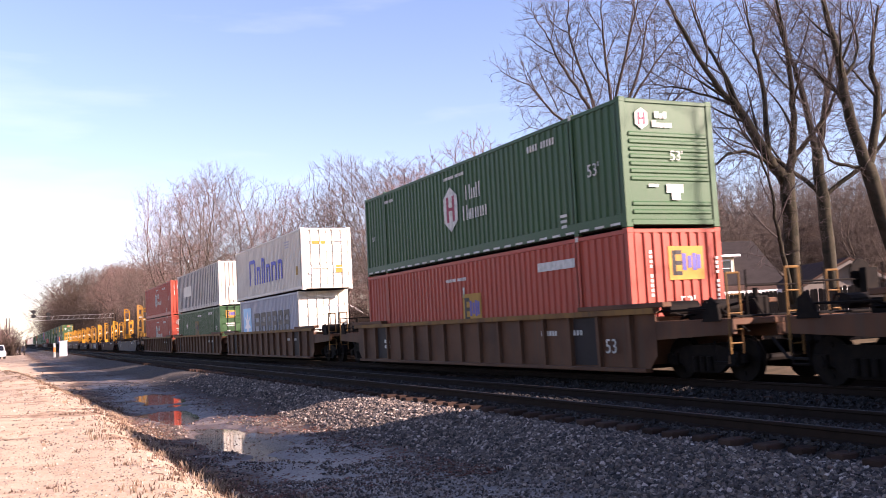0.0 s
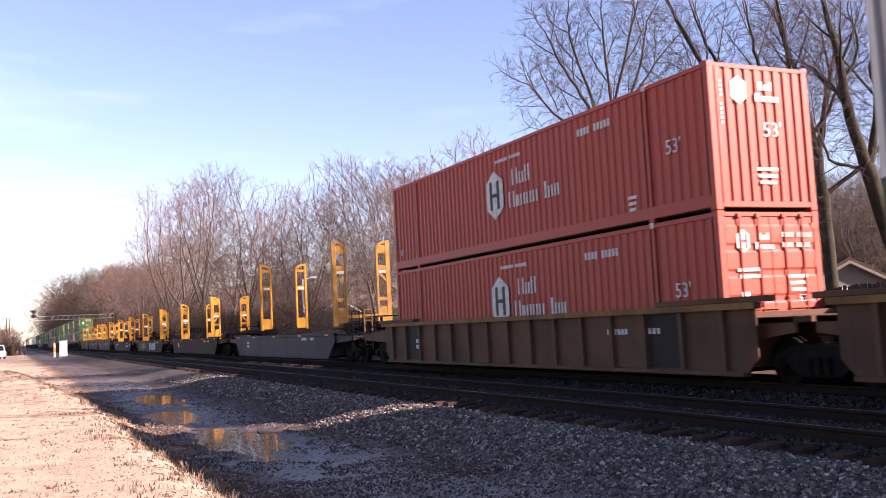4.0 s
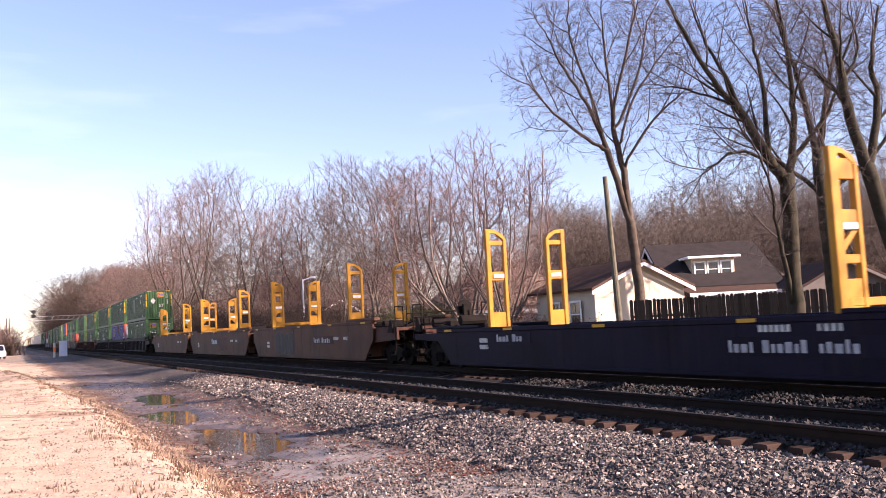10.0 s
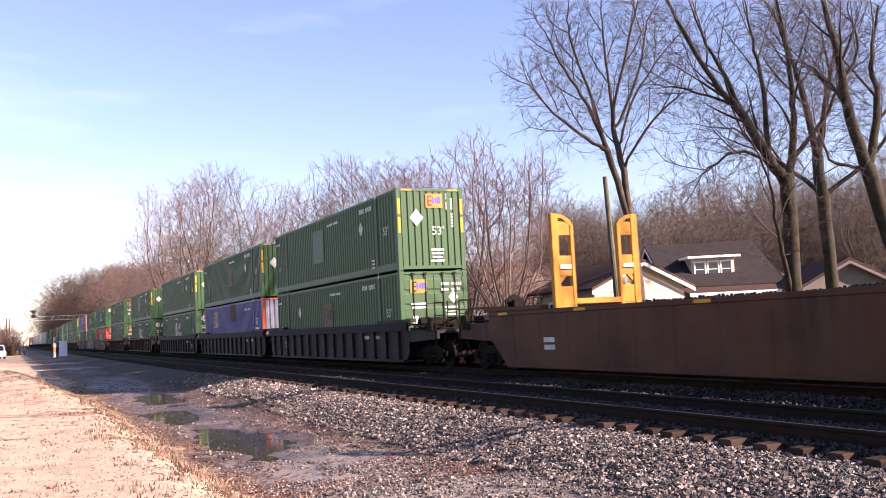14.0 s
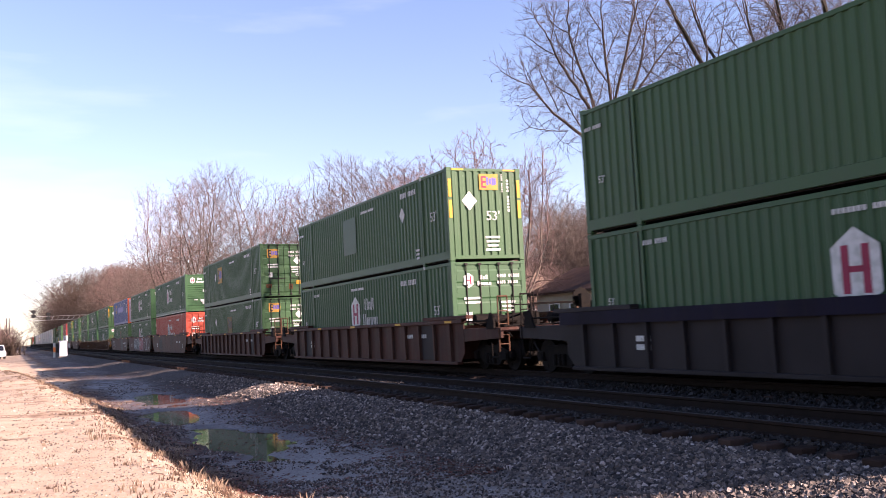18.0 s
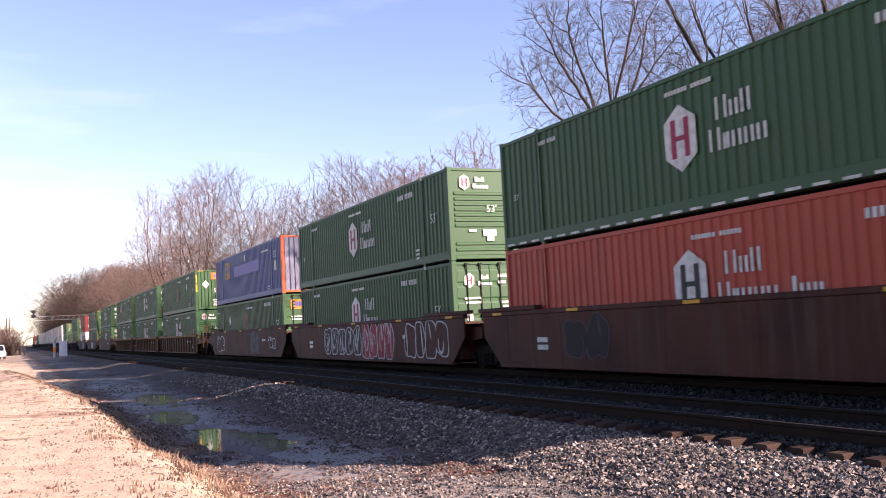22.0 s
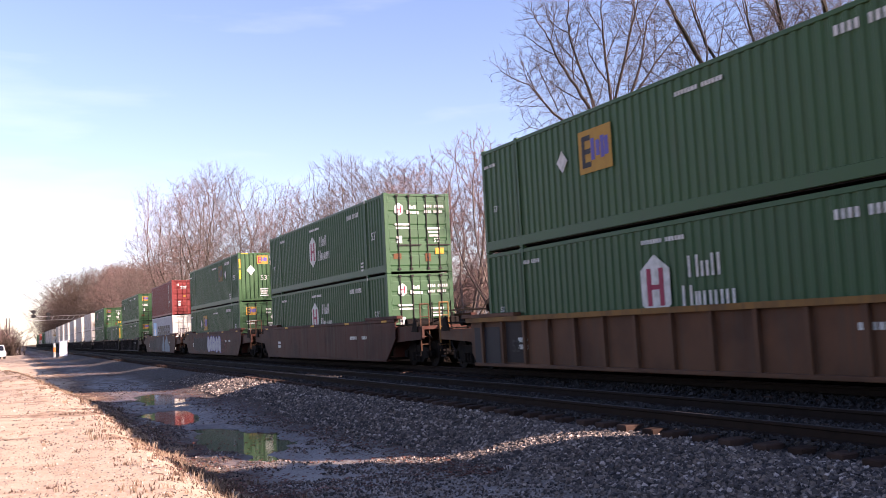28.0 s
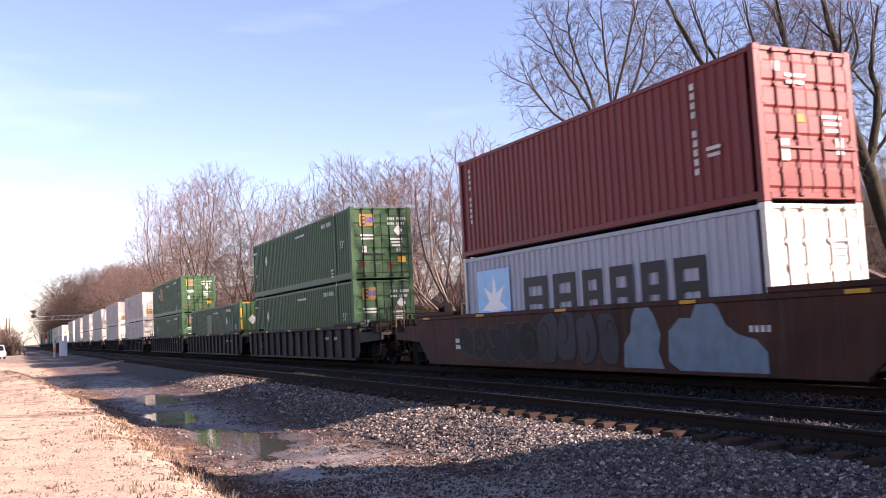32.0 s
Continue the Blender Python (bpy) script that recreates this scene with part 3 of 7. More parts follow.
def container(paint_name, end, L=16.15, W=2.59, H=2.896, near=(), front=(), post_paint=None, label="", ribs=False, post_front=None, end_paint=None):
    """A shipping container: origin under its middle, its front end faces -y."""
    ob = thing("shipping_container", (0, 0, 0), label, "container", "double-stacked containers")
    p, x, y = paint_name, W / 2, L / 2
    key = f"{L:.2f}_{W:.2f}_{H:.2f}"
    long = L > 13
    px = 6.1 if long else None
    pp = post_paint or p
    ep = end_paint or p

    def side(bm):
        ys = [-y + 0.13] + ([-px, px] if L > 15 else []) + [y - 0.13]
        if ribs:
            box(bm, -x + 0.03, -x + 0.07, -y + 0.1, y - 0.1, 0.15, H - 0.1)
            return
        for a, c in zip(ys, ys[1:]):
            corrugated(bm, a + (0.05 if a < -7 else 0.115), c - (0.05 if c > 7 else 0.115), 0.30 if L > 15 else 0.19, H - 0.12, -x + 0.012, pitch=0.27)
    sm = made("side_panel" + key + str(ribs), p, side)
    part("side_panel", sm, ob)
    part("side_panel", sm, ob, pose(0, 0, 0, 0, 0, 180))
    if ribs:
        rm = made("side_post", "slate", lambda bm: box(bm, -x - 0.004, -x + 0.03, -0.04, 0.04, 0.15, H - 0.1))
        for i in range(27):
            yy = -y + 0.2 + i * (L - 0.4) / 26
            part("side_post", rm, ob, (0, yy, 0))
            part("side_post", rm, ob, pose(0, yy, 0, 0, 0, 180))
    tr = made("top_rail" + key, p, lambda bm: bevbox(bm, -x, -x + 0.07, -y + 0.1, y - 0.1, H - 0.13, H - 0.035))
    br = made("bottom_rail" + key, p, lambda bm: bevbox(bm, -x, -x + 0.07, -y + 0.1, y - 0.1, 0.06, 0.31 if L > 15 else 0.2))
    for turn in (0, 180):
        part("top_rail", tr, ob, pose(0, 0, 0, 0, 0, turn))
        part("bottom_rail", br, ob, pose(0, 0, 0, 0, 0, turn))

    def corner(bm):
        bevbox(bm, -x + 0.002, -x + 0.165, -y + 0.002, -y + 0.14, 0.1, H - 0.1)
        for z in (0, H - 0.12):
            bevbox(bm, -x - 0.003, -x + 0.175, -y - 0.003, -y + 0.175, z, z + 0.12, 0.012)

    def corner2(bm):
        bevbox(bm, -x + 0.002, -x + 0.165, y - 0.14, y - 0.002, 0.1, H - 0.1)
        for z in (0, H - 0.12):
            bevbox(bm, -x - 0.003, -x + 0.175, y - 0.175, y + 0.003, z, z + 0.12, 0.012)
    for m, turn in ((made("corner_post" + key, pp, corner), 0), (made("corner_post_b" + key, pp, corner2), 180)):
        part("corner_post", m, ob, pose(0, 0, 0, 0, 0, turn))
    for m, turn in ((made("corner_post_b" + key, pp, corner2), 0), (made("corner_post" + key, pp, corner), 180)):
        part("corner_post", m, ob, pose(0, 0, 0, 0, 0, turn))
    if L > 15 and not ribs:
        def mid(bm):
            bevbox(bm, -x - 0.001, -x + 0.07, -0.055, 0.055, 0.1, H - 0.02)
            for z in (0.0, H - 0.13):
                box(bm, -x - 0.006, -x + 0.1, -0.08, 0.08, z, z + 0.13)
        mm = made("lifting_post" + key, p, mid)
        for yy in (-px, px):
            part("lifting_post", mm, ob, (0, yy, 0))
            if yy < 0:
                part("corner_sticker", made("corner_sticker", "mark_white", lambda bm: box(bm, -x - 0.0095, -x - 0.006, -0.06, 0.06, H - 0.125, H - 0.015)), ob, (0, yy, 0), "small white square plate")
            part("lifting_post", mm, ob, pose(0, yy, 0, 0, 0, 180))
    part("roof", made("roof" + key, p, lambda bm: box(bm, -x + 0.06, x - 0.06, -y + 0.12, y - 0.12, H - 0.05, H - 0.02)), ob)
    part("floor", made("floor" + key, "iron", lambda bm: box(bm, -x + 0.06, x - 0.06, -y + 0.1, y - 0.1, 0.03, 0.12)), ob)
    part("rear_wall", made("rear_wall" + key, p, lambda bm: box(bm, -x + 0.15, x - 0.15, y - 0.08, y - 0.03, 0.1, H - 0.1)), ob)
    # front end
    part("end_header", made("end_header" + key, pp, lambda bm: bevbox(bm, -x + 0.17, x - 0.17, -y, -y + 0.1, H - 0.12, H - 0.03)), ob)
    part("end_sill", made("end_sill" + key, pp, lambda bm: bevbox(bm, -x + 0.17, x - 0.17, -y, -y + 0.1, 0.05, 0.17)), ob)
    if end == "corr":
        part("front_wall", made("front_corr" + key, ep, lambda bm: end_corrugated(bm, W, 0.16, H - 0.11, -y)), ob)
    elif end == "louvre":
        part("front_wall", made("front_louvre" + key, ep, lambda bm: end_louvre(bm, W, H, -y)), ob)
        for z in (0.28, 0.46, *(1.02 + i * 0.165 for i in range(7))):
            part("wall_rib", made("wall_rib" + key, ep, lambda bm: prism(bm, [(-y + 0.03, 0), (-y - 0.002, 0.03), (-y - 0.002, 0.085), (-y + 0.03, 0.115)], -x + 0.22, x - 0.22, 0)), ob, (0, 0, z))
    else:
        for x0, x1 in ((-x + 0.17, -0.012), (0.012, x - 0.17)):
            dr = part("door", made(f"door{x0:.1f}" + key, ep, lambda bm: door_leaf(bm, x0, x1, H, -y)), ob)
            for k in (0.3, 0.72):
                part("lock_rod", made("lock_rod" + key, "dark" if "green" in ep else ep, lambda bm: lock_rod(bm, H)), dr, (x0 + (x1 - x0) * k, -y - 0.012, 0))
            hinge_x = x0 if x0 < -0.5 else x1
            for z in (0.35, 1.1, 1.85, H - 0.3):
                part("hinge", made("hinge", ep, lambda bm: bevbox(bm, -0.05, 0.05, -0.012, 0.02, -0.06, 0.06, 0.006)), dr, (hinge_x, -y + 0.01, z))
    for k in near:
        mark(ob, -x - 0.004, *k[:3], True, *(k[3:]))
    for k in front:
        mark(ob, -y - 0.004, *k[:3], False, *(k[3:]))
    return ob


HUB_NEAR = [("hex", -0.65, 1.55), ("hubw", 0.4, 1.62), ("nums", 4.1, 2.45), ("nums", -6.0, 2.5, 0.6), ("warn", -1.0, 2.5), ("length", 6.7, 1.3), ("lines", 5.6, 0.55, 1, (0.3, 3, "mark_white")), ("length", -7.4, 1.25, 0.5)]
HUBRED_NEAR = [("hex", -0.65, 1.55, 1.0, "mark_dark"), ("hubinc", 0.35, 1.62), ("nums", 3.6, 2.4), ("warn", -0.5, 2.45), ("length", 6.7, 1.3), ("length", -7.6, 0.5, 0.6), ("lines", 5.5, 0.6, 1, (0.3, 3, "mark_white"))]


def emp_near(a=3.0, dia=4.45, gold=True, s=1.0, tone=None, z=2.0):
    k = [("diamond", dia, 1.85, 0.9), ("nums", 4.4, 2.5), ("warn", 0.4, 2.45), ("length", 6.75, 1.35), ("lines", 5.65, 0.55, 1, (0.3, 3, "mark_white")), ("length", -7.5, 1.1, 0.55), ("nums", -7.9, 2.4, 0.5)]
    return k + ([("gold", a, z, s, tone)] if gold else [])


EMP_FRONT = [("diamond", -0.55, 1.85), ("gold", 0.15, 2.45, 0.5, "mark_red"), ("length", 0.0, 1.25), ("lines", 0.2, 0.72, 1, (0.5, 4, "mark_white")), ("vnums", 0.82, 2.5, 0.7), ("vnums", 0.62, 2.7, 0.4),
             ("panel", -1.2, 2.25, 1, (0.1, 0.55, "mark_yellow")), ("panel", -1.2, 1.6, 1, (0.1, 0.55, "mark_yellow")), ("panel", 1.2, 2.25, 1, (0.1, 0.55, "mark_yellow")), ("panel", 1.2, 1.6, 1, (0.1, 0.55, "mark_yellow")),
             ("panel", -0.9, 2.83, 1, (0.4, 0.05, "mark_yellow")), ("panel", 0.9, 2.83, 1, (0.4, 0.05, "mark_yellow"))]
LOUVRE_FRONT = [("hex", -0.72, 2.42, 0.36), ("hubw", -0.35, 2.42, 0.36), ("length", 0.0, 1.5, 0.75), ("panel", 0.08, 0.86, 1, (0.46, 0.2, "mark_white")), ("panel", 0.1, 0.68, 1, (0.24, 0.16, "mark_white")), ("panel", -0.5, 0.92, 1, (0.26, 0.07, "mark_white"))]
DOOR_MARKS = [("nums", 0.3, 2.42, 0.6), ("nums", 0.3, 2.22, 0.55), ("lines", -0.6, 1.75, 1, (0.6, 2, "mark_white")), ("lines", 0.62, 1.6, 1, (0.5, 3, "mark_white")), ("length", 0.6, 1.1, 0.5),
              ("panel", -0.75, 1.2, 1, (0.2, 0.26, "mark_white")), ("panel", 0.82, 0.78, 1, (0.34, 0.22, "mark_yellow")), ("panel", -0.85, 0.6, 1, (0.3, 0.2, "rustpatch")), ("panel", 0.35, 0.55, 1, (0.22, 0.3, "rustpatch"))]
HUB_DOOR = DOOR_MARKS + [("hex", -0.72, 2.3, 0.34), ("hubw", -0.35, 2.3, 0.32)]
EMP_DOOR = DOOR_MARKS + [("gold", -0.6, 2.35, 0.48), ("diamond", 0.72, 1.95, 0.75)]

KINDS = dict(
    hub_louvre=lambda: container("hub_green", "louvre", near=HUB_NEAR + [("dashes", 0, 0.1)], front=LOUVRE_FRONT, label="weathered green corrugated container with white hexagon emblem, ribbed end"),
    hub_plain=lambda: container("hub_green", "louvre", near=HUB_NEAR, front=LOUVRE_FRONT, label="green corrugated container with white hexagon emblem and ribbed end"),
    hub_door=lambda: container("hub_green", "door", near=HUB_NEAR, front=HUB_DOOR, label="green corrugated container with white hexagon emblem and door rods"),
    hub_red=lambda: container("red", "corr", near=HUBRED_NEAR, front=[("hex", -0.55, 2.35, 0.42, "mark_white"), ("hubw", -0.05, 2.35, 0.4), ("length", 0.0, 1.45), ("lines", 0.05, 0.8, 1, (0.55, 3, "mark_white")), ("vnums", -1.0, 2.5, 0.6)], label="orange-red corrugated container with white emblem, tree shadows on end"),
    hub_red_door=lambda: container("red", "door", near=HUBRED_NEAR, front=HUB_DOOR, label="orange-red corrugated container with white emblem and doors"),
    emp_red=lambda: container("red", "corr", near=[("gold", 0.45, 1.4, 0.9), ("warn", -1.2, 2.3), ("panel", 5.1, 2.3, 1, (1.7, 0.22, "mark_white")), ("panel", -0.05, 1.9, 1, (0.1, 0.3, "mark_white"))], front=[("gold", 0.25, 2.1, 0.75), ("length", 0.0, 1.1, 0.9), ("vnums", -0.72, 2.35, 0.7), ("vnums", 1.12, 2.2, 0.7)], label="orange-red corrugated container with a golden yellow panel"),
    emp=lambda: container("emp_green", "corr", near=emp_near(tone="faded"), front=EMP_FRONT, label="dark green corrugated container with golden panel and diamond placard"),
    emp_mid=lambda: container("emp_green", "corr", near=emp_near(0.4, 4.5, z=1.5, tone="faded"), front=EMP_FRONT, label="dark green corrugated container, faded golden panel amidships"),
    emp_patch=lambda: container("emp_green", "corr", near=emp_near(gold=False) + [("panel", -1.0, 1.7, 1, (1.5, 1.4, "patch_green"))], front=EMP_FRONT, label="dark green corrugated container with yellow end stripes"),
    emp_back=lambda: container("emp_green", "door", near=emp_near(-2.5, -3.9, z=1.9), front=EMP_DOOR, label="dark green corrugated container with doors and golden panel"),
    emp_door=lambda: container("emp_green", "door", near=emp_near(0.0, -4.15, z=1.6, tone="faded"), front=EMP_DOOR, label="green container with doors, golden logo panel and white placard"),
    emp_plain_door=lambda: container("emp_green", "door", near=emp_near(gold=False, dia=-5.2), front=EMP_DOOR, label="plain dark green corrugated container with marked doors"),
    emp_blue=lambda: container("deep_blue", "corr", near=[("gold", -4.3, 2.0, 1.0), ("panel", 0.9, 2.3, 1, (1.45, 1.0, "rustpatch")), ("length", 6.6, 1.5, 1.2), ("panel", 6.85, 1.15, 1, (0.75, 0.4, "mark_white")), ("warn", 4.0, 2.4)], front=[("length", -0.3, 1.7, 1.1), ("panel", 0.05, 1.25, 1, (0.7, 0.4, "mark_white"))], post_paint="orange", end_paint="pale_blue", label="blue corrugated container with orange corner posts and brown patch"),
    emp_blue_top=lambda: container("blue", "corr", near=[("gold", -4.45, 2.0, 1.0), ("panel", 0.45, 1.8, 1, (6.1, 0.6, "mark_violet")), ("panel", 0.22, 2.42, 1, (0.28, 0.34, "mark_white")), ("length", 6.6, 1.9, 1.15), ("panel", 6.9, 1.5, 1, (0.4, 0.5, "mark_white")), ("warn", 4.2, 2.4), ("lines", 5.5, 0.5, 1, (0.3, 2, "mark_white"))], front=[("length", -0.25, 1.9, 1.1), ("panel", 0.05, 1.5, 1, (0.36, 0.4, "mark_white")), ("panel", 0.1, 0.85, 1, (0.5, 0.26, "mark_white"))], post_paint="orange", end_paint="pale_blue", label="faded blue container with orange corner posts and paler end"),
    white_ribs=lambda: container("white", "corr", near=[("panel", -3.6, 1.5, 1, (3.4, 0.75, "cream"))], front=[("panel", -0.45, 0.8, 1, (0.4, 0.9, "mark_white"))], post_paint="cream", ribs=True, label="dirty white ribbed container with scuffed faded panel"),
    matson=lambda: container("cream", "door", L=13.72, W=2.44, near=[("panel", 6.05, 0.95, 1, (0.3, 0.4, "mark_gold")), ("lines", 4.4, 2.45, 1, (0.9, 3, "grey"))], front=[("panel", -0.4, 2.2, 1, (0.7, 0.14, "mark_gold")), ("panel", -0.75, 0.9, 1, (0.26, 0.4, "grey")), ("panel", 0.6, 0.95, 1, (0.34, 0.36, "mark_gold")), ("lines", 0.6, 2.4, 1, (0.6, 4, "grey"))], label="cream container with large blue lettering and doors"),
    maersk=lambda: container("grey", "door", L=12.19, W=2.44, H=2.60 + 0.296, front=[("panel", -0.6, 1.6, 1, (0.3, 0.3, "mark_white")), ("lines", 0.5, 2.2, 1, (0.5, 3, "grey"))], end_paint="cream", post_paint="cream", label="pale grey container with dark lettering and cream doors"),
    maroon=lambda: container("maroon", "door", L=12.19, W=2.44, near=[("vnums", 4.4, 2.5, 1.25), ("lines", 4.9, 1.2, 1, (0.4, 2, "mark_white")), ("vnums", -5.4, 2.5, 1.1)], front=[("panel", -0.7, 2.5, 1, (0.18, 0.18, "mark_white")), ("lines", -0.25, 2.35, 1, (0.5, 2, "mark_white")), ("panel", -0.62, 0.95, 1, (0.2, 0.4, "mark_white")), ("panel", 0.75, 1.05, 1, (0.2, 0.32, "mark_white")), ("panel", -0.2, 1.55, 1, (0.2, 0.15, "mark_gold")), ("lines", 0.6, 1.6, 1, (0.5, 3, "mark_white"))], label="brick-red corrugated container with doors and white marks"),
    white_far=lambda: container("white", "door", near=[("panel", -5.5, 1.9, 1, (1.4, 1.0, "grey"))], front=[("panel", 0.5, 2.1, 1, (0.8, 0.9, "mark_gold")), ("panel", -0.5, 0.9, 1, (0.8, 0.5, "mark_gold"))], end_paint="cream", label="white container with orange-marked doors"),
)


def add_lettering(ob, kind):
    """The two large painted names, as plain blocks of their size and colour."""
    if kind == "matson":
        def blk(bm):
            x = -6.1 + 2.68
            for w, h, drop in ((1.35, 1.4, 0), (0.75, 0.95, 0), (0.62, 1.35, 0), (0.72, 0.95, 0), (0.95, 0.98, 0), (0.82, 0.98, 0)):
                t = 0.2
                plate(bm, [(0, 0), (t, 0), (t, h), (0, h)], x, 0.75 + drop, True)
                plate(bm, [(w - t, 0), (w, 0), (w, h * 0.95), (w - t, h * 0.95)], x, 0.75 + drop, True)
                plate(bm, [(t, h - 0.2), (w - t, h - 0.2), (w - t, h), (t, h)], x, 0.75 + drop, True)
                x += w + 0.34
        part("name_print", made("name_blue", "mark_blue", blk), ob, (-1.224, 0, 0), "large blue blocks")
    else:
        def sky(bm):
            plate(bm, rect(1.9, 1.8), -4.3, 1.55, True)

        def star(bm):
            pts = []
            for i in range(14):
                r = 0.78 if i % 2 == 0 else 0.31
                k = math.pi / 2 + i * math.pi / 7
                pts.append((r * math.cos(k), r * math.sin(k)))
            plate(bm, pts, -4.25, 1.5, True, 0.004, 0.008)

        def blk(bm):
            x = -2.6
            for w in (1.15, 1.0, 0.8, 0.85, 0.8, 0.95):
                t, h = 0.22, 1.15
                plate(bm, [(0, 0), (t, 0), (t, h), (0, h)], x, 0.95, True)
                plate(bm, [(w - t, 0), (w, 0), (w, h), (w - t, h)], x, 0.95, True)
                plate(bm, [(t, h - 0.24), (w - t, h - 0.24), (w - t, h), (t, h)], x, 0.95, True)
                plate(bm, [(t, 0.45), (w - t, 0.45), (w - t, 0.66), (t, 0.66)], x, 0.95, True)
                x += w + 0.3
        part("emblem", made("emblem_square", "mark_sky", sky), ob, (-1.224, 0, 0), "pale blue square")
        part("emblem_star", made("emblem_star", "trim", star), ob, (-1.224, 0, 0), "white star")
        part("name_print", made("name_dark", "mark_dark", blk), ob, (-1.224, 0, 0), "large dark blocks")


def load(kind, u, z):
    """A container of the kind, its middle at u along the train and its floor at z. The first of a kind is built, the rest are copies."""
    if kind not in CONTAINERS:
        CONTAINERS[kind] = ob = KINDS[kind]()
        if kind in ("matson", "maersk"):
            add_lettering(ob, kind)
        ob.matrix_basis = pose(TRACK_X, u, z)
    else:
        ob = copy_thing(CONTAINERS[kind], pose(TRACK_X, u, z))
    MOVERS.append((ob, u, z))
    return ob


# ---- well cars ----
def wheelset(bm):
    rod(bm, (-1.08, 0, 0), (1.08, 0, 0), 0.075, 8)
    for s in (-1, 1):
        rod(bm, (s * 0.70, 0, 0), (s * 0.73, 0, 0), 0.455, 20)
        rod(bm, (s * 0.73, 0, 0), (s * 0.84, 0, 0), 0.42, 20)
        rod(bm, (s * 0.84, 0, 0), (s * 0.90, 0, 0), 0.16, 10)
        for k in range(4):
            c = Vector((s * 0.845, 0.27 * math.cos(k * 1.571), 0.27 * math.sin(k * 1.571)))
            rod(bm, c - Vector((0.01, 0, 0)), c + Vector((0.01, 0, 0)), 0.045, 6)


def side_frame(bm):
    top = [(-1.12, 0.50), (-1.12, 0.36), (-0.98, 0.36), (-0.70, 0.34), (-0.42, 0.16), (0.42, 0.16), (0.70, 0.34), (0.98, 0.36), (1.12, 0.36), (1.12, 0.50), (0.85, 0.60), (0.45, 0.70), (-0.45, 0.70), (-0.85, 0.60)]
    prism(bm, top, -0.06, 0.06, 0)
    for y in (-0.2, 0, 0.2):
        rod(bm, (-0.075, y, 0.2), (-0.075, y, 0.48), 0.07, 8)
    for y in (-0.88, 0.88):
        box(bm, -0.11, 0.06, y - 0.13, y + 0.13, 0.30, 0.54)
        rod(bm, (-0.13, y, 0.42), (-0.08, y, 0.42), 0.10, 10)


def bolster(bm):
    bevbox(bm, -1.0, 1.0, -0.2, 0.2, 0.42, 0.72, 0.03)
    rod(bm, (0, 0, 0.7), (0, 0, 0.84), 0.25, 12)
    for y in (-0.62, 0.62):
        box(bm, -0.95, 0.95, y - 0.05, y + 0.05, 0.34, 0.42)


def truck(car, y):
    t = part("truck", made("truck_bolster", "iron", bolster), car, (0, y, 0), "greasy cast iron truck")
    for s in (-1, 1):
        part("side_frame", made("side_frame", "iron", side_frame), t, pose(s * 0.99, 0, 0, 0, 0, 0 if s < 0 else 180))
        w = part("wheelset", made("wheelset", "iron", wheelset), t, (0, s * 0.88, 0.42))
        w["row"] = s
        WHEELS.append(w)
    return t


def end_frame(bm, s, y0, y1, wide, z1=1.16):
    """The deck over a truck, from y0 out to y1."""
    a, c = sorted((s * y0, s * y1))
    bevbox(bm, -wide, wide, a, c, z1 - 0.12, z1, 0.015)
    bevbox(bm, -0.35, 0.35, a, c, 0.84, z1 - 0.12, 0.02)
    for x in (-wide, wide - 0.08):
        prism(bm, [(s * y0, z1), (s * y0, 0.62), (s * (y0 + 0.35), 0.82), (s * y1, 0.92), (s * y1, z1)], x, x + 0.08, 0)


def well_side_ribbed(bm):
    # plate with the bottom rising at its ends, chords above and below
    prism(bm, [(-9.0, 1.36), (-9.0, 0.5), (-8.7, 0.2), (8.7, 0.2), (9.0, 0.5), (9.0, 1.36)], -1.43, -1.40, 0)
    bevbox(bm, -1.55, -1.36, -9.1, 9.1, 1.36, 1.48, 0.015)
    bevbox(bm, -1.53, -1.33, -8.7, 8.7, 0.15, 0.24, 0.012)


def well_side_smooth(bm):
    prism(bm, [(-9.15, 1.54), (-9.15, 0.95), (-8.75, 0.62), (-8.25, 0.2), (8.25, 0.2), (8.75, 0.62), (9.15, 0.95), (9.15, 1.54)], -1.51, -1.46, 0)
    bevbox(bm, -1.535, -1.36, -9.15, 9.15, 1.50, 1.62, 0.02)
    bevbox(bm, -1.53, -1.30, -8.25, 8.25, 0.15, 0.23, 0.012)
    for i in range(13):
        y = -7.8 + i * 1.3
        box(bm, -1.514, -1.509, y - 0.015, y + 0.015, 0.23, 1.5)


def well_side_low(bm):
    prism(bm, [(-9.15, 1.14), (-9.15, 0.85), (-8.75, 0.6), (-8.25, 0.2), (8.25, 0.2), (8.75, 0.6), (9.15, 0.85), (9.15, 1.14)], -1.51, -1.46, 0)
    bevbox(bm, -1.535, -1.36, -9.15, 9.15, 1.10, 1.22, 0.02)
    bevbox(bm, -1.53, -1.30, -8.25, 8.25, 0.15, 0.23, 0.012)
    for i in range(9):
        y = -7.8 + i * 1.95
        box(bm, -1.514, -1.509, y - 0.015, y + 0.015, 0.23, 1.1)


def rib(bm):
    prism(bm, [(-1.52, 0.24), (-1.43, 0.24), (-1.43, 1.36), (-1.535, 1.36)], -0.05, 0.05, 1)


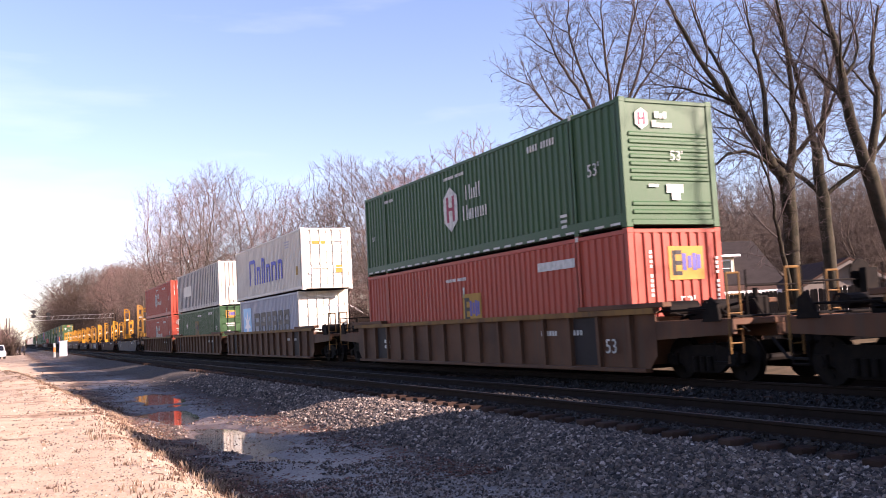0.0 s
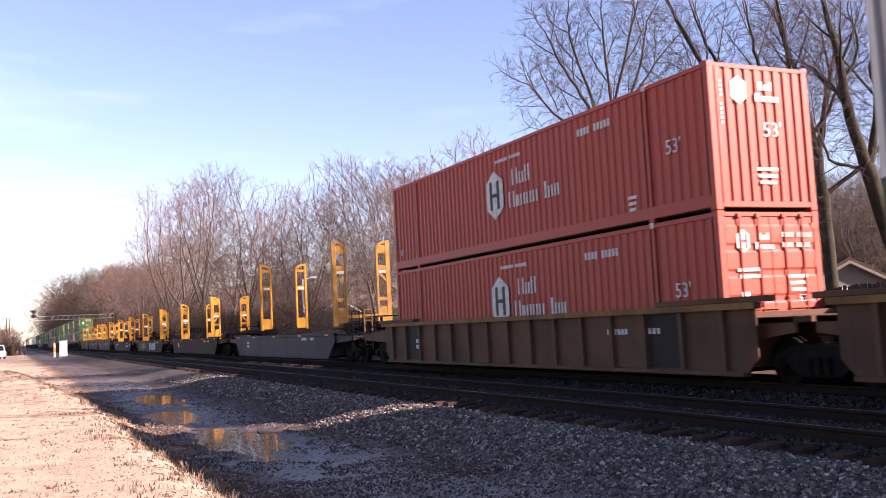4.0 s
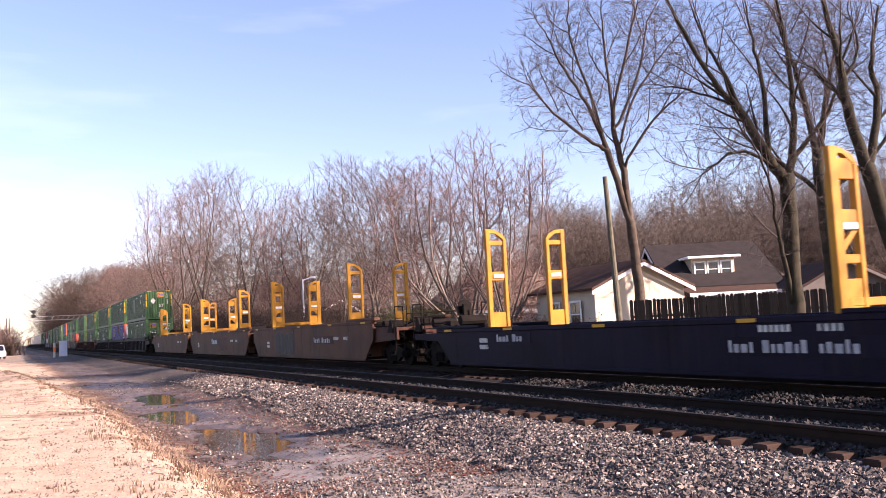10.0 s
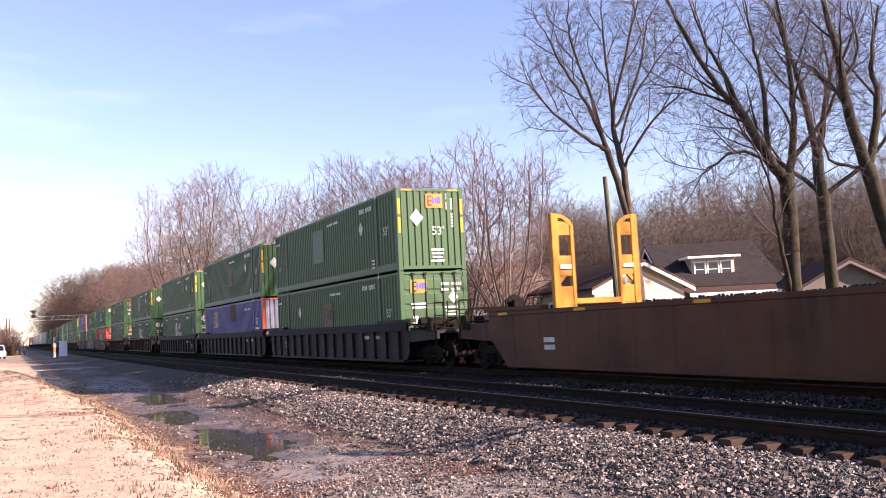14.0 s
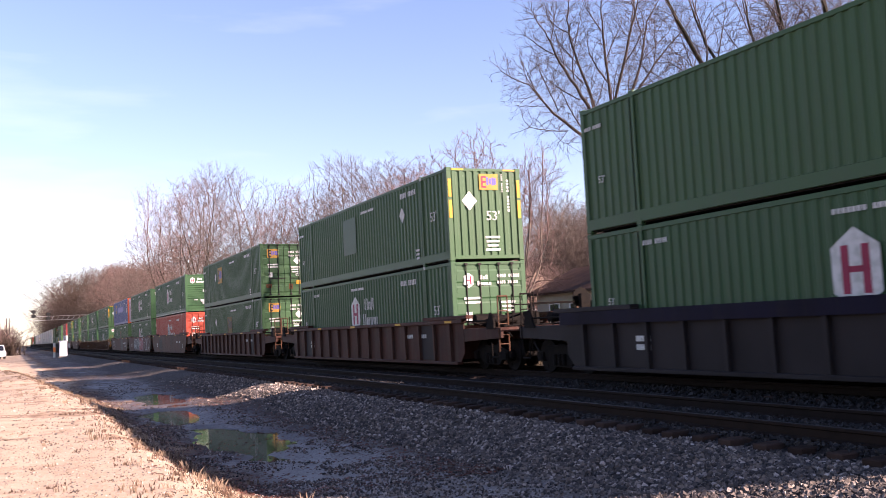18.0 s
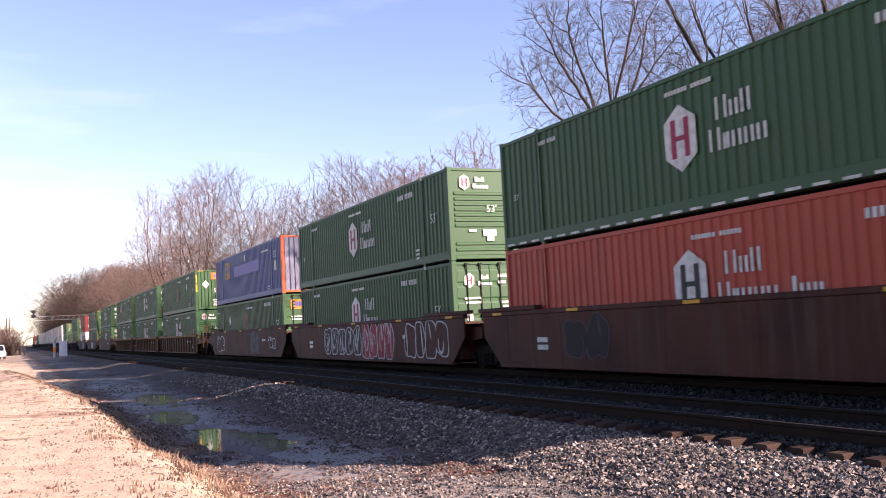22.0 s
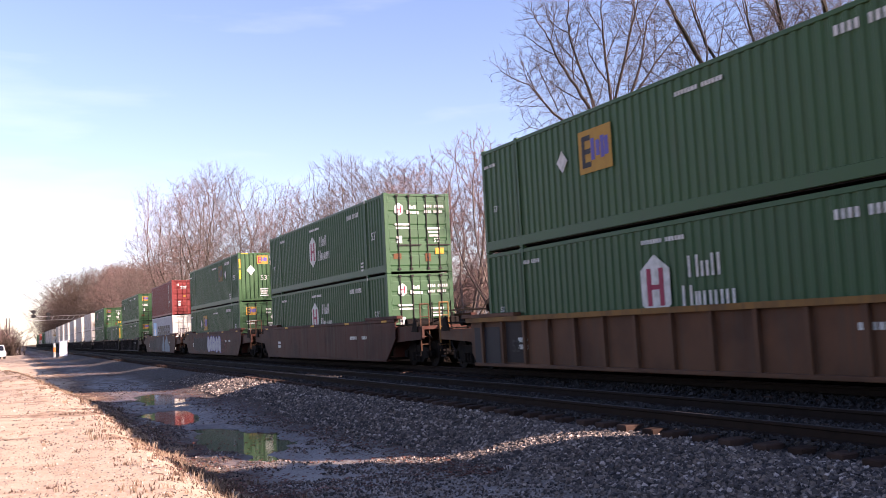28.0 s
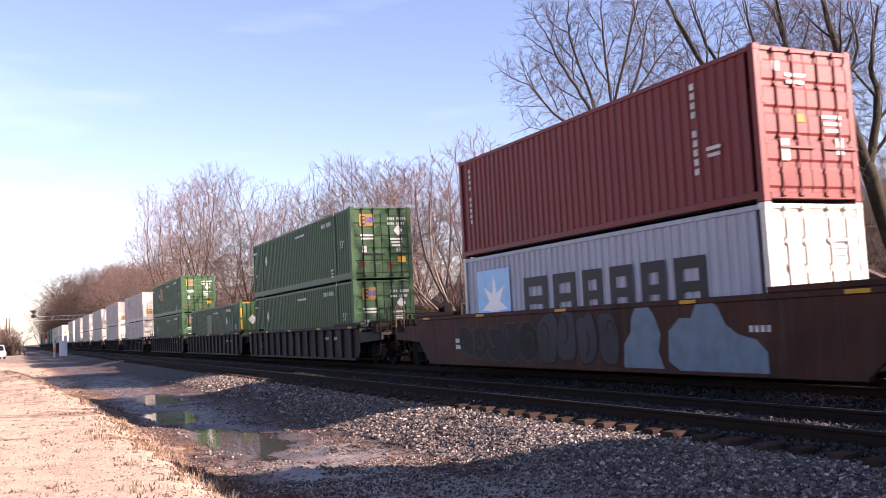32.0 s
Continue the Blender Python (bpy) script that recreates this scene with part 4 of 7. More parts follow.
def guide_frame(bm, s, heavy, top=3.96, foot=1.4):
    """One of a pair of tall frames that steer containers into the well; s: side of the car."""
    def bx(x0, x1, z0, z1, y=0.07):
        a, c = sorted((s * x0, s * x1))
        bevbox(bm, a, c, -y, y, z0, z1, 0.012)
    wide = 0.20 if heavy else 0.13
    bx(1.30 - wide, 1.30, foot, top)
    bx(0.66, 0.76, foot + 0.1, top - 0.28)
    prism(bm, [(s * 1.30, top), (s * 1.0, top - 0.02), (s * 0.76, top - 0.14), (s * 0.66, top - 0.28), (s * 0.76, top - 0.28), (s * 0.98, top - 0.12), (s * 1.30, top - 0.1)], -0.06, 0.06, 1)
    if heavy:
        for z0, z1 in ((foot + 0.1, foot + 0.75), (top - 1.35, top - 1.05), (top - 0.55, top - 0.2)):
            bx(0.70, 1.2, z0, z1, 0.05)
        prism(bm, [(s * 0.76, top - 1.4), (s * 0.9, top - 1.4), (s * 1.15, top - 1.65), (s * 1.15, top - 1.8)], -0.04, 0.04, 1)
        bx(0.70, 1.12, foot + 1.0, foot + 1.15, 0.05)
    else:
        for z0, z1 in ((foot + 0.05, foot + 0.6), (top - 1.45, top - 1.2), (top - 0.45, top - 0.32)):
            bx(0.70, 1.2, z0, z1, 0.04)


def blob(rng, w, h, n=30):
    """A rounded, uneven outline."""
    ph = [(rng.uniform(0.03, 0.16) / k ** 0.5, k, rng.uniform(0, 6.28)) for k in (2, 3, 4, 5)]
    out = []
    for i in range(n):
        k = 2 * math.pi * i / n
        c, s = math.cos(k), math.sin(k)
        r = (abs(c) ** 3 + abs(s) ** 3) ** (-1 / 3) * (1 + sum(a * math.cos(m * k + p) for a, m, p in ph))
        out.append((0.5 * w * r * c, max(-0.5 * h, min(0.5 * h, 0.5 * h * r * s))))
    return out


def ribbon(rng, w, h, width=0.07, n=14):
    """A sprayed stroke, a slanted bar or a bow: both edges of the line."""
    x, lean = rng.uniform(-0.3, 0.3) * w, rng.uniform(-0.15, 0.15) * w
    if rng.random() < 0.45:
        z0, z1 = rng.choice(((-0.45, 0.45), (-0.45, 0.1), (0.0, 0.46)))
        mid = [(x + lean * (i / n - 0.5) * 2, h * (z0 + (z1 - z0) * i / n)) for i in range(n + 1)]
    else:
        a0, sweep, up = rng.uniform(0, 6.28), rng.choice((-1, 1)) * rng.uniform(2.2, 4.6), rng.uniform(-0.18, 0.18) * h
        mid = [(x * 0.5 + 0.3 * w * math.cos(a0 + sweep * i / n), up + 0.27 * h * math.sin(a0 + sweep * i / n)) for i in range(n + 1)]
    left, right = [], []
    for i, (x, z) in enumerate(mid):
        x2, z2 = mid[min(i + 1, n)]
        x1, z1 = mid[max(i - 1, 0)]
        m = math.hypot(x2 - x1, z2 - z1) or 1
        k = width * (0.35 + 0.65 * math.sin(math.pi * (i + 0.6) / (n + 1.2))) / 2 / m
        left.append((x - (z2 - z1) * k, z + (x2 - x1) * k))
        right.append((x + (z2 - z1) * k, z - (x2 - x1) * k))
    return left, right


def stroke(bm, edges, a, z, lo, hi):
    left, right = edges
    plate(bm, left + right[::-1], a, z, True, lo, hi)


def graffiti(car, seed, a0, a1, z0, z1, fill, line, strokes=0):
    """Unreadable sprayed shapes along the side that faces -x; a runs towards the front of the train."""
    rng = random.Random(seed)
    n = max(2, round((a1 - a0) / 0.82))
    w = (a1 - a0) / n
    for i in range(n):
        a, z = a0 + (i + 0.5) * w, (z0 + z1) / 2 + rng.uniform(-0.05, 0.05)
        ww, hh = w * rng.uniform(0.84, 1.12), (z1 - z0) * rng.uniform(0.82, 1)
        st = rng.getstate()
        g = part("graffiti", made(f"graffiti_line{seed}_{i}", line, lambda bm: plate(bm, blob(rng, ww + 0.1, hh + 0.09), a, z, True, 0.0, 0.003)), car, (-1.516 + 0.0007 * (i % 2), 0, 0), "sprayed graffiti shape")
        rng.setstate(st)
        part("graffiti_fill", made(f"graffiti_fill{seed}_{i}", fill, lambda bm: plate(bm, blob(rng, ww, hh), a, z, True, 0.004, 0.006)), g)
        for k in range(strokes or 1):
            e = ribbon(rng, ww * 0.7, hh, rng.uniform(0.04, 0.1))
            part("graffiti_stroke", made(f"graffiti_stroke{seed}_{i}_{k}", line, lambda bm: stroke(bm, e, a + rng.uniform(-0.2, 0.2) * ww, z, 0.007 + 0.002 * k, 0.0085 + 0.002 * k)), g)


def handrail(bm, s, y):
    """Grab irons at the end of a car."""
    for x in (-1.42, -1.12):
        rod(bm, (x, s * y, 0.55), (x, s * y, 2.05), 0.022, 6)
    rod(bm, (-1.42, s * y, 2.05), (-1.12, s * y, 2.05), 0.022, 6)
    for z in (0.75, 1.0, 1.3, 1.65):
        rod(bm, (-1.42, s * y, z), (-1.12, s * y, z), 0.016, 5)


def coupler(bm, s, y0, y1):
    a, c = sorted((s * y0, s * y1))
    bevbox(bm, -0.1, 0.1, a, c, 0.78, 0.98, 0.02)
    k = sorted((s * (y1 - 0.12), s * (y1 + 0.14)))
    bevbox(bm, -0.17, 0.17, k[0], k[1], 0.70, 1.04, 0.04)
    rod(bm, (0.3, s * (y0 + 0.2), 0.85), (0.25, s * y1, 0.55), 0.03, 6)
    rod(bm, (0.25, s * y1, 0.55), (0.1, s * (y1 + 0.2), 0.5), 0.03, 6)


def well_car(u, style, color, front, rear, sill=None, label="", wells=0):
    """One unit of the train with its middle at u. front and rear: 'S' for a coupled end, 'A' for an end that shares a truck with the next unit."""
    ribbed = style == "rib"
    car = thing("well_car", pose(TRACK_X, u, 0), label or ("ribbed-sided %s intermodal well car" if ribbed else "smooth-sided %s intermodal well car") % {"tan": "dusty tan", "brown": "oxide brown", "darkbrown": "sooty brown", "redbrown": "rusty red-brown", "rust": "rusty orange-brown", "dark": "grimy dark", "carblue": "dark blue", "greycar": "dusty grey"}[color], "rail car", "well cars of the train")
    MOVERS.append((car, u, 0))
    sm = made("well_side_" + style, color, {"rib": well_side_ribbed, "smooth": well_side_smooth, "low": well_side_low}[style])
    for turn in (0, 180):
        part("side_sill", sm, car, pose(0, 0, 0, 0, 0, turn))
        if ribbed:
            rm = made("rib", color, rib)
            for i in range(15):
                part("rib", rm, car, pose(0, -8.2 + i * 16.4 / 14, 0) @ pose(0, 0, 0, 0, 0, turn))
    if sill:
        part("painted_sill", made("painted_sill", sill, lambda bm: box(bm, -1.556, -1.551, -9.1, 9.1, 1.20, 1.485)), car, label="blue painted top sill")
    if ribbed:
        for y in (-6.44, 6.44):
            part("end_panel", made("end_panel", "dark", lambda bm: bevbox(bm, -1.438, -1.4305, -0.5, 0.5, 0.27, 1.34, 0.003)), car, (0, y, 0), "blackened side panel")
    if color == "tan":
        part("painted_sill", made("ochre_sill", "ochre", lambda bm: box(bm, -1.556, -1.551, -9.1, 9.1, 1.365, 1.485)), car, label="worn ochre top sill")
    for y in (-7.9, -4, 0, 4, 7.9):
        part("cross_member", made("cross_member", "iron", lambda bm: box(bm, -1.36, 1.36, -0.4, 0.4, 0.2, 0.30)), car, (0, y, 0))
    for s, kind in ((-1, front), (1, rear)):
        far = 9.78 if kind == "A" else 11.25
        wide = 1.2 if kind == "A" else 1.42
        part("end_platform", made(f"end_platform{s}{kind}{style}", "brown" if color == "rust" else color, lambda bm: end_frame(bm, s, 8.55, far - 0.12 if kind == "A" else far, wide, {"rib": 1.2, "smooth": 1.34, "low": 1.08}[style])), car)
        part("bulkhead", made(f"bulkhead{s}{style}", color, lambda bm: box(bm, -1.36, 1.36, *sorted((s * 8.5, s * 8.56)), 0.3, {"rib": 1.3, "smooth": 1.4, "low": 1.1}[style])), car)
        pad = made(f"walkway{s}{style}", color, lambda bm: bevbox(bm, -0.12, 0.12, *sorted((s * 6.3, s * 9.4)), *{"rib": (1.483, 1.59), "smooth": (1.62, 1.73), "low": (1.22, 1.30)}[style], 0.015))
        for sx in (-1.42, 1.42):
            part("corner_guide", pad, car, (sx, 0, 0))
        if kind == "S":
            truck(car, s * 9.95)
            part("coupler", made(f"coupler{s}", "iron", lambda bm: coupler(bm, s, 11.1, 11.72)), car)
            hr = {"tan": "ochre", "redbrown": "tan", "brown": "tan"}.get(color, "iron")
            part("handrail", made(f"handrail{s}", hr, lambda bm: handrail(bm, s, 11.15)), car)
            part("handrail", made(f"handrail{s}", hr, lambda bm: handrail(bm, s, 11.15)), car, (2.54, 0, 0))
            part("crossover", made(f"crossover{s}", "iron", lambda bm: [bevbox(bm, -1.3, 1.3, *sorted((s * 10.9, s * 11.22)), 1.22, 1.26, 0.008), rod(bm, (-1.0, s * 11.2, 1.26), (-1.0, s * 11.2, 2.1), 0.02), rod(bm, (1.0, s * 11.2, 1.26), (1.0, s * 11.2, 2.1), 0.02), rod(bm, (-1.0, s * 11.2, 1.8), (1.0, s * 11.2, 1.8), 0.018)]), car)
            if s > 0:
                part("brake_wheel", made("brake_wheel", "iron", lambda bm: [rod(bm, (0.55, 11.28, 1.9), (0.55, 11.31, 1.9), 0.27, 14), rod(bm, (0.55, 11.1, 1.9), (0.55, 11.28, 1.9), 0.03), box(bm, 0.4, 0.7, 11.05, 11.2, 1.3, 2.0)]), car)
            part("brake_gear", made(f"brake_gear{s}", "iron", lambda bm: [rod(bm, (-0.9, s * 8.7, 1.45), (-0.1, s * 8.7, 1.45), 0.16, 10), box(bm, 0.2, 0.8, *sorted((s * 8.6, s * 9.0)), 1.25, 1.6), rod(bm, (-1.2, s * 9.6, 1.3), (0.9, s * 9.6, 1.3), 0.025), box(bm, -0.9, -0.4, *sorted((s * 9.4, s * 9.9)), 1.2, 1.45)]), car)
            q = lambda v: s * v
            part("air_reservoir", made(f"air_reservoir{s}", "iron", lambda bm: rod(bm, (-1.15, q(10.2), 1.42), (-0.35, q(10.2), 1.42), 0.13, 12)), car)
            part("brake_valve", made(f"brake_valve{s}", "iron", lambda bm: [bevbox(bm, 0.0, 0.34, *sorted((q(10.0), q(10.4))), 1.2, 1.62, 0.03), rod(bm, (0.17, q(10.2), 1.6), (0.17, q(10.2), 1.78), 0.06, 8)]), car)
            part("brake_lever", made(f"brake_lever{s}", "iron", lambda bm: [rod(bm, (-0.75, q(9.0), 1.24), (-0.55, q(10.9), 1.55), 0.028), rod(bm, (-0.55, q(10.9), 1.55), (-0.5, q(11.1), 1.2), 0.028)]), car)
            part("brake_pipe", made(f"brake_pipe{s}", "iron", lambda bm: [rod(bm, (-1.38, q(8.8), 1.4), (-1.38, q(10.9), 1.4), 0.024), rod(bm, (-1.38, q(10.9), 1.4), (-1.1, q(11.3), 0.95), 0.024), rod(bm, (-1.38, q(9.4), 1.4), (-0.9, q(9.4), 1.25), 0.02)]), car)
            part("bracket", made(f"bracket{s}", "iron", lambda bm: prism(bm, [(q(10.45), 1.16), (q(10.95), 1.16), (q(10.9), 1.5), (q(10.7), 1.62)], -1.46, -1.40, 0)), car)
            part("step", made(f"step{s}", "iron", lambda bm: [rod(bm, (-1.44, q(10.75), 0.4), (-1.44, q(10.75), 0.8), 0.02), rod(bm, (-1.44, q(11.1), 0.4), (-1.44, q(11.1), 0.8), 0.02), rod(bm, (-1.44, q(10.75), 0.4), (-1.44, q(11.1), 0.4), 0.025)]), car)
            part("air_hose", made(f"air_hose{s}", "rubber", lambda bm: [rod(bm, (-0.35, q(11.1), 0.8), (-0.33, q(11.45), 0.42), 0.03), rod(bm, (-0.33, q(11.45), 0.42), (-0.2, q(11.8), 0.4), 0.03)]), car)
        elif s > 0:
            truck(car, 9.80)
    ym = made("sill_stripe", "mark_yellow", lambda bm: [box(bm, -0.004, 0, y - 0.24, y + 0.24, -0.035, 0.035) for y in (-8.2, -4.2, 0.4, 4.6, 8.3)])
    tagged(part("sill_stripe", ym, car, (-1.551 if ribbed else -1.536, 0, {"rib": 1.42, "smooth": 1.56, "low": 1.16}[style]), "yellow reflective stripes"), kind="stuff")
    db = made("data_print", "mark_white", lambda bm: [box(bm, -0.003, 0, y, y + 0.09, z, z + 0.12) for y, z in [(-6.3 + i * 0.14, 0.95) for i in range(4)] + [(-5.2 + i * 0.13, 0.95) for i in range(6)] + [(5.8 + i * 0.1, 0.8) for i in range(5)] + [(5.8 + i * 0.1, 0.62) for i in range(5)]])
    tagged(part("data_print", db, car, (-1.439 if ribbed else -1.511, 0, 0)), kind="stuff")
    return car


def guides(car, y, heavy, mat="yellow", top=3.96, foot=1.4):
    for s in (-1, 1):
        part("guide_frame", made(f"guide{s}{heavy}{top}{foot}", mat, lambda bm: guide_frame(bm, s, heavy, top, foot)), car, (0, y, 0), "tall yellow steel guide frame")
        part("frame_plate", made(f"frame_plate{s}{top}", "mark_white", lambda bm: box(bm, *sorted((s * 0.78, s * 1.1)), -0.075, -0.071, top - 1.38, top - 1.27)), car, (0, y, 0), "small white notice plate")
    if heavy:
        part("cross_bar", made(f"cross_bar{foot}" + mat, mat, lambda bm: bevbox(bm, -1.1, 1.1, -0.06, 0.06, foot + 0.3, foot + 0.44, 0.012)), car, (0, y, 0))


LOW, HIGH = 0.36, 3.265
# middle along the train, body, paint, front end, rear end, lower container, upper container, blue sill
CONSIST = [
    (0.7, "rib", "tan", "S", "S", "hub_red", "hub_red", None),
    (24.45, "rib", "tan", "S", "S", "emp_red", "hub_louvre", None),
    (48.25, "rib", "tan", "S", "A", "maersk", "matson", None),
    (68.0, "rib", "tan", "A", "A", "emp_door", "white_ribs", None),
    (87.8, "rib", "tan", "A", "S", "hub_red_door", "hub_red", None),
    (111.5, "low", "greycar", "S", "S", None, None, None),
    (135.2, "low", "darkbrown", "S", "S", None, None, None),
    (158.85, "low", "darkbrown", "S", "S", None, None, None),
    (182.65, "low", "carblue", "S", "S", None, None, None),
    (206.55, "smooth", "rust", "S", "A", None, None, None),
    (226.1, "smooth", "rust", "A", "A", None, None, None),
    (245.75, "smooth", "rust", "A", "S", None, None, None),
    (269.8, "rib", "dark", "S", "A", "emp_door", "emp_patch", "carblue"),
    (289.15, "rib", "dark", "A", "A", "emp_blue", "emp_mid", "carblue"),
    (308.85, "rib", "dark", "A", "S", "hub_door", "emp", "carblue"),
    (332.4, "rib", "redbrown", "S", "S", "hub_door", "emp_patch", None),
    (355.98, "rib", "redbrown", "S", "S", "emp_door", "emp_back", None),
    (379.7, "smooth", "brown", "S", "A", "hub_red_door", "hub_louvre", None),
    (399.25, "smooth", "brown", "A", "A", "hub_door", "hub_plain", None),
    (418.6, "smooth", "brown", "A", "S", "emp_door", "emp_blue_top", None),
    (442.3, "rib", "tan", "S", "A", "hub_plain", "emp_mid", None),
    (462.0, "rib", "tan", "A", "A", "hub_door", "hub_door", None),
    (481.5, "rib", "tan", "A", "S", "hub_door", "emp_back", None),
    (505.3, "smooth", "brown", "S", "S", "hub_door", "hub_door", None),
    (528.9, "smooth", "brown", "S", "S", "emp_back", "emp", None),
    (552.4, "smooth", "brown", "S", "S", "maersk", "maroon", None),
    (576.25, "rib", "dark", "S", "A", "emp_plain_door", "emp_plain_door", None),
    (596.2, "rib", "dark", "A", "A", "emp_patch", None, None),
    (616.4, "rib", "dark", "A", "S", "emp_plain_door", "emp_back", None),
]
FAR = ["white_far"] * 6 + ["one"] + ["white_far"] * 3 + ["hub_door", "emp_back", "one", "hub_red", "emp", "hub_door"]
u = 640.3
for i, k in enumerate(FAR):
    CONSIST.append((u, "rib", "dark", "S", "S", "white_far" if k == "one" else k, None if k == "one" else k, None))
    u += 23.8
CARS = {}
for u, style, color, fr, re_, lower, upper, sill in CONSIST:
    CARS[u] = well_car(u, style, color, fr, re_, sill)
    if lower:
        load(lower, u, LOW)
    if upper:
        load(upper, u, HIGH)

# guide frames on the empty cars
guides(CARS[111.5], 103.0 - 111.5, True, "oldyellow", 5.05, 1.5)
guides(CARS[111.5], 115.35 - 111.5, False, "yellow", 5.05, 1.5)
for u, a, ha, c, hc in ((135.2, 129.1, True, 141.2, False), (158.85, 152.7, True, 164.9, False), (182.65, 176.6, True, 188.7, False),
                        (206.55, 200.6, False, 212.5, True), (226.1, 220.0, False, 232.2, True), (245.75, 239.7, False, 251.8, True)):
    for v, heavy in ((a, ha), (c, hc)):
        guides(CARS[u], v - u, heavy, foot=1.02 if u < 190 else 1.4)

# sprayed and painted sides
graffiti(CARS[158.85], 3, 0.5, 4.5, 0.3, 1.05, "graf_white", "dark")
graffiti(CARS[158.85], 4, -4.5, -3.0, 0.25, 1.1, "graf_green", "graf_black")
graffiti(CARS[158.85], 5, -6.8, -4.5, 0.35, 1.08, "graf_red", "brown")
graffiti(CARS[158.85], 19, -3.0, -1.9, 0.4, 1.08, "graf_red", "brown")
graffiti(CARS[158.85], 6, -1.7, 0.4, 0.3, 1.05, "dark", "greycar")
graffiti(CARS[206.55], 7, -4.5, -1.3, 0.3, 1.4, "graf_black", "graf_grey")
graffiti(CARS[226.1], 8, 1.2, 3.4, 0.3, 1.3, "redbrown", "graf_red")
graffiti(CARS[379.7], 9, -5.0, -3.2, 0.35, 1.4, "dark", "greycar")
graffiti(CARS[399.25], 10, -4.1, 0.4, 0.35, 1.45, "graf_black", "graf_white", 4)
graffiti(CARS[399.25], 11, 0.5, 3.6, 0.25, 1.55, "graf_scarlet", "graf_white", 3)
graffiti(CARS[399.25], 12, 4.7, 8.0, 0.3, 1.45, "brown", "graf_white")
graffiti(CARS[418.6], 13, -7.0, -5.0, 0.35, 1.3, "brown", "graf_white")
graffiti(CARS[418.6], 20, 6.0, 7.3, 0.6, 1.1, "brown", "graf_white")
graffiti(CARS[528.9], 15, -6.0, -1.0, 0.35, 1.3, "dark", "greycar")
graffiti(CARS[528.9], 16, -0.9, 3.5, 0.3, 1.35, "graf_white", "mark_violet")
graffiti(CARS[528.9], 21, 3.6, 4.9, 0.35, 1.1, "brown", "graf_red")
graffiti(CARS[552.4], 17, -1.5, 1.9, 0.3, 1.5, "greycar", "dark")
graffiti(CARS[552.4], 22, -6.0, -1.6, 0.3, 1.3, "dark", "greycar")


def sprayed(car, key, pts, mat, label):
    part("graffiti", made(key, mat, lambda bm: plate(bm, pts, 0, 0, True, 0.0, 0.003)), car, (-1.518, 0, 0), label)


sprayed(CARS[418.6], "grey_patch", [(2.0, 0.28), (4.2, 0.28), (4.1, 0.6), (4.25, 0.9), (4.0, 1.0), (4.15, 1.5), (3.3, 1.46), (2.6, 1.52), (1.85, 1.45), (1.95, 1.0), (1.8, 0.7)], "graf_grey", "rough pale grey painted-over patch")
sprayed(CARS[552.4], "pale_figure", [(2.0, 0.25), (3.35, 0.25), (3.2, 0.6), (3.3, 0.95), (3.1, 1.35), (2.9, 1.56), (2.55, 1.56), (2.35, 1.3), (2.3, 1.0), (2.05, 0.75)], "graf_blue", "pale blue sprayed figure")
sprayed(CARS[552.4], "pale_figure_big", [(3.5, 0.4), (3.9, 0.2), (6.2, 0.2), (6.2, 0.6), (5.95, 0.82), (5.5, 0.92), (5.2, 1.1), (5.0, 1.45), (4.75, 1.58), (4.4, 1.5), (4.25, 1.25), (3.9, 1.25), (3.55, 1.0)], "graf_blue", "large pale blue sprayed figure")


def board(car, a, z, w, h, mat, n, size, lmat="graf_white"):
    """A painted panel with a row of blocks on it."""
    pn = part("name_panel", made(f"panel_{a}_{w}", mat, lambda bm: plate(bm, rect(w, h), a, z, True)), car, (-1.518, 0, 0))
    tagged(part("name_print", made(f"pbars_{a}_{w}", lmat, lambda bm: bars(bm, [(a - w / 2 + 0.1, z - h * 0.32, [(size * (0.55 + 0.45 * ((i * 7) % 3) / 2), (1.0, 0.7, 0.7, 0.85, 0.7)[i % 5] if (i * 5) % 7 != 6 else 0) for i in range(n)])], True, h * 0.64, (w - 0.2 - n * size) / max(n - 1, 1))), pn, (-0.005, 0, 0)), kind="stuff")


board(CARS[226.1], -0.2, 1.0, 2.3, 0.55, "graf_black", 3, 0.6)
board(CARS[206.55], 3.2, 0.95, 2.8, 0.34, "redbrown", 10, 0.17)
board(CARS[182.65], 5.45, 0.7, 3.7, 0.34, "carblue", 17, 0.15)
board(CARS[182.65], -4.4, 0.92, 1.9, 0.3, "carblue", 8, 0.17)
part("length_mark", words("53'", 0.5, "mark_white"), CARS[182.65], (-1.516, -7.5, 0.55))
for u in (24.45, 308.85, 481.5, 379.7, 442.3):
    part("length_mark", words("53", 0.45, "mark_white" if u != 481.5 else "mark_dark"), CARS[u], (-1.52, -7.3 if u < 450 else 6.5, 0.55))
pn = part("data_panel", made("data_panel", "graf_black", lambda bm: plate(bm, rect(1.5, 1.0), -8.0, 0.72, True)), CARS[481.5], (-1.45, 0, 0))
part("load_mark", words("125T", 0.42, "mark_white"), CARS[462.0], (-1.52, 7.9, 0.55))

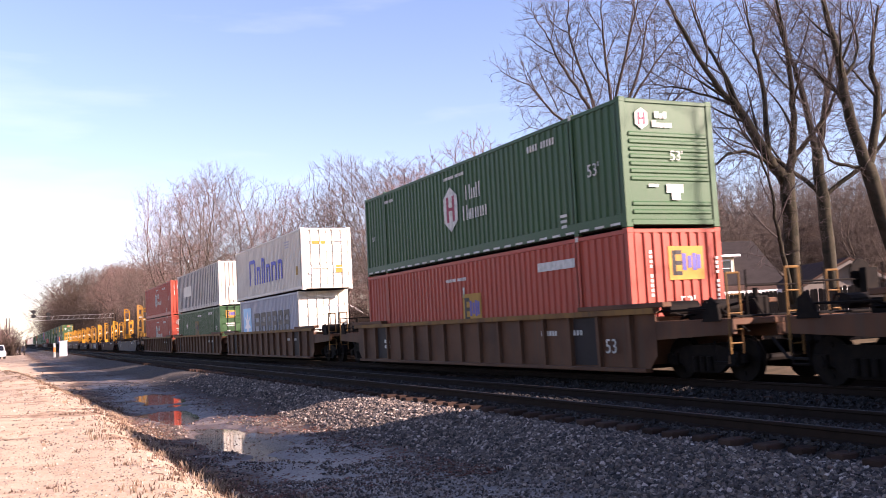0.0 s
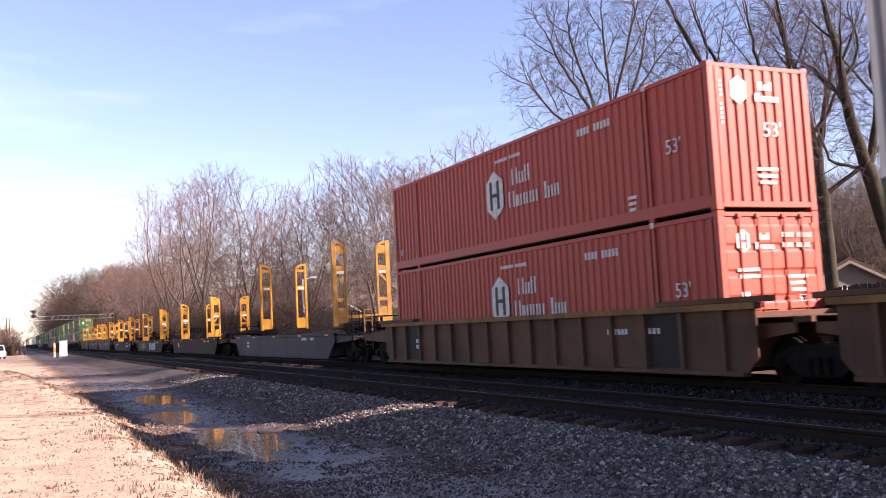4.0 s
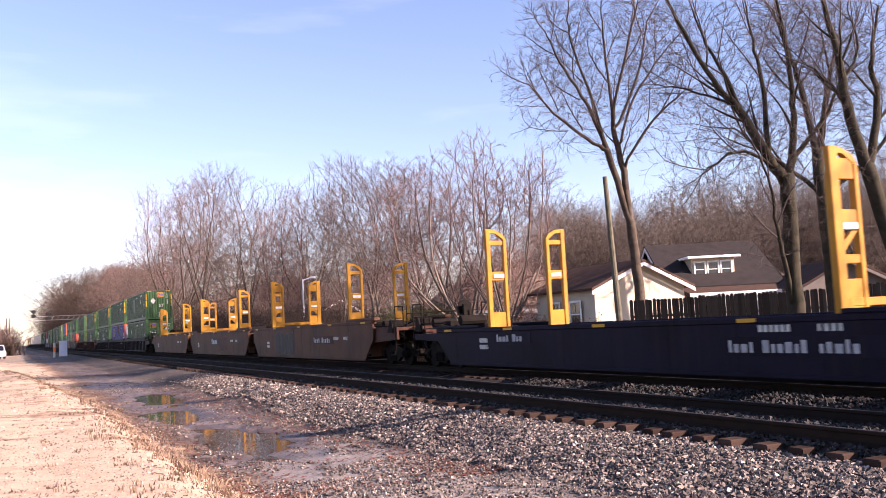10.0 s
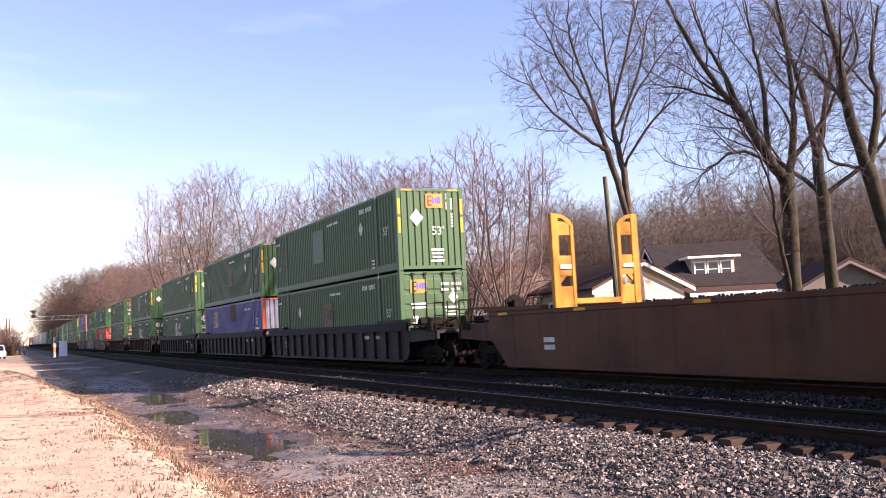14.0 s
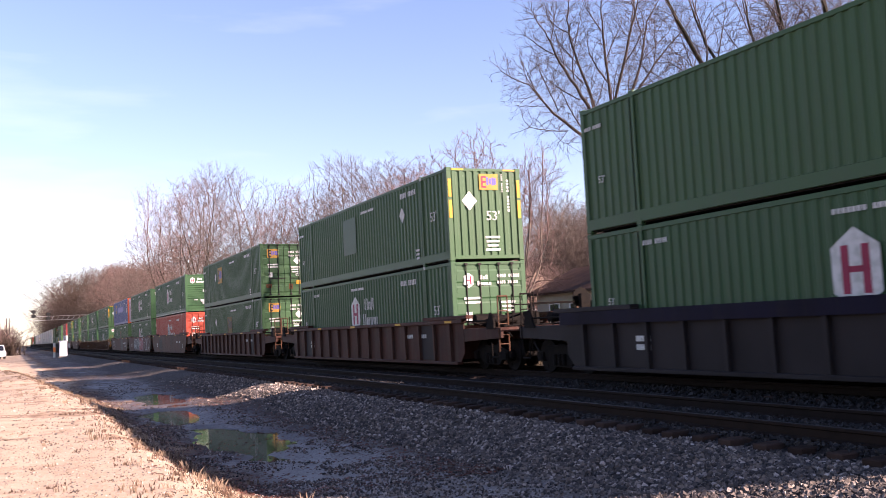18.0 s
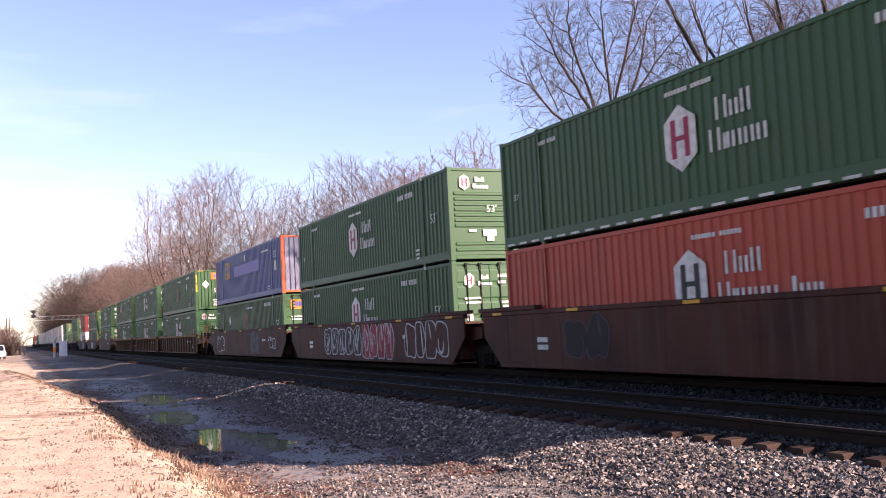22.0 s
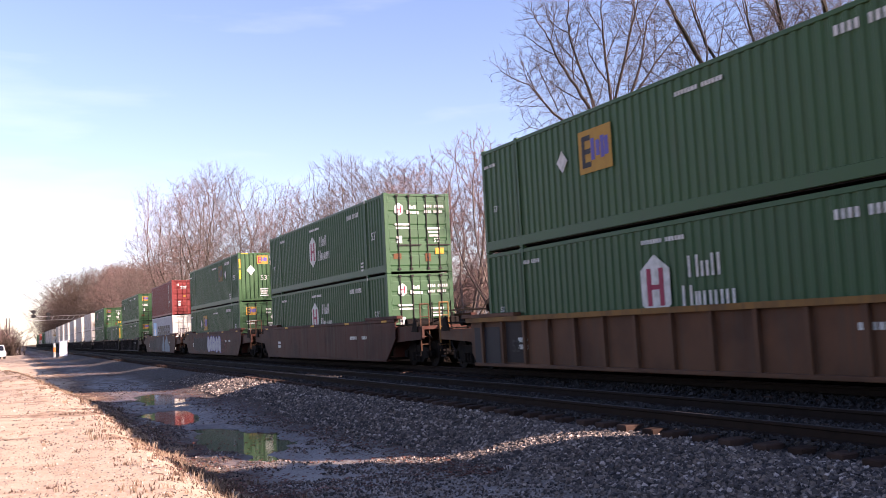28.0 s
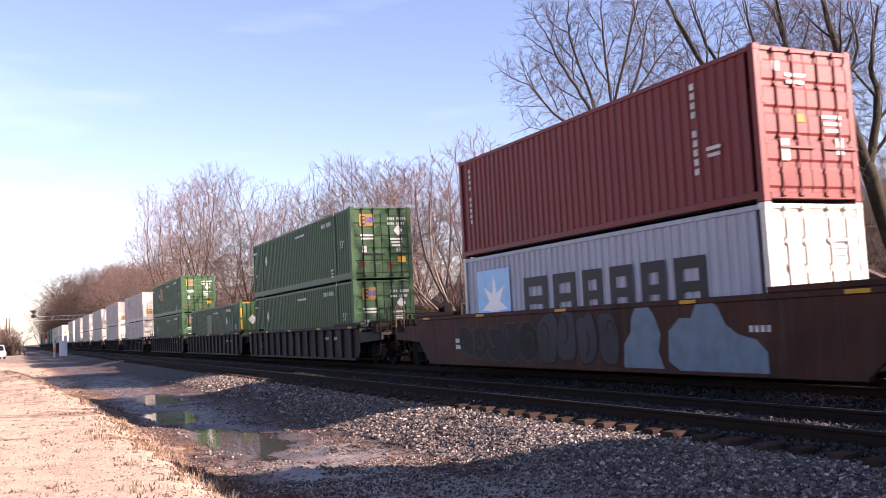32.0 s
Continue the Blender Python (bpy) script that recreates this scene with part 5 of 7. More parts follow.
# ---- ground ----
def land(x, y):
    """Height of the ground; the rail heads are at 0."""
    edge = 1.6 if y < 28 else 1.6 - (min(y, 110) - 28) * 0.052
    edge += 0.25 * noise.noise((0.0, y * 0.22, 3.0))
    n1 = noise.noise((x * 0.35, y * 0.35, 0.0))
    n2 = noise.noise((x * 1.1, y * 0.8, 5.0))
    low = -0.664 + 0.10 * smooth(40, 56, y) + 0.10 * smooth(13.5, 9.5, y) + 0.035 * n1 + 0.065 * n2
    for px, py, rx, ry in ((4.5, 33.0, 0.9, 3.6), (3.8, 25.8, 0.8, 2.6), (4.05, 18.4, 0.8, 3.3)):
        low -= 0.12 * smooth(1.35, 0.4, math.hypot((x - px) / rx, (y - py) / ry) + 0.3 * noise.noise((x * 1.5, y * 0.9, 7.0)))
    low += 0.045 * noise.noise((x * 4.0, y * 2.6, 2.0))
    bank = -0.2 + (0.035 * n1 + 0.012 * n2) * (1 - 0.7 * smooth(18, 45, y))
    bank += (0.10 + 0.10 * noise.noise((x * 0.7, y * 0.3, 8.0))) * smooth(17, 27, y) * smooth(70, 48, y) * smooth(2.0, 0.6, x) * smooth(-3.5, -1.0, x)
    z = bank + (low - bank) * smooth(edge - 0.1, edge + 1.3, x)
    toe = 5.5 + 0.7 * noise.noise((y * 0.17, 9.0, 0.0)) + 0.25 * noise.noise((y * 0.6, 4.0, 0.0))
    z += (-0.29 - z) * smooth(toe, toe + 2.1, x)
    z += 0.105 * smooth(7.97, 8.15, x)
    if x > 10.2:
        z -= 0.10 * smooth(10.3, 10.9, x) * (1 - smooth(11.7, 12.3, x))
    if x > 14.9:
        z += -0.45 * smooth(14.9, 16.6, x) + 0.55 * smooth(17.0, 21.0, x) + 0.1 * n1
        z += 0.010 * max(0, min(x, 120) - 25) + 3.0 * smooth(60, 140, x)
    return z


def build_ground():
    def axis(*runs):
        out = []
        for a, b, s in runs:
            out += list(np.arange(a, b, s))
        return out + [runs[-1][1]]
    xs = axis((-2400, -200, 200), (-200, -20, 20), (-20, -4, 1.5), (-4, 8.4, 0.14), (8.4, 17, 0.5), (17, 40, 1.5), (40, 200, 12), (200, 2400, 200))
    ys = axis((-400, -40, 40), (-40, 2, 3), (2, 6, 0.4), (6, 24, 0.16), (24, 60, 0.4), (60, 140, 1.6), (140, 400, 13), (400, 4000, 300))
    verts = [(x, y, land(x, y)) for y in ys for x in xs]
    nx = len(xs)
    faces = [(j * nx + i, j * nx + i + 1, (j + 1) * nx + i + 1, (j + 1) * nx + i) for j in range(len(ys) - 1) for i in range(nx - 1)]
    me = bpy.data.meshes.new("ground")
    me.from_pydata(verts, [], faces)
    me.polygons.foreach_set("use_smooth", [True] * len(faces))
    me.materials.append(M["ground"])
    return thing("ground", (0, 0, 0), "sunlit gravel bank, muddy ditch and grey ballast shoulder", "ground", kind="structure", me=me)


build_ground()

water_bm = bmesh.new()
prism(water_bm, [(2.3, 12.5), (6.3, 12.5), (6.6, 25), (6.6, 46), (0.6, 46), (2.2, 25)], -0.9, -0.72, 2)
thing("puddle", (0, 0, 0), "shallow muddy puddle mirroring the train", "puddle", kind="structure", me=finish(water_bm, "puddle", "water"))


# ---- tracks ----
def rail_profile():
    right = [(0.07, 0), (0.07, 0.012), (0.012, 0.03), (0.009, 0.115), (0.036, 0.13), (0.036, 0.158), (0.028, 0.165)]
    return [(-a, c) for a, c in right[::-1]] + right


def rail_body(bm):
    prism(bm, [(p[0], p[1] - 0.168) for p in rail_profile()], -60, 1500, 1)


def rail_head(bm):
    prism(bm, [(-0.026, -0.003), (0.026, -0.003), (0.02, 0.001), (-0.02, 0.001)], -60, 1500, 1)


def tie_mesh(bm):
    bevbox(bm, -1.3, 1.3, -0.115, 0.115, -0.36, -0.185, 0.014)


def plate_mesh(bm):
    for x in (-0.753, 0.753):
        box(bm, x - 0.17, x + 0.17, -0.09, 0.09, -0.184, -0.166)
        for dx in (-0.1, 0.1):
            rod(bm, (x + dx, 0.05, -0.17), (x + dx, 0.05, -0.145), 0.018, 5)


def railway(cx, name, label, near):
    tr = thing(name, (cx, 0, 0), label, "track", kind="structure")
    for s in (-0.753, 0.753):
        r = part("rail", made("rail", "rail", rail_body), tr, (s, 0, 0), "rusty steel rail")
        part("rail_head", made("rail_head", "railtop", rail_head), r, (0, 0, 0), "worn shiny running surface")
    rng = random.Random(5 + int(cx))
    span = (3.0, 62.0) if near else (4.0, 30.0)
    y = span[0]
    while y < span[1]:
        t = part("tie", made("tie", "tie", tie_mesh), tr, pose(rng.uniform(-0.05, 0.05), y + rng.uniform(-0.03, 0.03), rng.uniform(-0.012, 0.006), 0, rng.uniform(-0.4, 0.4), rng.uniform(-1.2, 1.2)))
        part("tie_plate", made("tie_plate", "rail", plate_mesh), t)
        y += 0.535
    bm = bmesh.new()
    while y < 420:
        box(bm, -1.3 + rng.uniform(-0.05, 0.05), 1.3, y - 0.115, y + 0.115, -0.36, -0.185)
        y += 0.535
    tagged(part("far_ties", finish(bm, "far_ties", "tie"), tr), kind="stuff")


railway(NEAR_X, "near_track", "empty railway track on weathered timber ties", True)
railway(TRACK_X, "far_track", "railway track under the passing train", False)


# ---- loose stones ----
def stones(name, seed, areas, mat, label):
    """Many small angular stones in one mesh; areas: x0, x1, y0, y1, count, least and greatest size."""
    rng = np.random.default_rng(seed)
    corners = np.array([(-1, -1, -1), (1, -1, -1), (1, 1, -1), (-1, 1, -1), (-1, -1, 1), (1, -1, 1), (1, 1, 1), (-1, 1, 1)], float)
    quads = np.array([(0, 3, 2, 1), (4, 5, 6, 7), (0, 1, 5, 4), (1, 2, 6, 5), (2, 3, 7, 6), (3, 0, 4, 7)])
    V, F, base = [], [], 0
    for x0, x1, y0, y1, n, s0, s1 in areas:
        px, py = rng.uniform(x0, x1, n), rng.uniform(y0, y1, n)
        size = rng.uniform(s0, s1, n) * rng.choice([0.7, 1, 1, 1.35], n)
        pz = np.array([land(a, c) for a, c in zip(px, py)])
        dry = pz > -0.67
        px, py, pz, size = px[dry], py[dry], pz[dry], size[dry]
        n = len(px)
        c = corners[None] * rng.uniform(0.55, 1.1, (n, 8, 3)) * (size[:, None, None] * 0.5)
        c[:, 4:, :2] *= rng.uniform(0.45, 0.9, (n, 1, 1))
        q = rng.normal(size=(n, 4))
        q /= np.linalg.norm(q, axis=1)[:, None]
        w, x, y, z = q.T
        Rm = np.stack([np.stack([1 - 2 * (y * y + z * z), 2 * (x * y - z * w), 2 * (x * z + y * w)], -1),
                       np.stack([2 * (x * y + z * w), 1 - 2 * (x * x + z * z), 2 * (y * z - x * w)], -1),
                       np.stack([2 * (x * z - y * w), 2 * (y * z + x * w), 1 - 2 * (x * x + y * y)], -1)], 1)
        c = np.einsum("nij,nkj->nki", Rm, c)
        c += np.stack([px, py, pz + size * 0.18], -1)[:, None]
        V.append(c.reshape(-1, 3))
        F.append((quads[None] + (base + 8 * np.arange(n))[:, None, None]).reshape(-1, 4))
        base += 8 * n
    me = bpy.data.meshes.new(name)
    me.from_pydata(np.concatenate(V).tolist(), [], np.concatenate(F).tolist())
    me.materials.append(M[mat])
    return thing(name, (0, 0, 0), label, "gravel", kind="stuff", me=me)


stones("ballast_stones", 3, [(5.9, 8.0, 5.0, 14.0, 26000, 0.022, 0.05), (5.9, 8.0, 14.0, 24.0, 13000, 0.028, 0.055), (6.2, 8.0, 24.0, 42.0, 7500, 0.04, 0.07)], "stone", "loose angular grey ballast stones")
# much darker stones than on the shoulder, from the near ties to the train
stones("sooty_ballast", 6, [(7.85, 10.6, 5.0, 16.0, 9000, 0.03, 0.055), (7.85, 10.6, 16.0, 34.0, 6000, 0.04, 0.065), (10.4, 12.6, 5.0, 22.0, 7000, 0.035, 0.065)], "dark_stone", "near-black ballast between the rails")
stones("fine_gravel", 4, [(2.6, 6.2, 8.0, 13.5, 11000, 0.012, 0.032), (2.4, 6.3, 13.5, 22.0, 8500, 0.012, 0.034), (1.6, 6.4, 22.0, 46.0, 3400, 0.02, 0.045)], "stone", "scattered fine gravel in the ditch")
stones("bank_gravel", 5, [(-2.0, 2.6, 7.0, 16.0, 6000, 0.006, 0.017), (-3.0, 2.6, 16.0, 34.0, 3000, 0.01, 0.028)], "pale_stone", "scattered pale gravel on the bank")


def grass_tufts(name, seed, count, mat, label, height):
    """Dry stalks along the crest and foot of the bank."""
    rng = random.Random(seed)
    V, F = [], []
    for i in range(count):
        y = 8 + 62 * rng.random() ** 1.6
        edge = 1.6 if y < 28 else 1.6 - (y - 28) * 0.052
        x = edge + rng.choice((rng.gauss(0.2, 0.3), rng.gauss(0.45, 0.18), rng.gauss(0.5, 0.15), rng.gauss(0.8, 0.35), rng.gauss(1.0, 0.4), rng.gauss(-1.2, 1.0), rng.gauss(-0.6, 0.8)))
        tall = height * rng.choice((0.03, 0.05, 0.07, 0.11)) * (1.0 if x > edge - 0.5 else 0.6)
        if rng.random() < 0.002:
            tall = 0.26
        for _ in range(7):
            k, lean = rng.uniform(0, 6.28), rng.uniform(0.1, 0.8)
            bx, by = x + rng.gauss(0, 0.05), y + rng.gauss(0, 0.05)
            h = tall * rng.uniform(0.6, 1.3)
            w = 0.004 + 0.004 * rng.random() + 0.00012 * y
            z = land(bx, by) - 0.01
            dx, dy = math.cos(k) * lean * h, math.sin(k) * lean * h
            n = len(V)
            V += [(bx - w, by, z), (bx + w, by, z), (bx + dx * 0.4 + w * 0.8, by + dy * 0.4, z + h * 0.6), (bx + dx * 0.4 - w * 0.8, by + dy * 0.4, z + h * 0.6), (bx + dx, by + dy, z + h)]
            F += [(n, n + 1, n + 2, n + 3), (n + 3, n + 2, n + 4)]
    me = bpy.data.meshes.new(name)
    me.from_pydata(V, [], F)
    me.materials.append(M[mat])
    thing(name, (0, 0, 0), label, "grass", kind="stuff", me=me)


grass_tufts("dry_grass", 8, 650, "drygrass", "dry straw tufts along the gravel bank", 1.0)
grass_tufts("weeds", 18, 1500, "weed", "dead brown weeds on the bank slope", 0.6)


def leaf_litter():
    """Fallen red-brown leaves and bits of bark on the wet ground."""
    rng = random.Random(18)
    V, F = [], []
    for i in range(11000):
        y = 11 + 30 * rng.random() ** 1.5
        x = rng.choice((rng.gauss(2.7, 0.5), rng.uniform(2.4, 6.3), rng.gauss(5.6, 0.4)))
        z = land(x, y) + 0.008
        if z < -0.715:
            if rng.random() < 0.6:
                continue
            z = -0.717
        s, k = rng.uniform(0.012, 0.045), rng.uniform(0, 6.28)
        c, d = math.cos(k) * s, math.sin(k) * s
        t = rng.uniform(-0.02, 0.02)
        n = len(V)
        V += [(x - c, y - d, z), (x + d * 0.6, y - c * 0.6, z + 0.006 + t * 0.3), (x + c, y + d, z + 0.01), (x - d * 0.6, y + c * 0.6, z + 0.012)]
        F.append((n, n + 1, n + 2, n + 3))
    me = bpy.data.meshes.new("leaf_litter")
    me.from_pydata(V, [], F)
    me.materials.append(M["leaf"])
    thing("leaf_litter", (0, 0, 0), "fallen red-brown leaves on wet mud", "leaves", kind="stuff", me=me)


leaf_litter()


# ---- trees ----
class Tubes:
    def __init__(self):
        self.v, self.f = [], []

    def add(self, pts, radii, n):
        base = len(self.v)
        for i, p in enumerate(pts):
            d = (pts[min(i + 1, len(pts) - 1)] - pts[max(i - 1, 0)]).normalized()
            u = d.orthogonal().normalized() if i == 0 else (u - d * u.dot(d)).normalized()
            w = d.cross(u)
            for k in range(n):
                a = 2 * math.pi * k / n
                self.v.append(p + (u * math.cos(a) + w * math.sin(a)) * radii[i])
        for i in range(len(pts) - 1):
            for k in range(n):
                k2 = (k + 1) % n
                self.f.append((base + i * n + k, base + i * n + k2, base + (i + 1) * n + k2, base + (i + 1) * n + k))

    def mesh(self, name, mat):
        me = bpy.data.meshes.new(name)
        me.from_pydata([tuple(v) for v in self.v], [], self.f)
        me.polygons.foreach_set("use_smooth", [True] * len(self.f))
        me.materials.append(M[mat])
        return me


def grow(rng, start, links, targets, step, kill, up=0.12, hold=0.75):
    """Branches that reach out from the start nodes into the room that the targets fill. Returns the nodes and each one's parent."""
    nodes, parent = [tuple(p) for p in start], list(links)
    taken = set()
    T = np.array(targets)
    first = np.array(nodes)
    near, dist = np.zeros(len(T), int), np.full(len(T), 1e9)
    for i, p in enumerate(first):
        d = np.linalg.norm(T - p, axis=1)
        m = d < dist
        near[m], dist[m] = i, d[m]
    live = dist > kill
    for _ in range(160):
        if not live.any():
            break
        ids = near[live]
        P = np.array(nodes)
        way = T[live] - P[ids]
        way /= np.linalg.norm(way, axis=1)[:, None] + 1e-9
        pull = np.zeros((len(P), 3))
        np.add.at(pull, ids, way)
        fresh = []
        for i in np.unique(ids):
            v = pull[i]
            m = math.sqrt(v @ v) + 1e-9
            on = P[i] - P[parent[i]] if parent[i] >= 0 else np.array((0, 0, 1.0))
            on = on / (math.sqrt(on @ on) + 1e-9)
            v2 = v / m + (on * hold if on @ v > -0.2 * m else 0) + (rng.gauss(0, 0.09), rng.gauss(0, 0.09), rng.gauss(0, 0.07) + up)
            q = P[i] + v2 / math.sqrt(v2 @ v2) * step
            key = (i, round(v[0] / m, 1), round(v[1] / m, 1), round(v[2] / m, 1))
            if key in taken:
                live[live] = live[live] & (near[live] != i)
                continue
            taken.add(key)
            fresh.append((tuple(q), i))
        for q, i in fresh:
            nodes.append(q)
            parent.append(i)
            d = np.linalg.norm(T - np.array(q), axis=1)
            m = d < dist
            near[m], dist[m] = len(nodes) - 1, d[m]
        live &= dist > kill
    return nodes, parent


def lobes(rng, balls, count):
    """Points scattered in balls, denser towards their skins."""
    vol = [r ** 2.2 for _, r in balls]
    out = []
    for (c, r) in rng.choices(balls, vol, k=count):
        v = Vector((rng.gauss(0, 1), rng.gauss(0, 1), rng.gauss(0, 1))).normalized()
        out.append(tuple(Vector(c) + v * r * rng.random() ** 0.42))
    return out


def limbs_to_tubes(rng, nodes, parent, tip_r, wood, fine, twigs, twig_len, least=None, power=2.35):
    """Thickness by the number of tips that a limb carries; a chain of nodes is one tube, and thin ends bear sprays of twigs."""
    n = len(nodes)
    kids = [[] for _ in range(n)]
    for i, p in enumerate(parent):
        if p >= 0:
            kids[p].append(i)
    rad = [0.0] * n
    for i in range(n - 1, -1, -1):
        rad[i] = (sum(rad[k] ** power for k in kids[i])) ** (1 / power) if kids[i] else tip_r
        if least and i in least:
            rad[i] = max(rad[i], least[i])
    pos = [Vector(p) for p in nodes]
    for _ in range(3):
        flat = [p.copy() for p in pos]
        for i, p in enumerate(parent):
            if p >= 0 and kids[i] and not (least and i in least):
                k = max(kids[i], key=lambda j: rad[j])
                flat[i] = pos[i] * 0.5 + (pos[p] + pos[k]) * 0.25
        pos = flat
    heads = [i for i in range(n) if parent[i] < 0]
    while heads:
        i = heads.pop()
        chain = ([parent[i]] if parent[i] >= 0 else []) + [i]
        while kids[chain[-1]]:
            ks = sorted(kids[chain[-1]], key=lambda j: -rad[j])
            heads += ks[1:]
            chain.append(ks[0])
        r = [rad[j] for j in chain]
        if parent[i] >= 0:
            r[0] = min(r[0], r[1] * 1.15)
        pts = [pos[j] for j in chain]
        cut = next((k for k, v in enumerate(r) if v < 0.035), len(r))
        if cut > 1:
            wood.add(pts[:cut + 1], r[:cut + 1], 8 if r[0] > 0.1 else 6)
        if cut < len(r) - 1:
            fine.add(pts[cut:], r[cut:], 4)
    for i in range(n):
        if rad[i] < tip_r * 4.2 and parent[i] >= 0:
            ax = (pos[i] - pos[parent[i]]).normalized()
            for _ in range(twigs if not kids[i] else (twigs + 1) // 2):
                d = (ax + Vector((rng.gauss(0, 0.42), rng.gauss(0, 0.42), rng.gauss(0.1, 0.36)))).normalized()
                ln = twig_len * rng.uniform(0.45, 1.2)
                mid = pos[i] + d * ln * 0.5
                end = mid + (d + Vector((rng.gauss(0, 0.16), rng.gauss(0, 0.16), 0.2))).normalized() * ln * 0.5
                fine.add([pos[i], mid, end], [tip_r * 0.8, tip_r * 0.6, tip_r * 0.3], 3)
                for _ in range(2):
                    e = (d + Vector((rng.gauss(0, 0.5), rng.gauss(0, 0.5), rng.gauss(0.15, 0.45)))).normalized()
                    fine.add([mid, mid + e * ln * 0.42], [tip_r * 0.5, tip_r * 0.28], 3)


def tree_parts(seed, height, fork, stems, wide, count=900, tip=0.011, step=0.42, twigs=2, spread=0.5, low=0.32):
    """Meshes for a bare tree: a trunk up to the fork, stems that spread from it, and a rounded, uneven crown."""
    rng = random.Random(seed)
    wood, fine = Tubes(), Tubes()
    nodes, links = [(0, 0, -0.3)], [-1]
    for i in range(1, 5):
        nodes.append((rng.uniform(-0.05, 0.05), rng.uniform(-0.05, 0.05), fork * i / 4))
        links.append(i - 1)
    for i in range(stems):
        a, k = 6.283 * (i + rng.uniform(-0.3, 0.3)) / stems, spread * rng.uniform(0.4, 1.2)
        at = 4 - (i % 2)
        p = Vector(nodes[at])
        for _ in range(4):
            p = p + Vector((math.sin(k) * math.cos(a), math.sin(k) * math.sin(a), math.cos(k))) * (height - fork) * 0.09
            nodes.append(tuple(p))
            links.append(at)
            at = len(nodes) - 1
            k *= 0.86
    balls = []
    for i in range(15):
        a, t = 2.4 * i + rng.uniform(-0.3, 0.3), (i + 0.5) / 15
        z = height * (low + (0.90 - low) * t)
        reach = wide * math.sqrt(max(0.02, 1 - ((t - 0.36) / 0.72) ** 2)) * rng.uniform(0.45, 0.78)
        balls.append(((math.cos(a) * reach, math.sin(a) * reach, z), height * rng.uniform(0.085, 0.15)))
    nodes, links = grow(rng, nodes, links, lobes(rng, balls, count), step, step * 1.25)
    limbs_to_tubes(rng, nodes, links, tip, wood, fine, twigs, height * 0.05)
    return wood, fine


def make_tree(name, at, wood, fine, bark, twig, label, group="trees behind the tracks"):
    t = thing(name, at, label, "tree", group)
    t["tall"] = max(v.z for v in wood.v + fine.v)
    t["wide"] = 2 * sorted(math.hypot(v.x, v.y) for v in wood.v + fine.v)[int(0.97 * len(wood.v + fine.v))]
    part("trunk", wood.mesh("trunk", bark), t, label="trunk and main limbs")
    part("crown", fine.mesh("crown", twig), t, label="fine bare branches")
    return t


PROTO = [
    make_tree("bare_tree", pose(27.0, 70.4, 0), *tree_parts(11, 16, 4.0, 6, 4.6, 2300, 0.0085, 0.33), "palebark", "twig", "tall bare deciduous tree with pale branches"),
    make_tree("bare_tree", pose(25.5, 84, 0), *tree_parts(12, 16, 3.0, 7, 5.8, 2700, 0.009, 0.34, spread=0.7), "bark", "redtwig", "wide bare deciduous tree with reddish twigs"),
    make_tree("bare_tree", pose(23, 98, 0), *tree_parts(13, 16, 4.2, 6, 5.2, 2500, 0.009, 0.34), "bark", "twig", "bare grey-brown deciduous tree in winter"),
    make_tree("bare_tree", pose(24.6, 44.6, -0.1), *tree_parts(14, 12, 0.9, 13, 4.6, 3600, 0.0088, 0.27, 2, spread=0.75, low=0.2), "palebark", "redtwig", "small many-stemmed bare tree with reddish buds"),
]
# x, y, height, prototype of the first row; further rows stand behind it
FIRST_ROW = [
    (21, 641, 28.0, 2), (21, 434.7, 30.2, 1), (22, 358.1, 27.8, 0), (22, 274.7, 21.3, 2), (22, 222.1, 17.5, 1), (23, 186.0, 17.4, 0),
    (23, 161.0, 19, 2), (22, 146, 24.5, 1), (22, 132, 23.8, 1), (22, 119, 23.0, 2),
    (23, 106, 20.5, 0), (25, 97.2, 15.6, 2), (25, 91.1, 14.0, 1), (26, 85.7, 14.4, 2), (27, 79.1, 15.0, 0),
    (28, 73.9, 16.0, 0), (29, 66.3, 13.6, 2), (27, 58.6, 12.6, 3), (25, 50.5, 12.0, 3),
]
tree_rng = random.Random(77)
WOODS = list(FIRST_ROW)
for x, y, h, k in FIRST_ROW:
    if k < 3 and y < 170:
        g = 1.36 * tree_rng.uniform(0.94, 1.06)
        WOODS.append((x * g + tree_rng.uniform(-2, 3), y * g, h * g * tree_rng.uniform(0.5, 0.72), tree_rng.choice((0, 1, 2))))
for i in range(46):
    # the rounded far clump beside the line
    y = tree_rng.uniform(270, 420)
    WOODS.append((tree_rng.uniform(20, 22) + y * 0.03 + tree_rng.uniform(0, 14), y, y * 0.078 * tree_rng.uniform(0.85, 1.06), tree_rng.choice((0, 1, 1))))
for i in range(32):
    # thin understorey between the large trees
    y = 52 + 110 * tree_rng.random() ** 1.2
    WOODS.append((tree_rng.uniform(20.5, 24) + y * 0.1 * tree_rng.random() + tree_rng.choice((0, 6, 12)), y, tree_rng.uniform(3.6, 5.6) + y * 0.03, 3))
for i in range(84):
    # the woods behind the houses
    a, r = radians(tree_rng.uniform(31, 54)), tree_rng.uniform(66, 118)
    WOODS.append((r * math.sin(a), r * math.cos(a), r * 0.13 * tree_rng.uniform(0.8, 1.15), tree_rng.choice((0, 2, 2))))
WOODS += [(-1.2, 185, 6.9, 1), (-3.6, 190, 7.2, 1), (-0.4, 205, 6.0, 2), (-4.5, 165, 7.5, 1)]
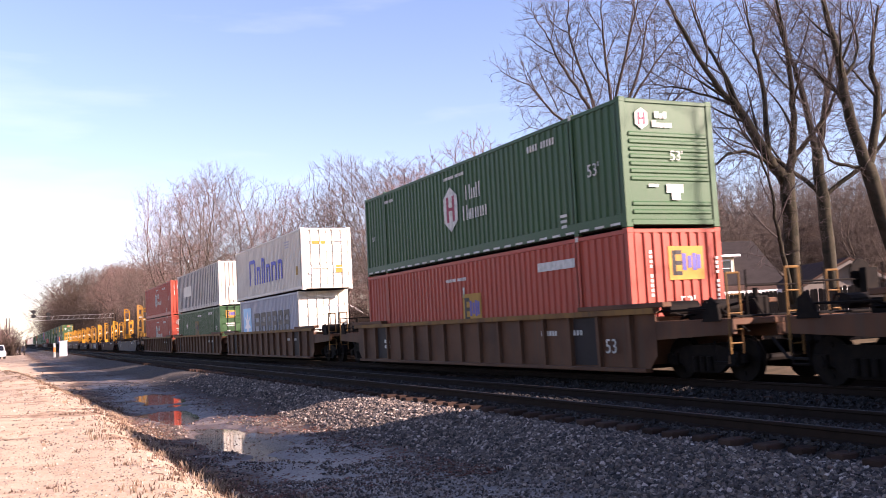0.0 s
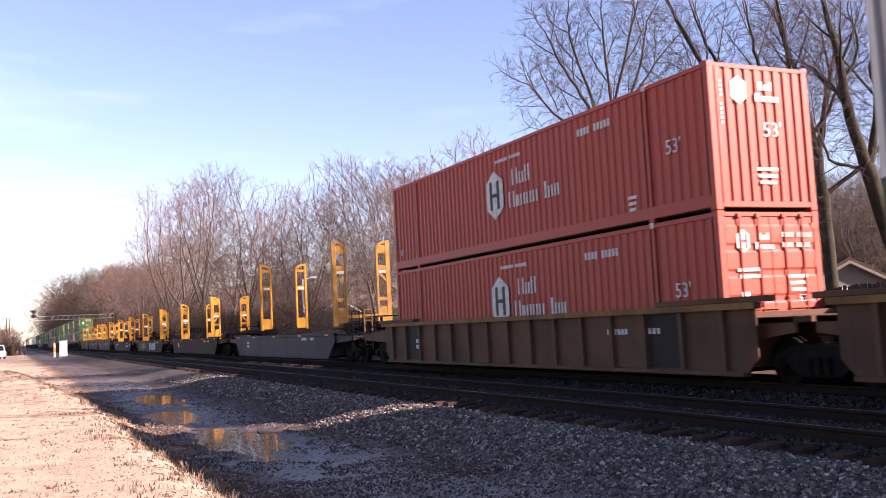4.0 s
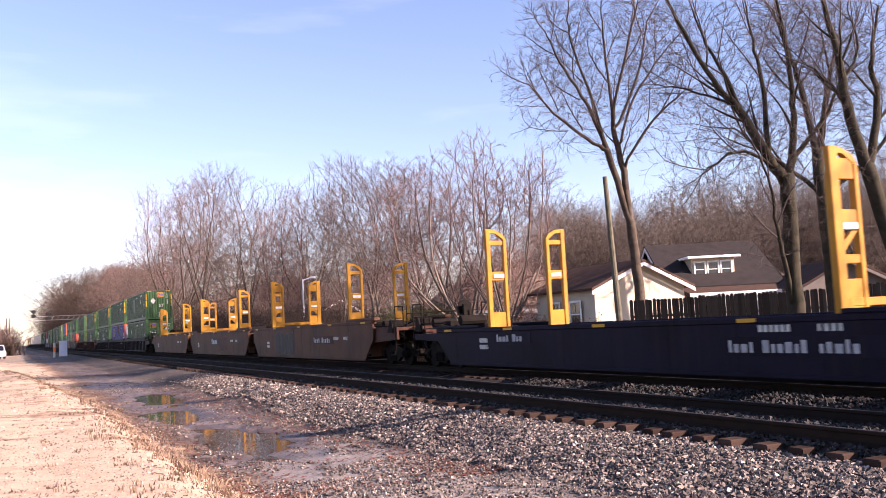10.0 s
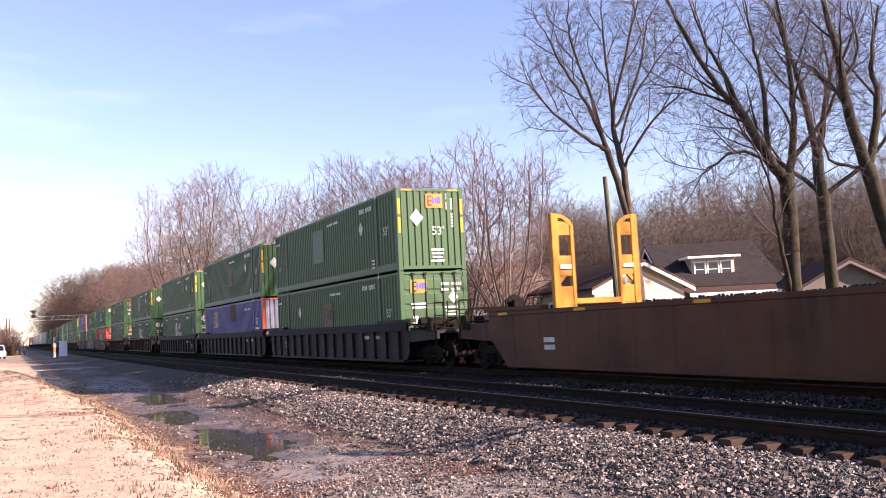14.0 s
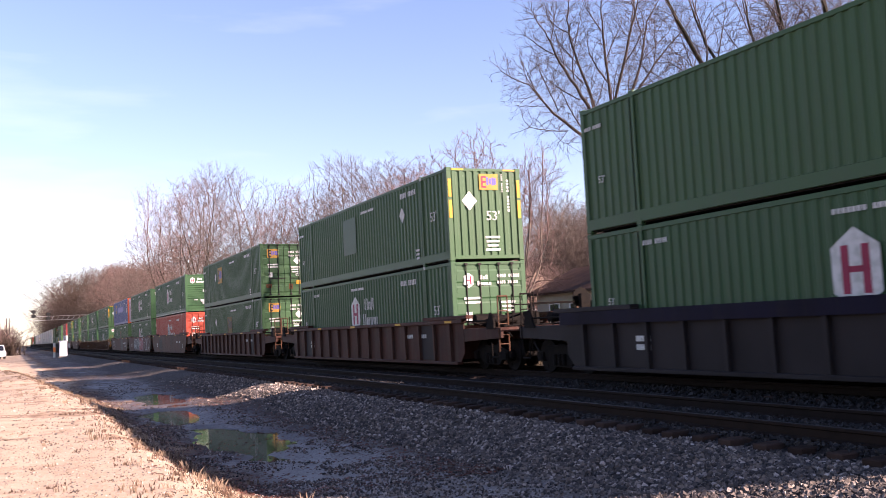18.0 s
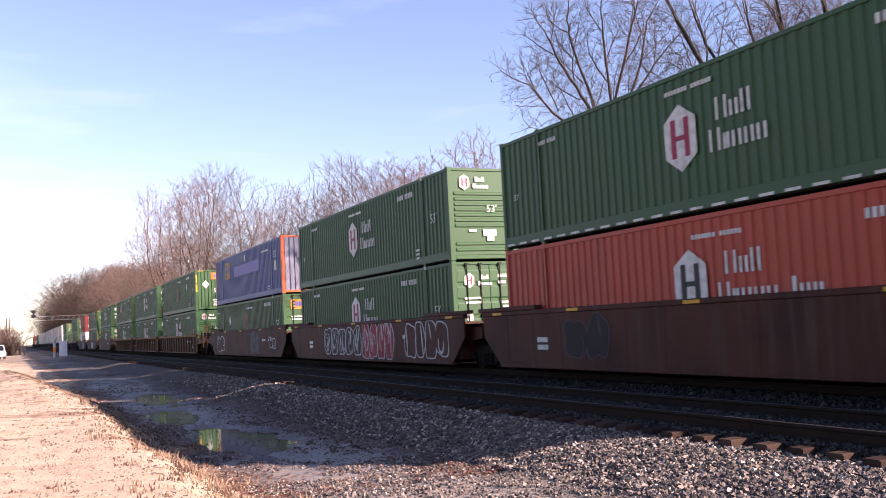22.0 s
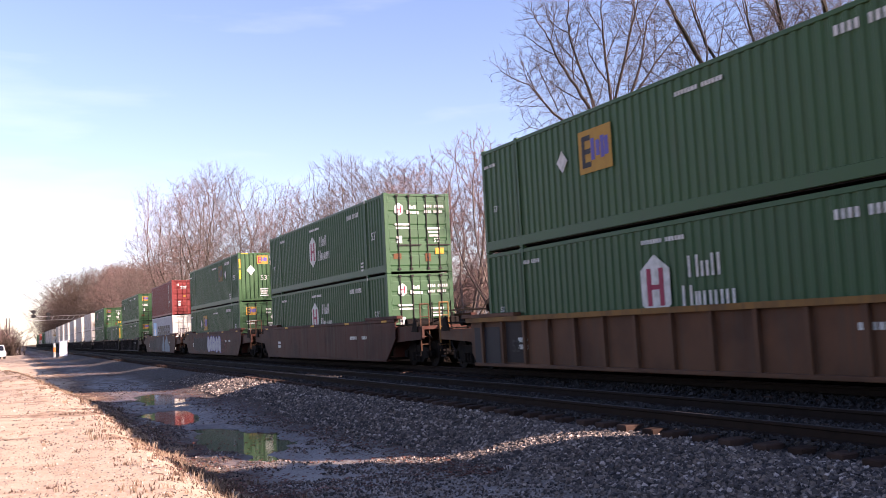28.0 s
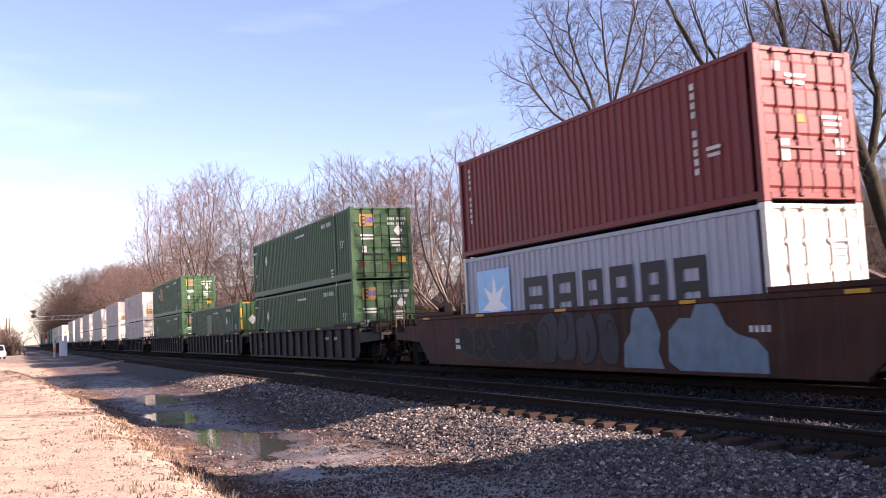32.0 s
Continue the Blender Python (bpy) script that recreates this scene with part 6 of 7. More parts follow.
for x, y, h, k in WOODS:
    s = 1.06 * h / PROTO[k]["tall"]
    broad = (0.9 if k == 3 else 0.7) * PROTO[k]["tall"] / PROTO[k]["wide"] * s * tree_rng.uniform(0.85, 1.15)
    copy_thing(PROTO[k], Matrix.LocRotScale((x, y, land(x, y) - 0.1), Euler((0, 0, tree_rng.uniform(0, 6.28))), (broad, broad, s)))


def hero(name, x, y, limbs, seed, count, bark, twig, label, trunk_r, fork, lean=0.0, ball=1.5, more=(), thin=1.0, tip=0.0058):
    """A large tree whose main limbs run as given: right and up from its foot, in metres across the line of sight, with radius and slant away."""
    rng = random.Random(seed)
    wood, fine = Tubes(), Tubes()
    across = Vector((0.907, -0.421, 0))
    away = Vector((0.421, 0.907, 0))
    top = across * lean + Vector((0, 0, fork))
    nodes, links, least = [(0, 0, -0.4)], [-1], {0: trunk_r * 1.5}
    for i in range(1, 9):
        p = top * (i / 8)
        least[len(nodes)] = trunk_r * (1.12 if i == 1 else 1.0 - 0.02 * i)
        nodes.append((p.x + rng.gauss(0, 0.03), p.y + rng.gauss(0, 0.03), p.z))
        links.append(i - 1)
    balls = [(tuple(across * a + away * w + Vector((0, 0, h))), r) for a, h, w, r in more]
    for path, r, side in limbs:
        pts = [across * a + Vector((0, 0, h)) + away * side * i * 0.8 for i, (a, h) in enumerate(path)]
        course = []
        for i in range(len(pts) - 1):
            p0, p1, p2, p3 = pts[max(i - 1, 0)], pts[i], pts[i + 1], pts[min(i + 2, len(pts) - 1)]
            for k in range(5):
                f = k / 5
                q = 0.5 * (2 * p1 + (p2 - p0) * f + (2 * p0 - 5 * p1 + 4 * p2 - p3) * f * f + (3 * p1 - p0 - 3 * p2 + p3) * f ** 3)
                course.append(q + Vector((rng.gauss(0, 0.022), rng.gauss(0, 0.022), rng.gauss(0, 0.02))))
        course.append(pts[-1])
        at = min(range(len(nodes)), key=lambda j: (Vector(nodes[j]) - course[0]).length)
        n, turn = len(course), rng.uniform(0, 6.28)
        for i, q in enumerate(course[1:]):
            least[len(nodes)] = r * thin * (1 - 0.86 * (i + 1) / n)
            nodes.append(tuple(q))
            links.append(at)
            at = len(nodes) - 1
            if i > n * 0.3:
                balls.append((tuple(q + Vector((0, 0, 0.3))), ball * (1.15 - 0.3 * i / n)))
            if i % 2 and i > n * 0.15:
                # long straight limbs that leave the main ones at a narrow angle
                ax = (q - Vector(nodes[links[at]])).normalized()
                sd = ax.orthogonal().normalized()
                turn += 2.4 + rng.uniform(-0.5, 0.5)
                sd.rotate(Matrix.Rotation(turn, 3, ax))
                k, long = rng.uniform(0.45, 0.8), ball * rng.uniform(1.1, 1.9) * (1.15 - 0.5 * i / n)
                d, p, last = ax * math.cos(k) + sd * math.sin(k), q.copy(), at
                for e in range(6):
                    d = (d + Vector((rng.gauss(0, 0.07), rng.gauss(0, 0.07), 0.05))).normalized()
                    p = p + d * long / 6
                    least[len(nodes)] = max(r * thin * 0.36 * (1 - 0.8 * i / n) * (1 - 0.14 * e), tip * 1.2)
                    nodes.append(tuple(p))
                    links.append(last)
                    last = len(nodes) - 1
                balls.append((tuple(p), ball * 0.5))
    nodes, links = grow(rng, nodes, links, lobes(rng, balls, count), 0.27, 0.29, 0.10, 1.0)
    limbs_to_tubes(rng, nodes, links, tip, wood, fine, 2, 0.6, least, 2.12)
    return make_tree(name, pose(x, y, land(x, y)), wood, fine, bark, twig, label)


hero("bare_tree", 26.0, 34.3, [([(-0.35, 5.5), (-0.5, 8.0), (-0.8, 10.0), (-0.9, 12.7), (-1.0, 15.5)], 0.17, 0.1), ([(-0.35, 5.5), (-1.2, 9.0), (-2.0, 11.2), (-3.1, 13.2), (-3.7, 14.7)], 0.17, 0.0),
     ([(-1.2, 9.0), (-2.4, 9.7), (-3.9, 11.0), (-4.8, 12.2)], 0.085, -0.4), ([(-1.25, 9.1), (-1.7, 11.6), (-2.3, 14.0), (-2.5, 15.8)], 0.09, 0.5), ([(-0.8, 9.8), (0.6, 12.7), (1.3, 15.3)], 0.09, 0.7),
     ([(-0.5, 8.2), (0.9, 10.2), (2.4, 11.4)], 0.07, -0.7), ([(-0.65, 9.0), (0.2, 11.4), (2.1, 13.9)], 0.085, 0.3), ([(-0.85, 10.6), (-0.1, 13.5), (0.5, 15.8)], 0.08, -0.6)],
     21, 11000, "bark", "darktwig", "big bare tree with a spreading crown", 0.25, 5.6, -0.35, 1.5, thin=0.8, tip=0.0064)
hero("bare_tree", 25.3, 24.7, [([(0.1, 5.8), (-0.7, 7.1), (-1.5, 8.7), (-2.3, 9.7), (-3.4, 12.0), (-4.0, 13.6)], 0.22, 0.0), ([(-1.3, 8.4), (-1.9, 10.2), (-2.4, 11.5), (-2.8, 13.2)], 0.11, 0.3), ([(-0.5, 6.9), (-0.4, 9.4), (-0.5, 11.3), (-0.6, 13.4)], 0.13, 0.4),
     ([(0.1, 5.9), (0.4, 7.4), (0.4, 9.1), (0.2, 11.3), (-0.1, 13.4)], 0.2, -0.2), ([(0.3, 6.7), (1.3, 7.8), (1.9, 9.0), (2.1, 9.9)], 0.12, -0.4), ([(0.0, 6.2), (-1.5, 7.0), (-2.8, 6.5), (-3.3, 6.1)], 0.08, -0.5), ([(-1.5, 8.7), (-2.2, 9.2), (-3.3, 9.7), (-4.3, 10.0)], 0.07, 0.5),
     ([(0.0, 1.2), (-0.35, 3.1), (-0.6, 4.3), (-0.9, 6.0), (-1.7, 7.8)], 0.13, -0.35)],
     22, 6000, "ivybark", "darktwig", "old forked tree with mossy trunk and long bare limbs", 0.29, 6.1, 0.1, 1.5, thin=0.85)
hero("bare_tree", 27.0, 20.9, [([(-1.4, 5.8), (-1.9, 8.0), (-2.0, 9.4), (-2.4, 11.6), (-2.5, 13.0)], 0.24, 0.0), ([(-1.4, 5.8), (-0.8, 7.9), (-0.8, 9.7), (-0.3, 11.5)], 0.19, 0.2), ([(-1.9, 8.0), (-2.5, 9.0), (-3.2, 9.8)], 0.09, 0.2), ([(-1.4, 5.9), (-2.6, 6.1), (-3.0, 6.7)], 0.07, -0.3), ([(-1.95, 8.8), (-1.2, 10.1), (-1.3, 11.5)], 0.08, 0.4)],
     23, 4200, "ivybark", "darktwig", "leaning bare tree with mossy dark bark", 0.28, 5.9, -1.4, 1.5, thin=0.85)
hero("bare_tree", 35.0, 31.6, [([(-0.3, 8.2), (-0.7, 11.5), (-1.1, 13.5), (-1.6, 15.5)], 0.19, 0.2), ([(-0.3, 8.2), (0.4, 11.7), (0.9, 13.9)], 0.17, -0.3), ([(-0.2, 6.6), (-2.4, 8.5), (-4, 10)], 0.11, 0.3), ([(-0.2, 6.4), (2.2, 8.2), (3.6, 10)], 0.11, -0.2)],
     24, 3600, "ivybark", "darktwig", "bare tree with a straight dark trunk", 0.3, 8.4, -0.3, 1.8, tip=0.009)
# further along the same row, behind the viewer's right shoulder: thin trees that throw the branch shadows on the train
sparse = make_tree("bare_tree", pose(24.5, 7.0, 0), *tree_parts(15, 15, 5.0, 3, 3.0, 160, 0.012, 0.5, 1, spread=0.35), "bark", "twig", "thin bare tree with few branches")
for x, y, h in ((26.0, -4.0, 16), (24.0, -15.0, 15)):
    s = h / sparse["tall"]
    copy_thing(sparse, Matrix.LocRotScale((x, y, land(x, y) - 0.1), Euler((0, 0, y)), (s, s, s)))


def thicket(name, seed, spots, mat, label, dense=150, thick=1.0):
    """Low brush: clumps of upright twigs with a few dry leaves, joined into one mesh."""
    rng = random.Random(seed)
    tb = Tubes()
    for x, y, w, h in spots:
        for _ in range(dense):
            a, b = x + rng.gauss(0, w * 0.4), y + rng.gauss(0, w * 0.5)
            z = land(a, b)
            hh = h * rng.uniform(0.4, 1.1)
            p0 = Vector((a, b, z))
            p1 = p0 + Vector((rng.gauss(0, 0.18), rng.gauss(0, 0.18), 0.5)) * hh
            p2 = p1 + Vector((rng.gauss(0, 0.3), rng.gauss(0, 0.3), 0.5)) * hh
            tb.add([p0, p1, p2], [0.014 * thick, 0.010 * thick, 0.004 * thick], 3)
            for _ in range(6):
                q = p0.lerp(p2, rng.uniform(0.3, 0.95))
                dd = Vector((rng.gauss(0, 1), rng.gauss(0, 1), rng.gauss(0.5, 0.6))).normalized() * hh * rng.uniform(0.12, 0.3)
                tb.add([q, q + dd * 0.6, q + dd + Vector((0, 0, 0.06))], [0.007 * thick, 0.006 * thick, 0.003 * thick], 3)
                n = len(tb.v)
                s = rng.uniform(0.02, 0.05) * min(thick, 1.0)
                e = q + dd
                tb.v += [e, e + Vector((s, 0, s)), e + Vector((0, s, -s)), e + Vector((-s, s, 0.2 * s))]
                tb.f.append((n, n + 1, n + 3, n + 2))
    thing(name, (0, 0, 0), label, "brush", kind="stuff", me=tb.mesh(name, mat))


br = random.Random(31)
thicket("brush", 41, [(br.uniform(18.5, 25), 33 + i * 1.0, 2.2, (br.uniform(1.4, 2.6) + 0.022 * i) * (0.62 if i < 26 else 1.0)) for i in range(72)], "brush", "tangled dry brown brush along the tracks", 170)
thicket("brush", 42, [(br.uniform(18, 32), 100 + i * 5, 6, br.uniform(4.0, 8.0)) for i in range(44)], "brush", "distant dry brown brush", 170)
thicket("brush", 44, [((84 + 3 * (i % 7)) * math.sin(radians(31 + 0.55 * i)), (84 + 3 * (i % 7)) * math.cos(radians(31 + 0.55 * i)), 5, br.uniform(6.0, 11.0)) for i in range(44)], "brush", "dry brown undergrowth behind the houses", 110, 1.3)
thicket("far_woods", 45, [(19.5 + br.uniform(0, 14), 285 + i * 9, 7, min(0.078 * (285 + i * 9), 31) * br.uniform(0.7, 0.98)) for i in range(40)] + [(-0.6 - 1.3 * i, 205 + 6 * (i % 3), 3, br.uniform(4.5, 6.5)) for i in range(6)], "brush", "dense distant bare woods beside the line", 85, 6.0)
thicket("evergreen_brush", 43, [(24.5, 56, 2.2, 2.8), (26, 59, 2.5, 3.0), (22.5, 53, 1.6, 2.2)], "olivebrush", "olive green brush among bare trees", 260)


# ---- houses ----
def window(parent, at, w, h, panes=2):
    f = part("window", made(f"window{w}{h}", "trim", lambda bm: [bevbox(bm, -w / 2 - 0.09, w / 2 + 0.09, -0.05, 0.0, h, h + 0.1), bevbox(bm, -w / 2 - 0.12, w / 2 + 0.12, -0.08, 0.0, -0.09, 0), bevbox(bm, -w / 2 - 0.09, -w / 2, -0.05, 0, 0, h), bevbox(bm, w / 2, w / 2 + 0.09, -0.05, 0, 0, h), box(bm, -w / 2, w / 2, -0.035, -0.005, h * 0.48, h * 0.53)]), parent, at, "white framed window")
    for i in range(panes):
        a = -w / 2 + i * w / panes
        part("pane", made(f"pane{w / panes:.2f}{h}", "glass", lambda bm: box(bm, 0.02, w / panes - 0.02, -0.02, -0.012, 0.02, h - 0.02)), f, (a, 0, 0))
    return f


def house(at, w, d, eave, peak, wall_mat, roof_mat, label, over=0.4, hip=0.0, edge="trim"):
    """A gabled house: its gable wall is at y = 0 facing -y, the ridge runs along +y."""
    ob = thing("house", at, label, "house", "houses beyond the fence")

    t = 0.15
    for s in (-1, 1):
        part("side_wall", made(f"side_wall{w}{d}{eave}{s}", wall_mat, lambda bm: box(bm, *sorted((s * w / 2, s * (w / 2 - t))), t + 0.003, d - t - 0.003, -0.5, eave)), ob)
    for y0 in (0, d - t):
        part("gable_wall", made(f"gable_wall{w}{d}{eave}{y0}", wall_mat, lambda bm: prism(bm, [(-w / 2, -0.5), (w / 2, -0.5), (w / 2, eave)] + ([(0, peak)] if not hip else []) + [(-w / 2, eave)], y0, y0 + t, 1)), ob)
    for i in range(int((eave + 0.5) / 0.2)):
        part("clapboard", made(f"clapboard{w}", wall_mat, lambda bm: box(bm, -w / 2 - 0.012, w / 2 + 0.012, -0.014, -0.002, 0, 0.02)), ob, (0, 0, -0.5 + i * 0.2))
    sl = (peak - eave) / (w / 2)

    def roof(bm, s):
        o = over
        xe, ze = s * (w / 2 + o), eave - sl * o
        y0, y1 = -o, d + o
        top0, top1 = y0 + hip, y1 - hip
        a = [(xe, y0, ze), (xe, y1, ze), (0, top1, peak), (0, top0, peak)]
        lo = [bm.verts.new(p) for p in a]
        hi = [bm.verts.new((p[0], p[1], p[2] + 0.12)) for p in a]
        bm.faces.new(lo); bm.faces.new(hi)
        for i in range(4):
            bm.faces.new((lo[i], lo[(i + 1) % 4], hi[(i + 1) % 4], hi[i]))
    for s in (-1, 1):
        part("roof_slope", made(f"roof{s}{w}{d}{eave}{peak}{hip}", roof_mat, lambda bm: roof(bm, s)), ob, (0, 0, 0.012))
    if hip:
        def hipend(bm, s):
            y0 = -over if s < 0 else d + over
            a = [(-w / 2 - over, y0, eave - sl * over), (w / 2 + over, y0, eave - sl * over), (0, y0 - s * hip, peak)]
            lo = [bm.verts.new(p) for p in a]
            hi = [bm.verts.new((p[0], p[1], p[2] + 0.12)) for p in a]
            bm.faces.new(lo); bm.faces.new(hi)
            for i in range(3):
                bm.faces.new((lo[i], lo[(i + 1) % 3], hi[(i + 1) % 3], hi[i]))
        for s in (-1, 1):
            part("hip_slope", made(f"hip{s}{w}{d}", roof_mat, lambda bm: hipend(bm, s)), ob, (0, 0, 0.012))
    else:
        for s in (-1, 1):
            part("bargeboard", made(f"barge{s}{w}{eave}{peak}{over}", edge, lambda bm: prism(bm, [(0, peak - 0.02), (s * (w / 2 + over), eave - sl * over - 0.02), (s * (w / 2 + over), eave - sl * over - 0.2), (0, peak - 0.2)], -over - 0.03, -over + 0.02, 1)), ob, (0, 0, 0))
    return ob


garage = house(pose(29.1, 38.6, 0.0), 5.6, 5.6, 2.8, 4.02, "siding", "roof_brown", "cream sided garage with brown shingle roof")
window(garage, pose(-2.91, 1.6, 0.9, 0, 0, -90), 0.9, 1.2)
window(garage, pose(-2.91, 3.6, 0.9, 0, 0, -90), 0.9, 1.2)
bungalow = house(pose(37.7, 48.6, 0.2, 0, 0, -115), 10, 6.2, 2.7, 5.4, "greysiding", "roof_grey", "grey bungalow with white framed dormer windows")
dorm = part("dormer", made("dormer", "siding", lambda bm: box(bm, -1.3, 1.3, 0, 3.6, 2.4, 4.3)), bungalow, pose(3.9, 2.8, 0, 0, 0, 90), "white dormer with three windows")
part("dormer_roof", made("dormer_roof", "trim", lambda bm: bevbox(bm, -1.6, 1.6, -0.4, 3.7, 4.31, 4.46, 0.02)), dorm)
for x in (-0.8, 0, 0.8):
    window(dorm, pose(x, -0.01, 3.22), 0.56, 0.85, 1)
part("porch_roof", made("porch_roof", "roof_brown", lambda bm: prism(bm, [(5.35, 2.35), (8.0, 1.95), (8.0, 2.15), (5.35, 2.55)], 0.2, 6.0, 1)), bungalow)
part("porch_trim", made("porch_trim", "trim", lambda bm: box(bm, 8.01, 8.06, 0.2, 6.0, 1.9, 2.16)), bungalow)
for y in (0.4, 2.2, 4.0, 5.8):
    part("porch_post", made("porch_post", "trim", lambda bm: bevbox(bm, 7.75, 7.9, -0.08, 0.08, -0.5, 1.95)), bungalow, (0, y, 0))
hip_house = house(pose(32.5, 55.0, 0.1), 9.5, 9, 2.5, 5.2, "bluesiding", "roof_tan", "blue-grey house with tan hipped roof", hip=3.0)
window(hip_house, pose(-1.5, -0.01, 1.0), 1.0, 1.2)
window(hip_house, pose(-4.76, 4.0, 1.0, 0, 0, -90), 1.0, 1.2)
cottage = house(pose(30.3, 90.0, 0.1), 6.0, 8, 2.6, 4.3, "greysiding", "roof_grey", "small far cottage with white gable trim")
window(cottage, pose(-1.2, -0.01, 1.0), 1.0, 1.2)
grey_house = house(pose(52.4, 55.0, 0.4), 5.6, 8, 3.4, 5.4, "greysiding", "roof_grey", "grey-tan gabled house behind bare trees", edge="greysiding")
window(grey_house, pose(0.3, -0.01, 3.3), 1.0, 1.1)
low_house = house(pose(41.0, 36.1, 0.2, 0, 0, -25), 5.0, 6, 2.2, 3.5, "greysiding", "roof_brown", "low house with brown shingle roof", edge="greysiding")
window(low_house, pose(0, -0.01, 0.9), 1.2, 1.0)


def board_fence():
    f = thing("board_fence", (0, 0, 0), "tall weathered grey board fence", "fence")
    rng = random.Random(9)
    bm_key = made("fence_board", "fence", lambda bm: prism(bm, [(-0.071, -0.1), (0.071, -0.1), (0.071, 2.0), (0.05, 2.06), (-0.05, 2.06), (-0.071, 2.0)], -0.012, 0.012, 1))
    a, b = Vector((22.6, 30.6, 0)), Vector((33.6, 21.6, 0))
    n = int((b - a).length / 0.148)
    yaw = math.degrees(math.atan2(b.y - a.y, b.x - a.x))
    for i in range(n):
        p = a.lerp(b, i / n)
        if rng.random() < 0.04 and i < n * 0.35:
            continue
        part("board", bm_key, f, pose(p.x, p.y, land(p.x, p.y) + rng.uniform(-0.03, 0.03), 0, rng.uniform(-0.6, 0.6), yaw))
    mid, ln = (a + b) / 2, (b - a).length
    for z in (0.35, 1.35):
        part("rail", made("fence_rail", "fence", lambda bm: bevbox(bm, -ln / 2, ln / 2, 0.015, 0.06, -0.045, 0.045)), f, pose(mid.x, mid.y, land(mid.x, mid.y) + z, 0, 0, yaw))
    for i in range(6):
        p = a.lerp(b, i / 5)
        part("post", made("fence_post", "fence", lambda bm: bevbox(bm, -0.05, 0.05, 0.06, 0.16, -0.3, 2.0)), f, pose(p.x, p.y, land(p.x, p.y), 0, 0, yaw))


board_fence()


# ---- poles, signals, cabinet, vehicle ----
def utility_pole(at, h, lean=0.0, arm=True):
    ob = thing("utility_pole", at, "weathered wooden utility pole", "pole")
    part("shaft", made(f"pole_shaft{h}", "pole", lambda bm: rod(bm, (0, 0, -0.5), (0, 0, h), 0.15, 10, 0.10)), ob)
    if arm:
        part("crossarm", made(f"crossarm{h}", "pole", lambda bm: bevbox(bm, -1.1, 1.1, -0.05, 0.05, h - 0.55, h - 0.43)), ob)
        for x in (-1.0, -0.5, 0.5, 1.0):
            part("insulator", made("insulator", "cabinet", lambda bm: rod(bm, (0, 0, 0), (0, 0, 0.16), 0.04, 8)), ob, (x, 0, h - 0.43))
    return ob


utility_pole(pose(23.8, 33.1, 0, 0, -2.5, 0), 7.4, arm=False)
lamp_post = thing("street_lamp", pose(22.4, 76.0, land(22.4, 76.0)), "slender pale grey lamp post with a short arm", "lamp post")
part("shaft", made("lamp_shaft", "cabinet", lambda bm: rod(bm, (0, 0, -0.3), (0, 0, 5.8), 0.09, 8, 0.06)), lamp_post)
part("arm", made("lamp_arm", "cabinet", lambda bm: rod(bm, (0, 0, 5.7), (0.7, 0, 5.95), 0.04)), lamp_post)
part("lamp_head", made("lamp_head", "cabinet", lambda bm: bevbox(bm, 0.6, 1.1, -0.12, 0.12, 5.88, 6.02, 0.03)), lamp_post)

gantry = thing("signal_gantry", pose(0, 205, 0), "steel signal bridge over the tracks", "signal")
for x in (-0.6, 19.5):
    part("tower", made("gantry_tower", "iron", lambda bm: [rod(bm, (-0.25, 0, -0.5), (-0.25, 0, 7.0), 0.08), rod(bm, (0.25, 0, -0.5), (0.25, 0, 7.0), 0.08)] + [rod(bm, (-0.25, 0, z), (0.25, 0, z + 0.6), 0.03) for z in (0.3, 1.3, 2.3, 3.3, 4.3, 5.3)]), gantry, (x, 0, 0))
part("truss", made("gantry_truss", "steel", lambda bm: [rod(bm, (-0.6, 0, z), (19.5, 0, z), 0.035) for z in (6.2, 7.0)] + [rod(bm, (-0.6 + i, 0, 6.2), (-0.1 + i, 0, 7.0), 0.03) for i in range(20)]), gantry)
for x, z in ((4.1, 7.1), (4.1, 8.0), (6.8, 6.6), (6.8, 7.4)):
    hd = part("signal_head", made("signal_head", "rubber", lambda bm: [rod(bm, (0, -0.05, 0), (0, 0.05, 0), 0.42, 12), rod(bm, (0, -0.3, 0), (0, -0.05, 0), 0.14, 8)]), gantry, (x, -0.2, z), "black round signal target")
part("mast", made("gantry_mast", "iron", lambda bm: [rod(bm, (4.1, 0, 6.9), (4.1, 0, 8.4), 0.05), rod(bm, (6.8, 0, 6.4), (6.8, 0, 7.8), 0.05)]), gantry)

